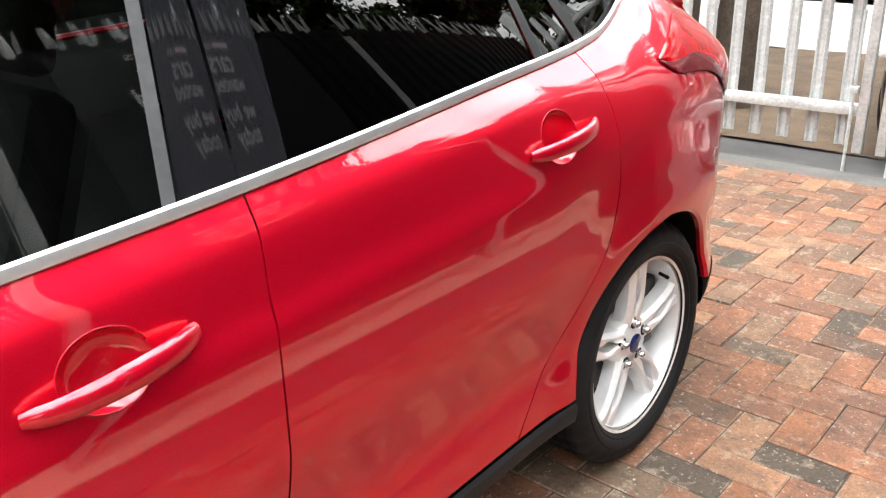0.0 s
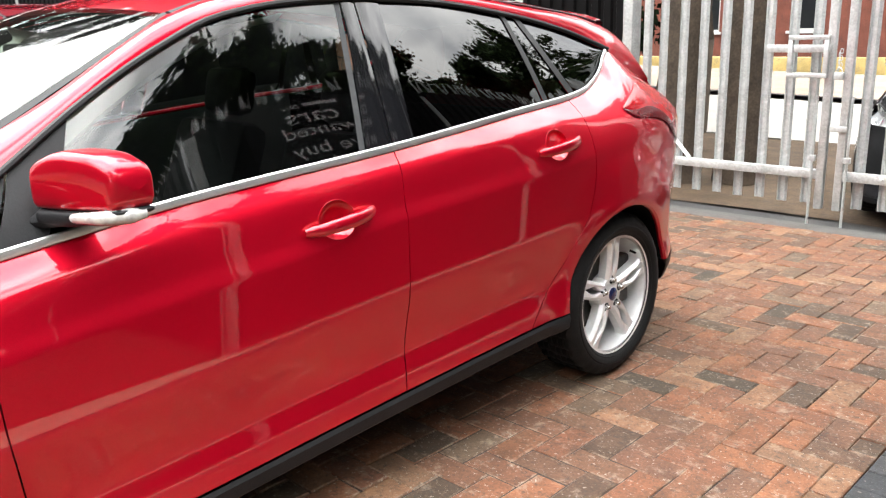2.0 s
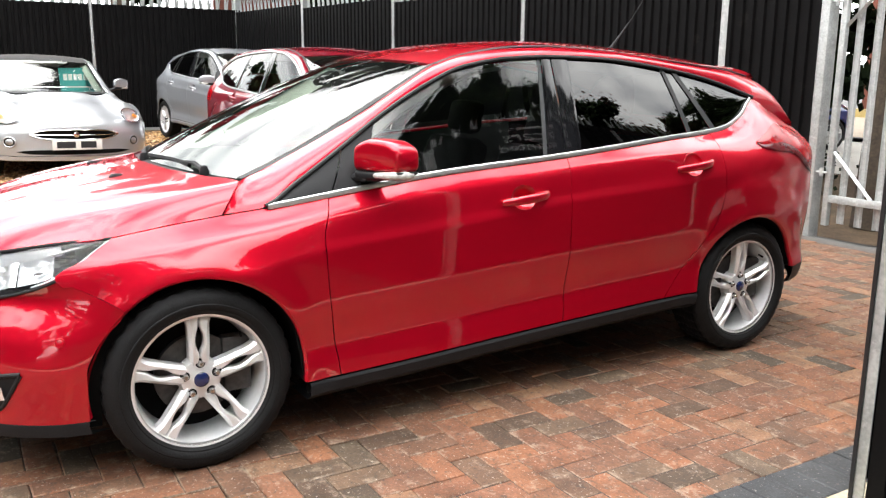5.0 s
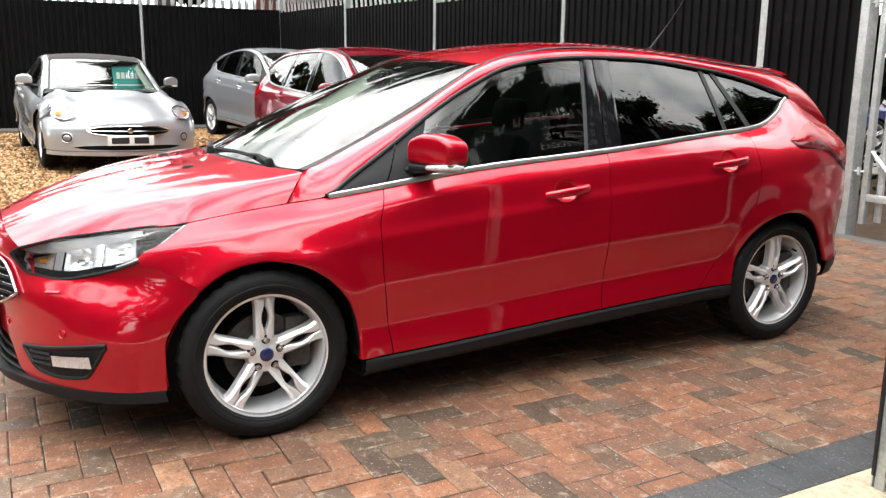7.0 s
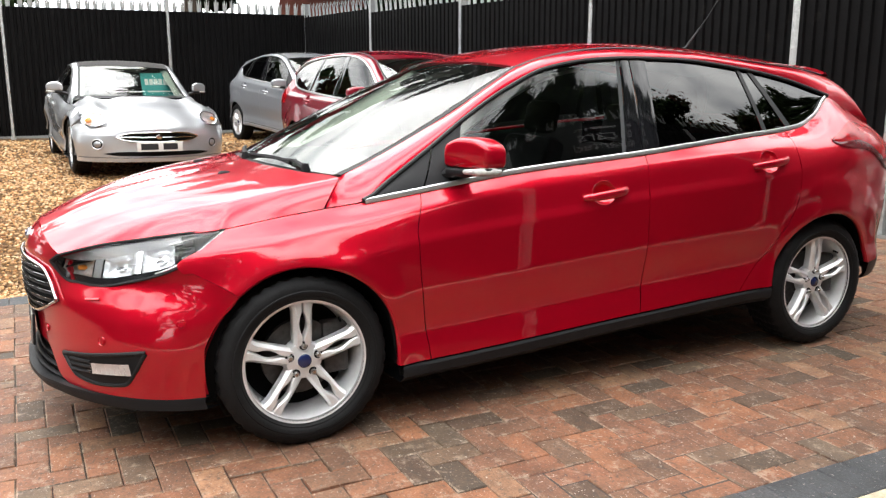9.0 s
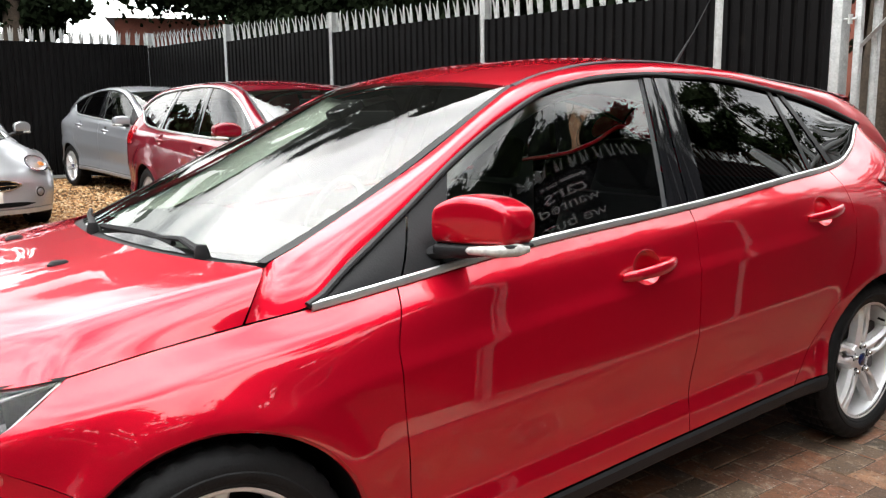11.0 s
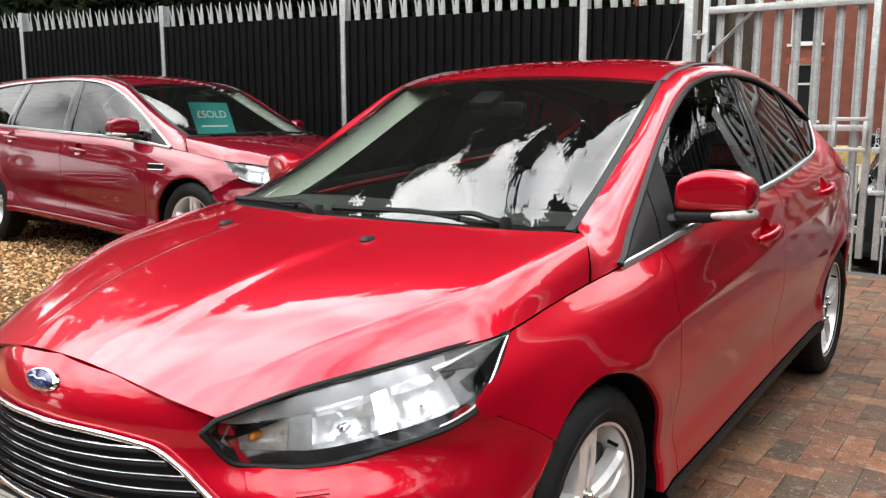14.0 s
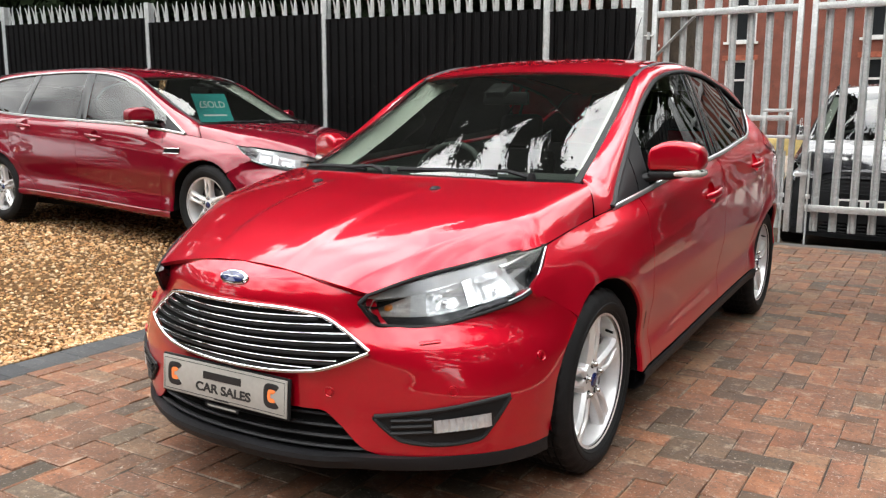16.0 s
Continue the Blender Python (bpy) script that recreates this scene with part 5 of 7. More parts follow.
def lamp_unit(car, S, lower, upper, name="headlight"):
    """A headlamp: black housing, indicator bowl, main and dipped reflectors with bright dividers, a light guide and a clear bulged lens."""
    L, U = curve(lower), curve(upper)

    def at(t, s, depth):
        """A place in the lamp: t from the grille to the wing, s from its lower to its upper edge, depth behind the lens."""
        t, s, depth = np.broadcast_arrays(np.asarray(t, float), np.asarray(s, float), np.asarray(depth, float))
        A, B = L(t), U(t)
        e = 0.01
        n = np.cross(L(t + e) * (1 - s[..., None]) + U(t + e) * s[..., None] - L(t - e) * (1 - s[..., None]) - U(t - e) * s[..., None], B - A)
        n /= np.linalg.norm(n, axis=-1)[..., None] + 1e-9
        n = np.where((n @ np.array([0.5, -0.8, 0.35]) < 0)[..., None], -n, n)
        return A * (1 - s[..., None]) + B * s[..., None] - n * depth[..., None]

    def patch(t0, t1, s0, s1, depth, nu=14, nv=8):
        u, v = np.linspace(0, 1, nu)[:, None], np.linspace(0, 1, nv)[None]
        t = t0 + (t1 - t0) * u + 0 * v
        return grid(at(t, s0(t) + (s1(t) - s0(t)) * v, depth(u, v)))

    def bowl(d0, dd, flute=0.0):
        return lambda u, v: d0 + dd * (1 - (2 * u - 1) ** 4) * (1 - (2 * v - 1) ** 4) + flute * np.cos(u * 6 * np.pi) + 0 * v

    low, brow = const(0.20), fn([(0.0, 0.60), (0.3, 0.66), (0.55, 0.74), (0.75, 0.80), (1, 0.86)])
    rim = fn([(0.0, 0.90), (0.6, 0.94), (1, 0.96)])
    for sd in (1, -1):
        h = new(name)
        h.parent = car
        f = (lambda q: q) if sd > 0 else flipx
        t, s = np.linspace(0, 1, 40)[:, None], np.linspace(0, 1, 12)[None]
        w = np.sin(np.pi * s) * np.sin(np.pi * np.clip(t, 0.02, 0.98)) ** 0.6
        part("housing", f(grid(at(t, s, 0.001 + 0.046 * np.clip(w * 2.4, 0, 1)))), GLOSSBLACK, h)
        part("brow", f(patch(0.03, 0.74, brow, rim, lambda u, v: 0.024 - 0.016 * v + 0 * u, 24, 5)), REFLECTOR, h, "bright silver lamp brow")
        part("indicator_bowl", f(patch(0.06, 0.235, low, brow, bowl(0.016, 0.022))), LENSWHITE, h)
        part("divider", f(patch(0.235, 0.30, low, brow, lambda u, v: 0.014 + 0.006 * np.cos(np.pi * u) + 0 * v, 6, 4)), LAMPGREY, h)
        part("reflector", f(patch(0.30, 0.475, low, brow, bowl(0.016, 0.028, 0.0012))), REFLECTOR, h, sharp=25)
        part("divider", f(patch(0.475, 0.525, low, brow, lambda u, v: 0.012 - 0.004 * np.sin(np.pi * u) + 0 * v, 6, 4)), REFLECTOR, h)
        part("reflector", f(patch(0.525, 0.70, low, brow, bowl(0.016, 0.028, 0.0012))), REFLECTOR, h, sharp=25)
        part("light_guide", f(tube(at(np.linspace(0.68, 0.975, 12), np.linspace(0.80, 0.88, 12), 0.012), [0.009, 0.008, 0.007, 0.006, 0.005, 0.005, 0.004, 0.004, 0.004, 0.003, 0.003, 0.002], 6, flat=0.5)), LENSWHITE, h)
        for a, b, r, m_ in ((0.15, 0.40, 0.010, AMBER), (0.385, 0.42, 0.009, CHROME), (0.61, 0.45, 0.009, CHROME)):
            c = Vector(at(a, b, 0.030))
            d = Vector((0.25, -1, 0.12)).normalized()
            part("bulb", f(moved(lathe([(0, 0.016), (r * 0.8, 0.012), (r, -0.004), (r * 0.8, -0.02)], 14), Matrix.Translation(c) @ d.to_track_quat("X", "Z").to_matrix().to_4x4())), m_, h)
        tt = np.linspace(0, 1, 40)
        ed = np.concatenate([at(tt, 0.0, 0.0), at(tt[::-1], 1.0, 0.0)])
        part("seal", f(tube(np.concatenate([ed, ed[:1]]), 0.0055, 6, cap=False)), PLASTIC, h)
        part("lower_mask", f(patch(0.03, 0.93, const(0.0), low, lambda u, v: 0.002 + 0.012 * v + 0 * u, 30, 4)), GLOSSBLACK, h)
        part("bright_edge", f(tube(at(np.linspace(0.62, 0.99, 16), 0.05, -0.004), 0.0022, 6)), BELT, h)
        Pl = at(t, s, -0.014 * w)
        (v, fc), nn = panel(Pl, (0.5, -0.8, 0.35), 0.0)
        gg, n2 = ((v, fc), nn) if sd > 0 else flipx((v, fc), nn)
        ln = part("lens", gg, LENS, h, normals=n2)
        ln.visible_shadow = False


def surf_fill(S, lo, hi, x0, x1, lift, nu=30, nv=8):
    """A sheet on the nose between two edges lo(x) and hi(x)."""
    x = np.linspace(x0, x1, nu)[:, None] + np.zeros((1, nv))
    v = np.linspace(0, 1, nv)[None]
    z = lo(np.abs(x)) * (1 - v) + hi(np.abs(x)) * v
    return S.front_at(x, z, lift)


# -- the red hatchback --
FOCUS_LINES = dict(
    wb=2.648, arch=0.362, hub=0.318, hub_x=0.737, tyre=0.318, rim=0.228, tyre_w=0.215, spokes=5, half=0.866, flare=0.010, haunch=0.020,
    sill=[(-0.6, 0.24), (0.36, 0.257), (1.52, 0.316), (2.23, 0.345), (3.4, 0.36)],
    crease=[(-0.4, 0.60), (0.02, 0.667), (0.22, 0.711), (0.44, 0.746), (0.83, 0.785), (1.24, 0.82), (1.5, 0.846), (2.04, 0.878), (2.36, 0.906), (3.0, 0.955), (3.4, 0.96)],
    topline=[(-0.6, 0.70, 0.775), (-0.24, 0.735, 0.815), (-0.06, 0.741, 0.841), (0.117, 0.747, 0.861), (0.261, 0.755, 0.876), (0.49, 0.774, 0.907), (0.867, 0.793, 0.957),
             (1.535, 0.799, 1.007), (2.12, 0.773, 1.056), (2.53, 0.724, 1.088), (2.70, 0.680, 1.142), (2.84, 0.625, 1.222), (3.0, 0.615, 1.16), (3.18, 0.60, 1.09), (3.4, 0.55, 1.0)],
    width=[(-0.6, 0.89), (-0.4, 0.935), (-0.22, 0.965), (0.0, 0.985), (0.4, 0.997), (1.2, 1.0), (2.2, 1.0), (2.65, 0.985), (2.9, 0.962), (3.05, 0.93), (3.18, 0.875), (3.4, 0.72)],
    rail=[(0.20, 0.758, 0.868), (0.261, 0.755, 0.878), (0.37, 0.731, 0.937), (0.561, 0.692, 1.051), (0.757, 0.656, 1.175), (0.962, 0.628, 1.284), (1.138, 0.616, 1.355), (1.373, 0.615, 1.392),
          (1.568, 0.615, 1.401), (1.828, 0.610, 1.397), (2.275, 0.598, 1.354), (2.607, 0.60, 1.295), (2.84, 0.622, 1.224)],
    nose=[(0.15, -0.84), (0.25, -0.878), (0.36, -0.862), (0.45, -0.862), (0.55, -0.880), (0.68, -0.874), (0.735, -0.853), (0.778, -0.812)],
    nose_side=[(0.15, 0.79, -0.372), (0.24, 0.806, -0.356), (0.40, 0.828, -0.358), (0.50, 0.836, -0.315), (0.592, 0.840, -0.237), (0.70, 0.79, -0.36), (0.78, 0.76, -0.42)],
    nose_ctl=[(0.15, 0.40, 0.78, -0.62), (0.42, 0.42, 0.80, -0.66), (0.55, 0.40, 0.79, -0.63), (0.65, 0.34, 0.74, -0.56), (0.78, 0.32, 0.66, -0.55)],
    nose_top=[(0, 0.777), (0.22, 0.759), (0.425, 0.716), (0.43, 0.690), (0.436, 0.645), (0.45, 0.622), (0.52, 0.615), (0.60, 0.624), (0.68, 0.643), (0.80, 0.673), (0.91, 0.706), (1.0, 0.594)],
    nose_bottom=[(0, 0.372), (0.25, 0.372), (0.30, 0.335), (0.38, 0.262), (0.45, 0.246), (1.0, 0.240)],
    cowl=[(0, 0.035, 0.985), (0.3, 0.065, 0.982), (0.55, 0.145, 0.975), (0.650, 0.215, 0.968)],
    header=[(0, 0.985, 1.398), (0.3, 1.0, 1.391), (0.549, 1.045, 1.371)],
    screen_mid=[(0, 0.035, 0.985), (0, 0.32, 1.125), (0, 0.66, 1.275), (0, 0.985, 1.398)],
    screen_edge=[(0.650, 0.215, 0.968), (0.620, 0.443, 1.058), (0.589, 0.713, 1.190), (0.566, 0.913, 1.303), (0.549, 1.045, 1.371)],
    roof_mid=[(0, 0.985, 1.398), (0, 1.2, 1.443), (0, 1.5, 1.470), (0, 1.9, 1.482), (0, 2.4, 1.462), (0, 2.75, 1.425), (0, 2.98, 1.39)],
    ditch=[(0.549, 1.045, 1.371), (0.54, 1.183, 1.413), (0.54, 1.425, 1.443), (0.54, 1.681, 1.451), (0.54, 1.954, 1.440), (0.54, 2.441, 1.390), (0.535, 2.74, 1.362), (0.52, 2.90, 1.335)],
    roof_tail=[(0, 2.98, 1.39), (0.3, 2.96, 1.375), (0.52, 2.90, 1.335)], roof_crown=0.012,
    bonnet_edge=[(0.434, -0.768, 0.718), (0.52, -0.63, 0.757), (0.64, -0.43, 0.791), (0.730, -0.240, 0.815), (0.740, -0.06, 0.842), (0.745, 0.112, 0.862)],
    bonnet_mid=[(0, -0.813, 0.779), (0, -0.66, 0.842), (0, -0.40, 0.905), (0, -0.15, 0.957), (0, 0.005, 0.982)],
    bonnet_front=[(0, -0.813, 0.779), (0.2, -0.807, 0.763), (0.34, -0.793, 0.740), (0.434, -0.768, 0.718)],
    bonnet_rear=[(0, 0.005, 0.982), (0.3, 0.035, 0.980), (0.55, 0.115, 0.973), (0.683, 0.190, 0.966), (0.725, 0.15, 0.915), (0.745, 0.112, 0.862)],
    bonnet_crown=0.006, bonnet_knee=0.017, ridge=(0.165, 0.240, 0.009),
    frame_in=[(0.686, 0.196, 0.966), (0.655, 0.225, 0.972), (0.623, 0.443, 1.061), (0.593, 0.713, 1.192), (0.570, 0.913, 1.305), (0.553, 1.045, 1.372), (0.545, 1.183, 1.413), (0.546, 1.425, 1.442),
              (0.546, 1.681, 1.450), (0.546, 1.954, 1.439), (0.546, 2.441, 1.389), (0.54, 2.74, 1.361), (0.525, 2.90, 1.334)],
    frame_out=[(0.748, 0.118, 0.864), (0.755, 0.261, 0.880), (0.731, 0.37, 0.941), (0.692, 0.561, 1.055), (0.656, 0.757, 1.179), (0.628, 0.962, 1.288), (0.616, 1.138, 1.359), (0.615, 1.373, 1.396),
               (0.615, 1.568, 1.405), (0.610, 1.828, 1.401), (0.598, 2.275, 1.358), (0.600, 2.607, 1.299), (0.622, 2.85, 1.228)],
    frame_tip=0.05, belt_from=0.268, belt_to=2.82, strip_r=0.011, strip_mat=BELT,
    fender_front=[(0.60, -0.27), (0.709, -0.420), (0.76, -0.325), (0.815, -0.238), (0.87, -0.15)],
    fender_seam=[(0.594, -0.235), (0.615, -0.261), (0.64, -0.301), (0.672, -0.359), (0.696, -0.398), (0.709, -0.420)],
    quarter_end=3.18, tail_low=0.385, tail_y=3.45,
    panes=[("corner_trim", 0.262, 0.263, 0.49, 0.57, PLASTIC), ("mirror_sail", 0.497, 0.577, 0.60, 0.72, PLASTIC), ("front_window", 0.60, 0.72, 1.42, 1.505, GLASS),
           ("window_channel", 1.42, 1.505, 1.440, 1.525, GREYTRIM), ("pillar_cover", 1.442, 1.527, 1.532, 1.572, GLOSSBLACK), ("pillar_cover", 1.538, 1.578, 1.62, 1.665, GLOSSBLACK),
           ("rear_window", 1.62, 1.665, 2.27, 2.23, PRIVACY), ("window_divider", 2.27, 2.23, 2.30, 2.255, TRIM), ("rear_vent_window", 2.30, 2.255, 2.45, 2.30, PRIVACY), ("window_divider", 2.45, 2.30, 2.49, 2.335, TRIM), ("quarter_window", 2.49, 2.335, 2.835, 2.838, PRIVACY)],
    seat_y=1.25,
    tail=[(0.20, 3.38), (0.34, 3.44), (0.50, 3.455), (0.70, 3.42), (0.88, 3.36), (1.0, 3.27), (1.12, 3.12), (1.2, 3.04)],
)
FOCUS = Shape(**FOCUS_LINES)
FOCUS.fine = 3
focus, focus_doors = build_car(
    "hatchback_car", FOCUS, "glossy red five-door hatchback car parked on brick paving", pose(0, 0, 0), RED,
    ([(0.20, 0.495), (0.266, 0.490), (0.42, 0.470), (0.60, 0.447), (0.75, 0.441), (0.92, 0.49), (1.2, 0.53)],
     [(0.20, 1.50), (0.32, 1.505), (0.44, 1.515), (0.62, 1.522), (0.82, 1.525), (1.0, 1.537), (1.2, 1.56)],
     [(0.20, 2.0), (0.352, 2.095), (0.554, 2.295), (0.712, 2.405), (0.848, 2.437), (1.012, 2.435), (1.092, 2.425), (1.3, 2.45)]),
    [(1.296, 0.853), (2.240, 0.937)], (0.770, 0.645, 1.035))


def focus_front(car):
    S = FOCUS
    lamp_unit(car, S, [(0.418, -0.797, 0.694), (0.452, -0.742, 0.624), (0.55, -0.665, 0.617), (0.66, -0.560, 0.643), (0.768, -0.405, 0.706), (0.732, -0.244, 0.808)],
              [(0.432, -0.772, 0.715), (0.52, -0.632, 0.755), (0.60, -0.50, 0.778), (0.66, -0.395, 0.795), (0.70, -0.31, 0.806), (0.731, -0.240, 0.812)])
    # grille
    gr = new("grille")
    gr.parent = car
    hi = fn([(0, 0.668), (0.15, 0.666), (0.29, 0.650), (0.36, 0.612), (0.440, 0.556)])
    lo = fn([(0, 0.476), (0.15, 0.480), (0.28, 0.492), (0.36, 0.515), (0.440, 0.550)])
    part("grille_backing", grid(surf_fill(S, lo, hi, -0.44, 0.44, 0.003, 61, 10)), DARK, gr)
    x = np.linspace(-0.44, 0.44, 61)
    ring = np.concatenate([S.front_at(x, hi(np.abs(x)), 0.012), S.front_at(x[::-1], lo(np.abs(x[::-1])), 0.012)])
    part("chrome_surround", tube(np.concatenate([ring, ring[:1]]), 0.0060, 10, cap=False), CHROME, gr, "bright chrome grille surround")
    for i in range(7):
        f = (i + 1) / 8
        xs = np.linspace(-0.43, 0.43, 61)
        zz = lo(np.abs(xs)) * (1 - f) + hi(np.abs(xs)) * f
        zc = 0.476 + (0.668 - 0.476) * f
        keep = (hi(np.abs(xs)) > zc + 0.006) & (lo(np.abs(xs)) < zc - 0.006)
        q = S.front_at(xs[keep], zc + 0.004 * (np.abs(xs[keep]) / 0.4) ** 2, 0.012)
        part("grille_bar", tube(q, 0.0028, 8, flat=0.75), CHROME, gr)
        part("grille_fin", tube(q + (0, 0.008, -0.009), 0.0075, 6, flat=1.0), PLASTIC, gr)
    # badge
    bd = new("oval_badge")
    bd.parent = car
    c = S.front_at(0.0, 0.733, 0.005)
    e = lathe([(0.0, 0.006), (0.8, 0.005), (0.95, 0.002), (1.0, -0.004)], 40)
    m = Matrix.Translation(Vector(c)) @ pose(0, 0, 0, 0, -31, -90) @ Matrix.Diagonal((1, 0.056, 0.024, 1))
    part("badge_rim", moved(e, m), CHROME, bd)
    part("badge_face", moved(e, m @ Matrix.Translation((0.003, 0, 0)) @ Matrix.Diagonal((1, 0.88, 0.82, 1))), BADGE, bd, "dark blue oval badge face")
    part("badge_scroll", moved(tube([(0, -0.55, -0.05), (0, -0.3, 0.12), (0, 0.0, -0.08), (0, 0.3, 0.10), (0, 0.55, 0.0)], [0.03, 0.06, 0.045, 0.06, 0.03], 6), m @ Matrix.Translation((0.0095, 0, 0)) @ Matrix.Diagonal((0.01, 1, 1, 1))), WHITEINK, bd)
    # lower intake and lip
    it = new("lower_intake")
    it.parent = car
    h2 = fn([(0, 0.374), (0.28, 0.374), (0.36, 0.33), (0.43, 0.27), (0.47, 0.25)])
    l2 = fn([(0, 0.235), (0.3, 0.235), (0.47, 0.242)])
    part("intake_backing", grid(surf_fill(S, l2, h2, -0.46, 0.46, -0.035, 41, 6)), DARK, it)
    for k in range(4):
        z = 0.262 + 0.030 * k
        xm = 0.43 - 0.028 * k
        part("intake_slat", tube(S.front_at(np.linspace(-xm, xm, 31), z, -0.010 - 0.004 * k), 0.0085, 6, flat=0.7), PLASTIC, it)
    u = np.linspace(0, 1, 60)
    pz = fn([(0, 0.243), (0.25, 0.243), (0.36, 0.250), (0.45, 0.247), (1, 0.238)])(u)
    fwd = fn([(0, 0.020), (0.30, 0.026), (0.40, 0.020), (0.6, 0.006), (1, 0.002)])(u)
    p = S.front(u, pz)
    lip = np.stack([p + np.stack([0 * u, 0.02 + 0 * u, 0.004 + 0 * u], 1), p + np.stack([0.1 * fwd, -fwd, 0 * u], 1), p + np.stack([0.1 * fwd, -fwd - 0.002, -0.014 + 0 * u], 1),
                    p + np.stack([0 * u, -fwd * 0.5 + 0.004, -0.042 + 0 * u], 1), p * (0.93, 1, 1) + np.stack([0 * u, 0.07 + 0 * u, -0.055 + 0 * u], 1)], 1)
    q = lip[::-1].copy()
    q[..., 0] *= -1
    part("chin_spoiler", grid(np.concatenate([q[:-1], lip], 0)), PLASTIC, car, "black plastic chin spoiler")
    # fog lamps, sensors
    for sd in (1, -1):
        fg = new("fog_lamp")
        fg.parent = car
        top = fn([(0.455, 0.366), (0.60, 0.386), (0.765, 0.418)])
        bot = fn([(0.455, 0.362), (0.49, 0.325), (0.53, 0.296), (0.62, 0.283), (0.70, 0.293), (0.735, 0.345), (0.765, 0.414)])
        f = (lambda g: g) if sd > 0 else flipx
        part("recess", f(grid(surf_fill(S, bot, top, 0.456, 0.764, 0.003, 40, 8))), PLASTIC, fg)
        xx = np.linspace(0.456, 0.764, 40)
        ring = np.concatenate([S.front_at(xx, top(xx), 0.003), S.front_at(xx[::-1], bot(xx[::-1]), 0.003)])
        part("recess_edge", f(tube(np.concatenate([ring, ring[:1]]), 0.007, 8, cap=False)), TRIM, fg)
        for k in range(3):
            z = 0.318 + 0.019 * k
            part("recess_slat", f(tube(S.front_at(np.linspace(0.50 + 0.0 * k, 0.60, 10), z + np.linspace(0, 0.006, 10), 0.006), 0.0055, 6)), TRIM, fg)
        t2 = fn([(0.60, 0.361), (0.74, 0.377)])
        b2 = fn([(0.60, 0.322), (0.73, 0.334)])
        fac = surf_fill(S, b2, t2, 0.603, 0.725, 0.0125, 17, 7)
        fac[..., 1] += 0.005 * np.sin(np.linspace(0, np.pi, 7))[None] * np.sin(np.linspace(0, np.pi, 17))[:, None] + 0.003 * np.cos(np.arange(17) * np.pi)[:, None]
        part("reflector", f(grid(fac)), REFLECTOR, fg, sharp=20)
        ln = part("lens", f(grid(surf_fill(S, b2, t2, 0.598, 0.730, 0.016, 14, 5))), LENS, fg)
        ln.visible_shadow = False
        for xs_, zs_ in ((0.807, 0.512), (0.648, 0.443), (0.33, 0.43)):
            c = Vector(S.front_at(xs_, zs_, 0.001))
            c2 = Vector(S.front_at(xs_, zs_, 0.03))
            q = (c2 - c).to_track_quat("X", "Z").to_matrix().to_4x4()
            ps = part("parking_sensor", f(moved(lathe([(0.0, 0.004), (0.009, 0.004), (0.010, 0.001), (0.0125, 0.001), (0.0145, 0.003), (0.0155, 0.0)], 24), Matrix.Translation(c) @ q)), RED, car)
        c = S.front_at(np.linspace(0.555, 0.60, 6), np.linspace(0.575, 0.58, 6), 0.001)
        part("washer_cover", f(tube(c, 0.009, 8, flat=0.5)), RED, car)
    # show plate
    pl = new("show_plate")
    pl.parent = car
    pl.matrix_basis = pose(-0.045, -0.878, 0.398, 90 - 4, 0, 0)
    part("plate_back", moved(box(-0.268, 0.268, -0.062, 0.062, -0.012, -0.003, 0.003), Matrix()), PLASTIC, pl)
    part("plate_face", box(-0.262, 0.262, -0.0565, 0.0565, -0.002, 0.003, 0.0015), PLATEGREY, pl)
    edge = [(-0.254, -0.0485), (0.254, -0.0485), (0.254, 0.0485), (-0.254, 0.0485)]
    part("plate_line", tube([(x, y, 0.0032) for x, y in edge + edge[:1]], 0.0011, 4, cap=False), INK, pl)
    part("word_bar", box(-0.080, 0.080, 0.008, 0.031, 0.003, 0.0042), INK, pl)
    letters("CAR SALES", 0.041, Matrix.Translation((0.004, -0.021, 0.0038)) @ Matrix.Diagonal((1.18, 0.95, 1, 1)), INK, pl, 0.0011)
    part("small_print_bar", box(-0.03, 0.03, -0.053, -0.048, 0.003, 0.004), INK, pl)
    for cx in (-0.205, 0.205):
        a = np.linspace(radians(40), radians(320), 24)
        for r, m_, wd, zz in ((0.028, INK, 0.0095, 0.0035), (0.013, ORANGE, 0.0065, 0.0040)):
            sq = [(cx + r * np.sign(math.cos(k)) * abs(math.cos(k)) ** 0.45 * 0.85, 0.002 + r * np.sign(math.sin(k)) * abs(math.sin(k)) ** 0.45, zz) for k in a]
            part("emblem", tube(sq, wd, 6, flat=0.12), m_, pl)
    part("web_strip", moved(box(-0.07, 0.07, -0.006, 0.006, -0.002, 0.002), pose(0.0, -0.073, 0.0, 0, 0, 0)), PLASTIC, pl)
    part("web_bar", moved(box(-0.06, 0.06, -0.0025, 0.0025, 0.002, 0.003), pose(0.0, -0.073, 0.0, 0, 0, 0)), PLATEGREY, pl)


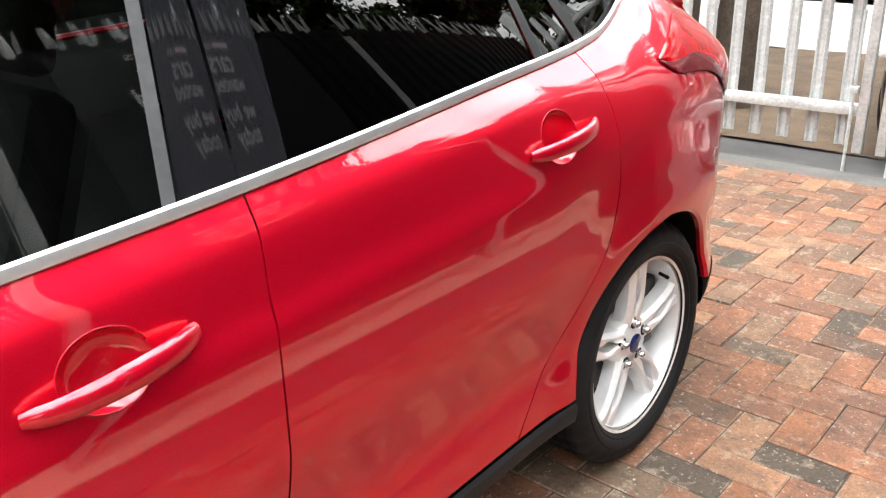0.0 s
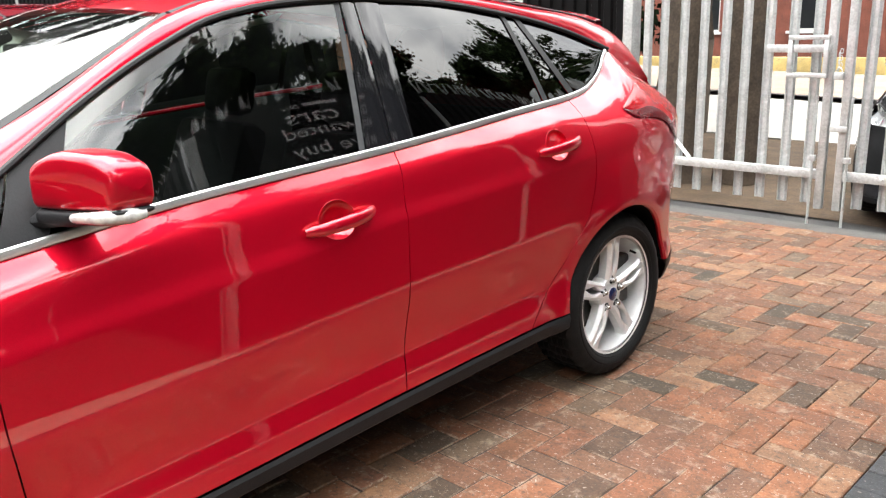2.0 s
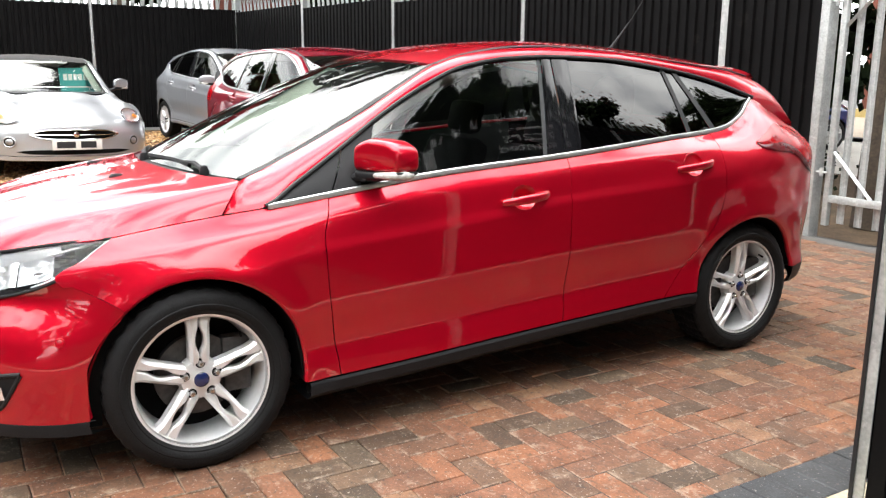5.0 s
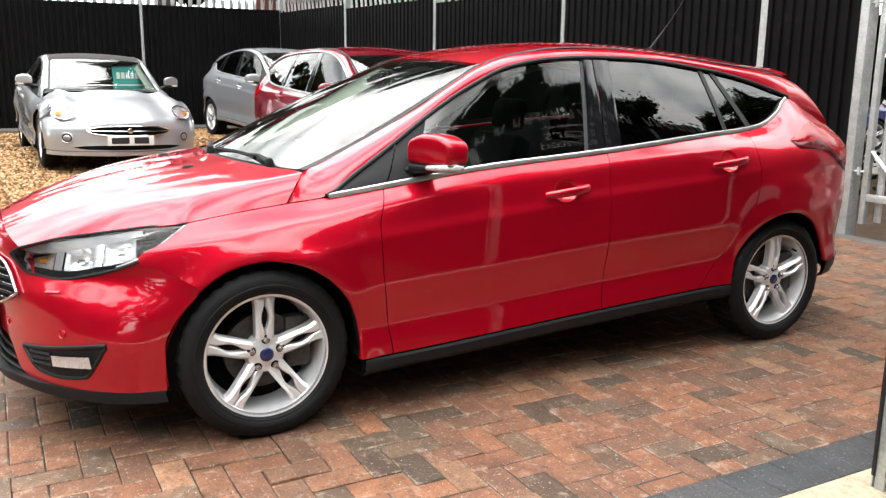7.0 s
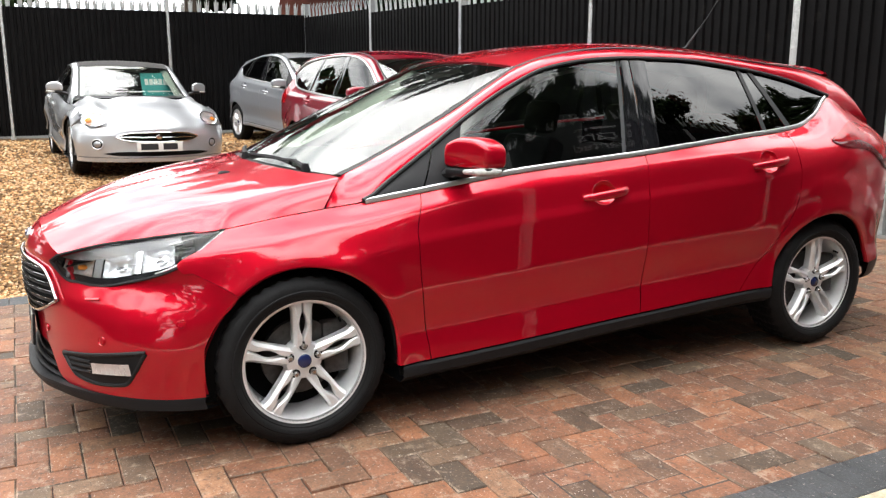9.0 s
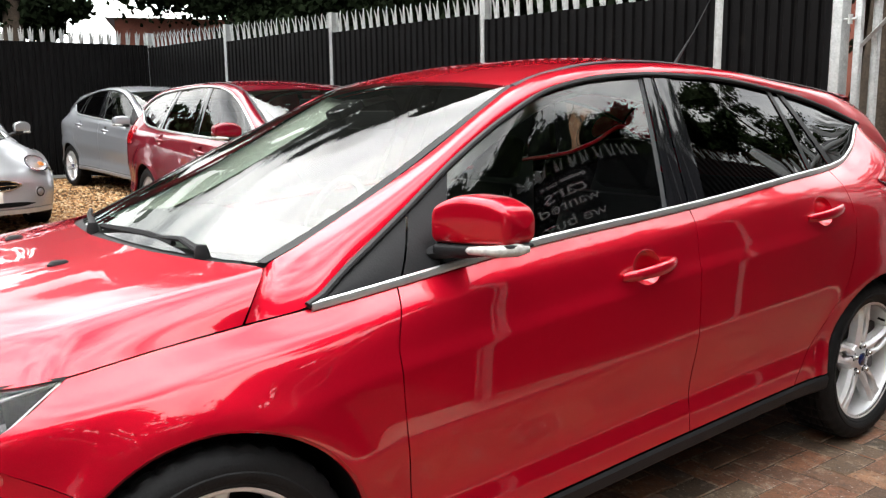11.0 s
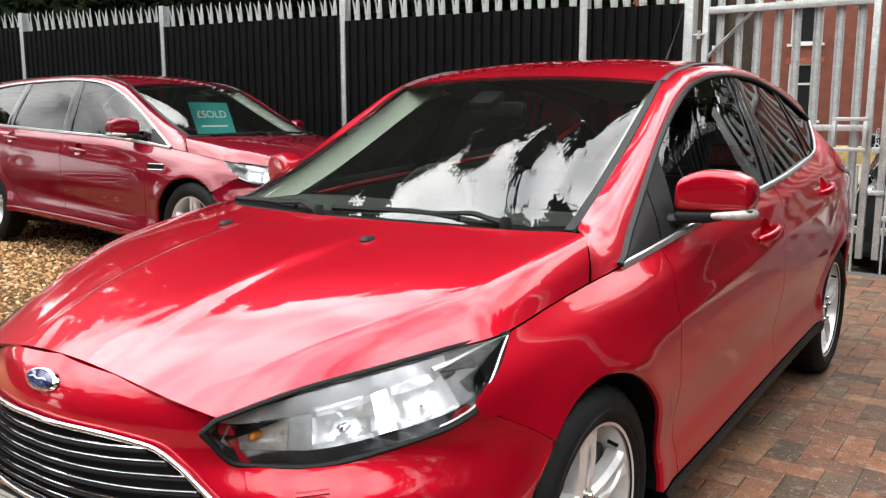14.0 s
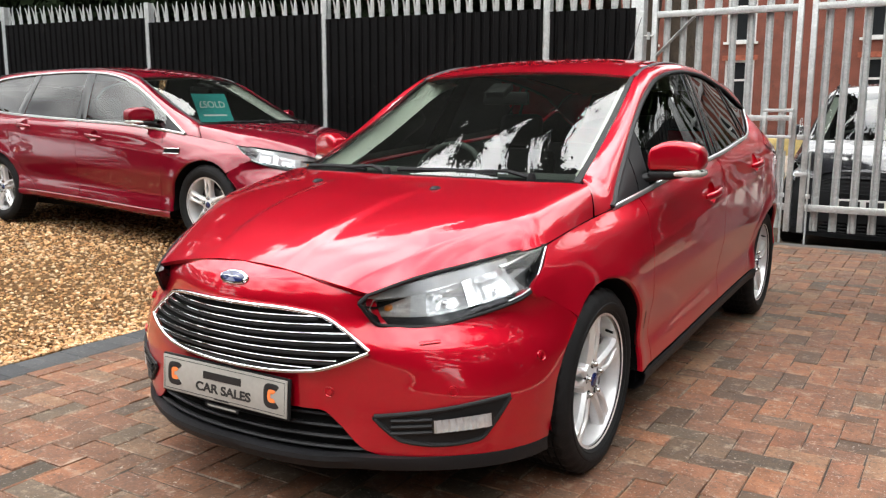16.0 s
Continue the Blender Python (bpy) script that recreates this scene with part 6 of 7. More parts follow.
def wipers(car, S, arms, nozzles):
    for (px, py, pz), tip, mid in arms:
        w = new("wiper")
        w.parent = car
        part("arm", tube([(px, py, pz), ((px * 2 + mid[0]) / 3, (py * 2 + mid[1]) / 3, (pz * 2 + mid[2]) / 3 + 0.018), mid], [0.013, 0.010, 0.006], 8, flat=0.7), PLASTIC, w)
        base = np.array([(px * 0.75 + tip[0] * 0.25, py * 0.75 + tip[1] * 0.25, pz * 0.75 + tip[2] * 0.25), mid, tip])
        part("blade", tube(curve(base)(np.linspace(0, 1, 16)) + (0, 0, 0.004), 0.008, 6, flat=1.2), PLASTIC, w)
        part("pivot_cap", moved(lathe([(0, 0.02), (0.012, 0.018), (0.018, 0.0), (0.018, -0.03)], 16, "z"), Matrix.Translation((px, py, pz))), PLASTIC, w)
    for x, y, z in nozzles:
        part("washer_nozzle", moved(lathe([(0, 0.012), (0.012, 0.010), (0.018, 0.0), (0.018, -0.01)], 14, "z"), Matrix.Translation((x, y, z)) @ Matrix.Diagonal((1.0, 1.5, 0.8, 1))), PLASTIC, car)


focus_front(focus)
wipers(focus, FOCUS, [((0.50, 0.125, 0.985), (-0.03, 0.045, 0.996), (0.22, 0.085, 0.998)), ((-0.07, 0.03, 0.99), (-0.56, 0.15, 0.984), (-0.32, 0.085, 0.993))],
       [(0.255, -0.135, 0.955), (-0.275, -0.135, 0.955)])
part("antenna", tube([(0, 2.43, 1.462), (0, 2.46, 1.48), (0, 2.60, 1.64), (0, 2.72, 1.80)], [0.016, 0.008, 0.0025, 0.0018], 8), PLASTIC, focus, "thin black roof aerial")
for sd_ in (1, -1):
    tl_ = new("tail_light")
    tl_.parent = focus
    yy_ = np.linspace(2.70, 3.175, 26)[:, None]
    lo_ = fn([(2.70, 1.018), (2.75, 0.988), (2.90, 0.972), (2.98, 0.950), (3.05, 0.905), (3.18, 0.84)])(yy_)
    hi_ = fn([(2.70, 1.026), (2.80, 1.068), (2.90, 1.106), (3.0, 1.092), (3.10, 1.066), (3.18, 1.03)])(yy_)
    mid_ = lo_ + (hi_ - lo_) * np.interp(yy_, (2.70, 2.95, 3.18), (0.42, 0.30, 0.12))
    for lens_, a_, b_, m_, puff_ in (("smoked_lens", lo_, mid_, SMOKELENS, 0.001), ("red_lens", mid_, hi_, REDLENS, 0.003)):
        s_ = np.linspace(0, 1, 8)[None]
        zz_ = a_ * (1 - s_) + b_ * s_
        yq_ = yy_ + 0 * zz_
        pp_ = np.stack([FOCUS.X(yq_, zz_) + 0.004 + puff_ * np.sin(np.pi * s_), yq_, zz_], -1)
        part(lens_, grid(pp_) if sd_ > 0 else flipx(grid(pp_)), m_, tl_)

# ---- parked cars ----
def variant(ymap, sx=1.0, sz=1.0, **over):
    """The hatchback's lines stretched along y by (from, to) knots, and scaled across and above 0.3 m."""
    a = np.array(ymap, float)
    Y = lambda y: float(np.interp(y, a[:, 0], a[:, 1])) + (y - min(max(y, a[0, 0]), a[-1, 0]))
    Z = lambda z: 0.3 + (z - 0.3) * sz if z > 0.3 else z
    L = FOCUS_LINES
    o = dict(L)
    for k in ("sill", "crease"):
        o[k] = [(Y(y), Z(z)) for y, z in L[k]]
    for k in ("topline", "rail"):
        o[k] = [(Y(y), x * sx, Z(z)) for y, x, z in L[k]]
    o["width"] = [(Y(y), w) for y, w in L["width"]]
    for k in ("nose", "fender_front", "fender_seam", "tail"):
        o[k] = [(Z(z), Y(y)) for z, y in L[k]]
    o["nose_side"] = [(Z(z), x * sx, Y(y)) for z, x, y in L["nose_side"]]
    o["nose_ctl"] = [(Z(z), p * sx, x * sx, Y(y)) for z, p, x, y in L["nose_ctl"]]
    for k in ("nose_top", "nose_bottom"):
        o[k] = [(u, Z(z)) for u, z in L[k]]
    for k in ("cowl", "header", "screen_mid", "screen_edge", "roof_mid", "ditch", "roof_tail", "bonnet_edge", "bonnet_mid", "bonnet_front", "bonnet_rear", "frame_in", "frame_out"):
        o[k] = [(x * sx, Y(y), Z(z)) for x, y, z in L[k]]
    o["panes"] = [(n, Y(p), Y(q), Y(r), Y(s), m) for n, p, q, r, s, m in L["panes"]]
    for k in ("quarter_end", "belt_from", "belt_to", "tail_y", "seat_y"):
        o[k] = Y(L[k])
    o["wb"], o["half"], o["tail_low"], o["hub_x"] = Y(L["wb"]), L["half"] * sx, Z(L["tail_low"]), L["hub_x"] * sx
    o.update(over)
    return Shape(**o), Y, Z


DOORS = ([(0.20, 0.495), (0.42, 0.470), (0.60, 0.447), (0.75, 0.441), (0.92, 0.49), (1.2, 0.53)],
         [(0.20, 1.50), (0.44, 1.515), (0.82, 1.525), (1.0, 1.537), (1.2, 1.56)],
         [(0.20, 2.0), (0.352, 2.095), (0.554, 2.295), (0.712, 2.405), (0.848, 2.437), (1.092, 2.425), (1.3, 2.45)])
LAMP_LO = [(0.418, -0.797, 0.694), (0.452, -0.742, 0.624), (0.55, -0.665, 0.617), (0.66, -0.560, 0.643), (0.768, -0.405, 0.706), (0.732, -0.244, 0.808)]
LAMP_HI = [(0.432, -0.772, 0.715), (0.52, -0.632, 0.755), (0.60, -0.50, 0.778), (0.66, -0.395, 0.795), (0.70, -0.31, 0.806), (0.731, -0.240, 0.812)]


def plate(car, y, z, material, x=0.0, tilt=86, back=False):
    p = new("number_plate")
    p.parent = car
    p.matrix_basis = pose(x, y, z, tilt, 0, 180 if back else 0)
    part("plate_face", box(-0.26, 0.26, -0.056, 0.056, -0.004, 0.003, 0.002), material, p)
    for a, b in ((-0.215, -0.02), (0.035, 0.20)):
        part("number_bar", box(a, b, -0.036, 0.036, 0.003, 0.0045), INK, p)


def parked(name, label, at, S, Y, Z, colour, sx, face, mirrors, roof_colour=None):
    doors = tuple([(Z(z), Y(y)) for z, y in d] for d in DOORS)
    car, dd = build_car(name, S, label, at, colour, doors, [(Y(1.285), Z(0.853)), (Y(2.225), Z(0.936))], mirrors, roof_colour=roof_colour)
    lo = [(x * sx, Y(y), Z(z)) for x, y, z in LAMP_LO]
    hi = [(x * sx, Y(y), Z(z)) for x, y, z in LAMP_HI]
    if face == "oval":
        t, s = np.linspace(0, 1, 30), np.linspace(0, 1, 8)[None, :, None]
        P = curve(lo)(t)[:, None] * (1 - s) + curve(hi)(t)[:, None] * s
        P = P + normals_of(P, (0.5, -0.8, 0.35)) * 0.008 * np.sin(np.pi * s) ** 0.7 * np.sin(np.pi * t)[:, None, None] ** 0.7
        for sd in (1, -1):
            g = grid(P)
            part("lamp_surround", g if sd > 0 else flipx(g), colour, car)
            h = new("headlight")
            h.parent = car
            c = Vector((0.62 * sx * sd, Y(-0.56), Z(0.705)))
            d = Vector((0.55 * sd, -0.66, 0.60)).normalized()
            m = Matrix.Translation(c) @ d.to_track_quat("X", "Z").to_matrix().to_4x4() @ Matrix.Diagonal((0.6, 1.5, 0.95, 1))
            part("reflector", moved(lathe([(0.10, 0.03), (0.088, 0.012), (0.05, -0.004), (0.0, -0.01)], 28), m), REFLECTOR, h)
            part("bezel", moved(lathe([(0.104, 0.0), (0.108, 0.028), (0.098, 0.034)], 28), m), CHROME, h)
            part("indicator", moved(lathe([(0.030, 0.03), (0.02, 0.042), (0.0, 0.046)], 20), m @ Matrix.Translation((0, 0.045 * sd, -0.01))), AMBER, h)
            ln = part("lens", moved(lathe([(0.102, 0.03), (0.085, 0.050), (0.05, 0.064), (0.0, 0.07)], 28), m), LENS, h)
            ln.visible_shadow = False
    else:
        lamp_unit(car, S, lo, hi)
    return car, dd


def face_parts(car, S, Z, lo, hi, xm, bars, bar_mat, low=None):
    gr = new("grille")
    gr.parent = car
    part("grille_backing", grid(surf_fill(S, lo, hi, -xm, xm, 0.004, 41, 8)), DARK, gr)
    x = np.linspace(-xm, xm, 41)
    ring = np.concatenate([S.front_at(x, hi(np.abs(x)), 0.010), S.front_at(x[::-1], lo(np.abs(x[::-1])), 0.010)])
    part("grille_surround", tube(np.concatenate([ring, ring[:1]]), 0.008, 8, cap=False), bar_mat, gr)
    for i in range(bars):
        f = (i + 1) / (bars + 1)
        xs = np.linspace(-xm * 0.97, xm * 0.97, 31)
        part("grille_bar", tube(S.front_at(xs, lo(np.abs(xs)) * (1 - f) + hi(np.abs(xs)) * f, 0.010), 0.006, 6), bar_mat, gr)
    it = new("lower_intake")
    it.parent = car
    part("intake_backing", grid(surf_fill(S, const(0.235), const(0.375), -0.46, 0.46, -0.03, 31, 4)), DARK, it)
    for k in range(3):
        part("intake_slat", tube(S.front_at(np.linspace(-0.42, 0.42, 21), 0.26 + 0.035 * k, -0.012), 0.008, 6), PLASTIC, it)
    u = np.linspace(0, 1, 40)
    p = S.front(u, 0.24)
    lip = np.stack([p + (0, 0.02, 0.006), p + (0, -0.008, 0), p + (0, 0, -0.045), p * (0.93, 1, 1) + (0, 0.08, -0.05)], 1)
    q = lip[::-1].copy()
    q[..., 0] *= -1
    part("chin_spoiler", grid(np.concatenate([q[:-1], lip], 0)), S.chin, car)


# dark red estate
EST, EY, EZ = variant([(-0.9, -0.96), (0, 0), (1.0, 1.06), (1.55, 1.62), (2.3, 2.47), (2.648, 2.85), (2.84, 3.42), (3.45, 3.88)], 1.055, 1.0,
    arch=0.368, hub=0.328, tyre=0.328, rim=0.222, spokes=5, flare=0.012,
    topline=[(-0.65, 0.74, 0.775), (-0.26, 0.775, 0.815), (0.12, 0.79, 0.865), (0.28, 0.80, 0.885), (0.52, 0.815, 0.915), (0.93, 0.835, 0.955), (1.62, 0.842, 0.985), (2.3, 0.83, 1.015), (2.9, 0.795, 1.050), (3.2, 0.76, 1.095), (3.42, 0.70, 1.215), (3.55, 0.66, 1.20), (3.9, 0.55, 1.10)],
    rail=[(0.22, 0.80, 0.872), (0.28, 0.797, 0.886), (0.40, 0.772, 0.945), (0.60, 0.735, 1.06), (0.82, 0.70, 1.185), (1.04, 0.668, 1.29), (1.25, 0.652, 1.362), (1.5, 0.648, 1.402), (1.9, 0.645, 1.418), (2.5, 0.638, 1.405), (2.95, 0.64, 1.378), (3.25, 0.66, 1.32), (3.42, 0.70, 1.217)],
    roof_mid=[(0, 1.045, 1.398), (0, 1.3, 1.452), (0, 1.7, 1.485), (0, 2.2, 1.492), (0, 2.8, 1.475), (0, 3.3, 1.44), (0, 3.62, 1.40)],
    ditch=[(0.579, 1.11, 1.371), (0.57, 1.3, 1.42), (0.57, 1.6, 1.452), (0.57, 2.1, 1.460), (0.565, 2.7, 1.447), (0.56, 3.2, 1.415), (0.54, 3.5, 1.365)],
    roof_tail=[(0, 3.62, 1.40), (0.3, 3.60, 1.39), (0.54, 3.5, 1.365)],
    header=[(0, 1.045, 1.398), (0.32, 1.06, 1.391), (0.579, 1.11, 1.371)],
    screen_edge=[(0.686, 0.228, 0.968), (0.654, 0.47, 1.058), (0.621, 0.757, 1.190), (0.597, 0.97, 1.303), (0.579, 1.11, 1.371)],
    screen_mid=[(0, 0.037, 0.985), (0, 0.34, 1.125), (0, 0.70, 1.275), (0, 1.045, 1.398)],
    frame_in=[(0.724, 0.208, 0.966), (0.691, 0.238, 0.972), (0.657, 0.47, 1.061), (0.625, 0.757, 1.192), (0.601, 0.97, 1.305), (0.583, 1.11, 1.372), (0.575, 1.3, 1.42), (0.576, 1.6, 1.451), (0.576, 2.1, 1.459), (0.571, 2.7, 1.446), (0.566, 3.2, 1.414), (0.545, 3.5, 1.364)],
    frame_out=[(0.79, 0.125, 0.868), (0.797, 0.28, 0.890), (0.772, 0.40, 0.949), (0.735, 0.60, 1.064), (0.70, 0.82, 1.189), (0.668, 1.04, 1.294), (0.652, 1.25, 1.366), (0.648, 1.5, 1.406), (0.645, 1.9, 1.422), (0.638, 2.5, 1.409), (0.64, 2.95, 1.382), (0.66, 3.25, 1.324), (0.70, 3.45, 1.222)],
    panes=[("corner_trim", 0.285, 0.286, 0.50, 0.58, PLASTIC), ("front_window", 0.505, 0.585, 1.52, 1.60, GLASS), ("pillar_cover", 1.52, 1.60, 1.66, 1.72, GLOSSBLACK), ("rear_window", 1.66, 1.72, 2.48, 2.42, GLASS), ("pillar_cover", 2.48, 2.42, 2.60, 2.52, GLOSSBLACK), ("load_bay_window", 2.60, 2.52, 3.40, 3.41, GLASS)],
    belt_from=0.30, belt_to=3.40, tail_y=3.88, quarter_end=3.45, tail=[(0.20, 3.80), (0.36, 3.87), (0.60, 3.89), (0.85, 3.84), (1.0, 3.78), (1.12, 3.70), (1.25, 3.64)])
EST.chin = PLASTIC
EST.sill_mat, EST.surround_mat = RED2, BELT
estate, est_doors = parked("estate_car", "dark red estate car with bright window trim parked on gravel", pose(-3.35, 2.99, 0.105, 0, 0.9, 90), EST, EY, EZ, RED2, 1.055, "lamp", (0.815, 0.69, 1.035))
face_parts(estate, EST, EZ, fn([(0, 0.47), (0.45, 0.50)]), fn([(0, 0.66), (0.3, 0.65), (0.45, 0.60)]), 0.45, 4, CHROME)
wipers(estate, EST, [((0.5, 0.13, 0.985), (-0.03, 0.045, 0.996), (0.22, 0.085, 0.998)), ((-0.07, 0.03, 0.99), (-0.56, 0.15, 0.984), (-0.32, 0.085, 0.993))], [])
for sd_ in (1, -1):
    yv_ = np.linspace(0.27, 0.44, 8)[:, None]
    zv_ = np.array([0.735, 0.775])[None] + 0 * yv_
    p_ = np.stack([EST.X(yv_ + 0 * zv_, zv_) + 0.004, yv_ + 0 * zv_, zv_], -1)
    part("wing_vent", grid(p_) if sd_ > 0 else flipx(grid(p_)), DARK, estate)
    for k_ in (0, 1):
        q_ = tube(p_[:, k_], 0.003, 6)
        part("vent_trim", q_ if sd_ > 0 else flipx(q_), CHROME, estate)
    yv_ = np.linspace(EY(2.7), 3.46, 12)[:, None]
    zv_ = np.linspace(0.88, 1.06, 6)[None] + 0 * yv_
    p_ = np.stack([EST.X(yv_ + 0 * zv_, zv_) + 0.004, yv_ + 0 * zv_, zv_], -1)[6:]
    part("tail_light", grid(p_) if sd_ > 0 else flipx(grid(p_)), REDLENS, estate)


def price_card(label, m, words, bar=True):
    c = thing("price_card", label, "sign", m)
    part("card", box(-0.19, 0.19, -0.15, 0.15, -0.001, 0.001), TEAL, c)
    if words:
        letters(words, 0.098, Matrix.Translation((0, 0.03, 0.003)), WHITEINK, c)
    if not words:
        for k in range(6):
            part("price_bar", box(-0.15 + 0.05 * k, -0.112 + 0.05 * k, 0.0, 0.075, 0.001, 0.002), WHITEINK, c)
    part("small_print_bar", box(-0.13, 0.13, -0.088, -0.072, 0.001, 0.002), WHITEINK, c)


# Behind the estate's windscreen, on the dashboard.
price_card("teal card reading SOLD behind the estate's windscreen", pose(-4.34, 3.17, 1.22, 62, 0, 90 - 8), "\u00a3SOLD")

# silver hatchback further back
AUD, AY, AZ = variant([(-0.9, -0.87), (0, 0), (2.648, 2.58), (3.45, 3.36)], 0.97, 1.03, spokes=7, rim=0.222)
AUD.chin = PLASTIC
AUD.sill_mat = SILVER3
audi, _ = parked("silver_hatchback_car", "silver five-door hatchback car parked on gravel by the fence", pose(-9.08, 3.80, 0.19, 0, 0.9, 98), AUD, AY, AZ, SILVER3, 0.97, "lamp", (0.75, 0.63, 1.0))
face_parts(audi, AUD, AZ, fn([(0, 0.40), (0.3, 0.42)]), fn([(0, 0.66), (0.3, 0.64)]), 0.30, 6, CHROME)

# silver soft-top coupe
COU, CY, CZ = variant([(-0.9, -0.95), (0, 0), (0.2, 0.70), (1.05, 1.36), (1.6, 1.75), (2.3, 2.25), (2.648, 2.75), (3.45, 3.80)], 1.06, 0.925, spokes=9, arch=0.375, hub=0.335, tyre=0.335, rim=0.245, flare=0.02,
    ridge=(0.34, 0.24, 0.010), bonnet_crown=0.03, bonnet_knee=0.01, strip_mat=TRIM, strip_r=0.009)
COU.chin = SILVER
COU.sill_mat = SILVER
coupe, _ = parked("soft_top_coupe_car", "silver two-door convertible with a dark fabric roof parked on gravel", pose(-7.68, 0.57, 0.14, 0, 0.9, 92.5), COU, CY, CZ, SILVER, 1.06, "oval", (0.83, 0.98, 1.03), SOFTTOP)
face_parts(coupe, COU, CZ, fn([(0, 0.425), (0.28, 0.436), (0.40, 0.458), (0.46, 0.485)]), fn([(0, 0.540), (0.28, 0.532), (0.40, 0.512), (0.46, 0.489)]), 0.46, 1, CHROME)
plate(coupe, -0.965, 0.375, PLATE)
part("grille_badge", moved(lathe([(0, 0.012), (0.028, 0.008), (0.034, 0.0)], 20), Matrix.Translation((0, -0.945, 0.485)) @ pose(0, 0, 0, 0, 0, -90)), CHROME, coupe)


def smooth_nose(car, S, colour, top_knots, side_knots, belly=0.03):
    """One unbroken skin from the chin over the nose to the screen, in place of a bonnet, bumper and lamp surrounds."""
    for ob in [o for o in car.children_recursive if o.parent.name.startswith("lower_intake")] + [o for o in car.children if o.name.split(".")[0] in ("bonnet", "front_bumper", "lamp_surround", "engine_bay_shade", "bumper_core", "lower_intake")]:
        bpy.data.objects.remove(ob)
    z1 = 0.50
    u = np.linspace(0, 1, 40)
    rows = [S.front(u, z + 0 * u) for z in np.linspace(0.25, z1, 10)]
    mid = curve([S.front(0.0, z1 - 0.04), S.front(0.0, z1)] + [np.array(p) for p in top_knots])
    edge = curve([S.front(1.0, z1 - 0.04), S.front(1.0, z1)] + [np.array(p) for p in side_knots])
    base = S.front(u, z1 + 0 * u)
    for w in np.linspace(0, 1, 46)[2:]:
        M, E = mid(w), edge(w)
        k = min(1.0, w / 0.30)
        k = k * k * (3 - 2 * k)
        x = base[:, 0] / base[-1, 0] * E[0]
        # the front's rounded plan gives way to a long, gently arched bonnet with raised wings
        f0 = (base[:, 1] - base[0, 1]) / (base[-1, 1] - base[0, 1])
        q = np.abs(x) / E[0]
        f1 = q**2.2
        y = M[1] + (E[1] - M[1]) * (f0 * (1 - k) + f1 * k)
        g0, g1 = f0, q**3.2
        z = M[2] + (E[2] - M[2]) * (g0 * (1 - k) + g1 * k) + belly * k * np.exp(-(((q - 0.80) / 0.13) ** 2)) - 0.5 * belly * k * np.exp(-(((q - 0.52) / 0.14) ** 2))
        rows.append(np.stack([x, y, z], -1))
    P = np.swapaxes(np.array(rows), 0, 1)
    Q = P[::-1].copy()
    Q[..., 0] *= -1
    geo, nn = panel(np.concatenate([Q[:-1], P], 0), (0, -0.5, 0.8), 0.012)
    part("nose_skin", geo, colour, car, normals=nn)
    lo, hi = fn([(0, 0.262), (0.45, 0.268), (0.60, 0.290)]), fn([(0, 0.318), (0.45, 0.312), (0.60, 0.294)])
    part("lower_intake", grid(surf_fill(S, lo, hi, -0.60, 0.60, 0.004, 41, 6)), DARK, car)


smooth_nose(coupe, COU, SILVER, [(0, CY(-0.875), 0.565), (0, CY(-0.82), 0.645), (0, CY(-0.70), 0.715), (0, CY(-0.45), 0.800), (0, CY(-0.15), 0.870), (0, CY(0.005), CZ(0.982))],
            [(0.885, CY(-0.26), 0.57), (0.882, CY(-0.22), 0.635), (0.868, CY(-0.20), 0.700), (0.838, CY(-0.17), 0.755), (0.80, CY(-0.06), 0.800), (0.79, CY(0.112), CZ(0.862))], 0.045)
price_card("teal price card behind the coupe's windscreen", pose(-8.98, 0.98, 1.20, 62, 0, 90) @ Matrix.Diagonal((1.25, 1.25, 1, 1)), "")
for sd_ in (1, -1):
    fl_ = new("fog_lamp")
    fl_.parent = coupe
    c_ = Matrix.Translation(Vector(COU.front_at(0.66 * sd_, 0.40, 0.002))) @ pose(0, 0, 0, 0, 0, -90 + 42 * sd_) @ Matrix.Diagonal((1, 1.35, 1, 1))
    part("recess", moved(lathe([(0, 0.002), (0.052, 0.002), (0.056, -0.004)], 24), c_), PLASTIC, fl_)
    part("lens", moved(lathe([(0, 0.012), (0.030, 0.008), (0.036, 0.002)], 20), c_), SATIN, fl_)
    part("bezel", moved(lathe([(0.050, 0.002), (0.056, 0.006), (0.062, 0.0)], 24), c_), SILVER, fl_)

# off-roader waiting outside the gates, and a blue car across the road
SUV, UY, UZ = variant([(-0.9, -0.82), (0, 0), (2.648, 2.66), (3.45, 3.5)], 1.06, 1.30, spokes=5, arch=0.39, hub=0.355, tyre=0.355, rim=0.222, strip_mat=TRIM)
SUV.chin = PLASTIC
suv, _ = parked("off_road_car", "black off-road car outside the gates", pose(0.98, 7.75, -0.30), SUV, UY, UZ, NIGHT, 1.06, "lamp", (0.82, 0.65, 1.27))
face_parts(suv, SUV, UZ, fn([(0, 0.66), (0.45, 0.67)]), fn([(0, 0.82), (0.3, 0.81), (0.45, 0.76)]), 0.45, 3, PLASTIC)
plate(suv, -0.875, 0.56, PLATE)
part("bumper_guard", grid(surf_fill(SUV, const(0.36), const(0.80), -0.70, 0.70, 0.010, 41, 9)), PLASTIC, suv)
part("bonnet_lettering_bar", box(-0.30, 0.30, -0.805, -0.80, 0.865, 0.895), INK, suv)
for sd_ in (1, -1):
    part("roof_bar", tube([(0.56 * sd_, 1.2, 1.79), (0.56 * sd_, 1.9, 1.86), (0.55 * sd_, 2.7, 1.79)], 0.018, 8), PLASTIC, suv)
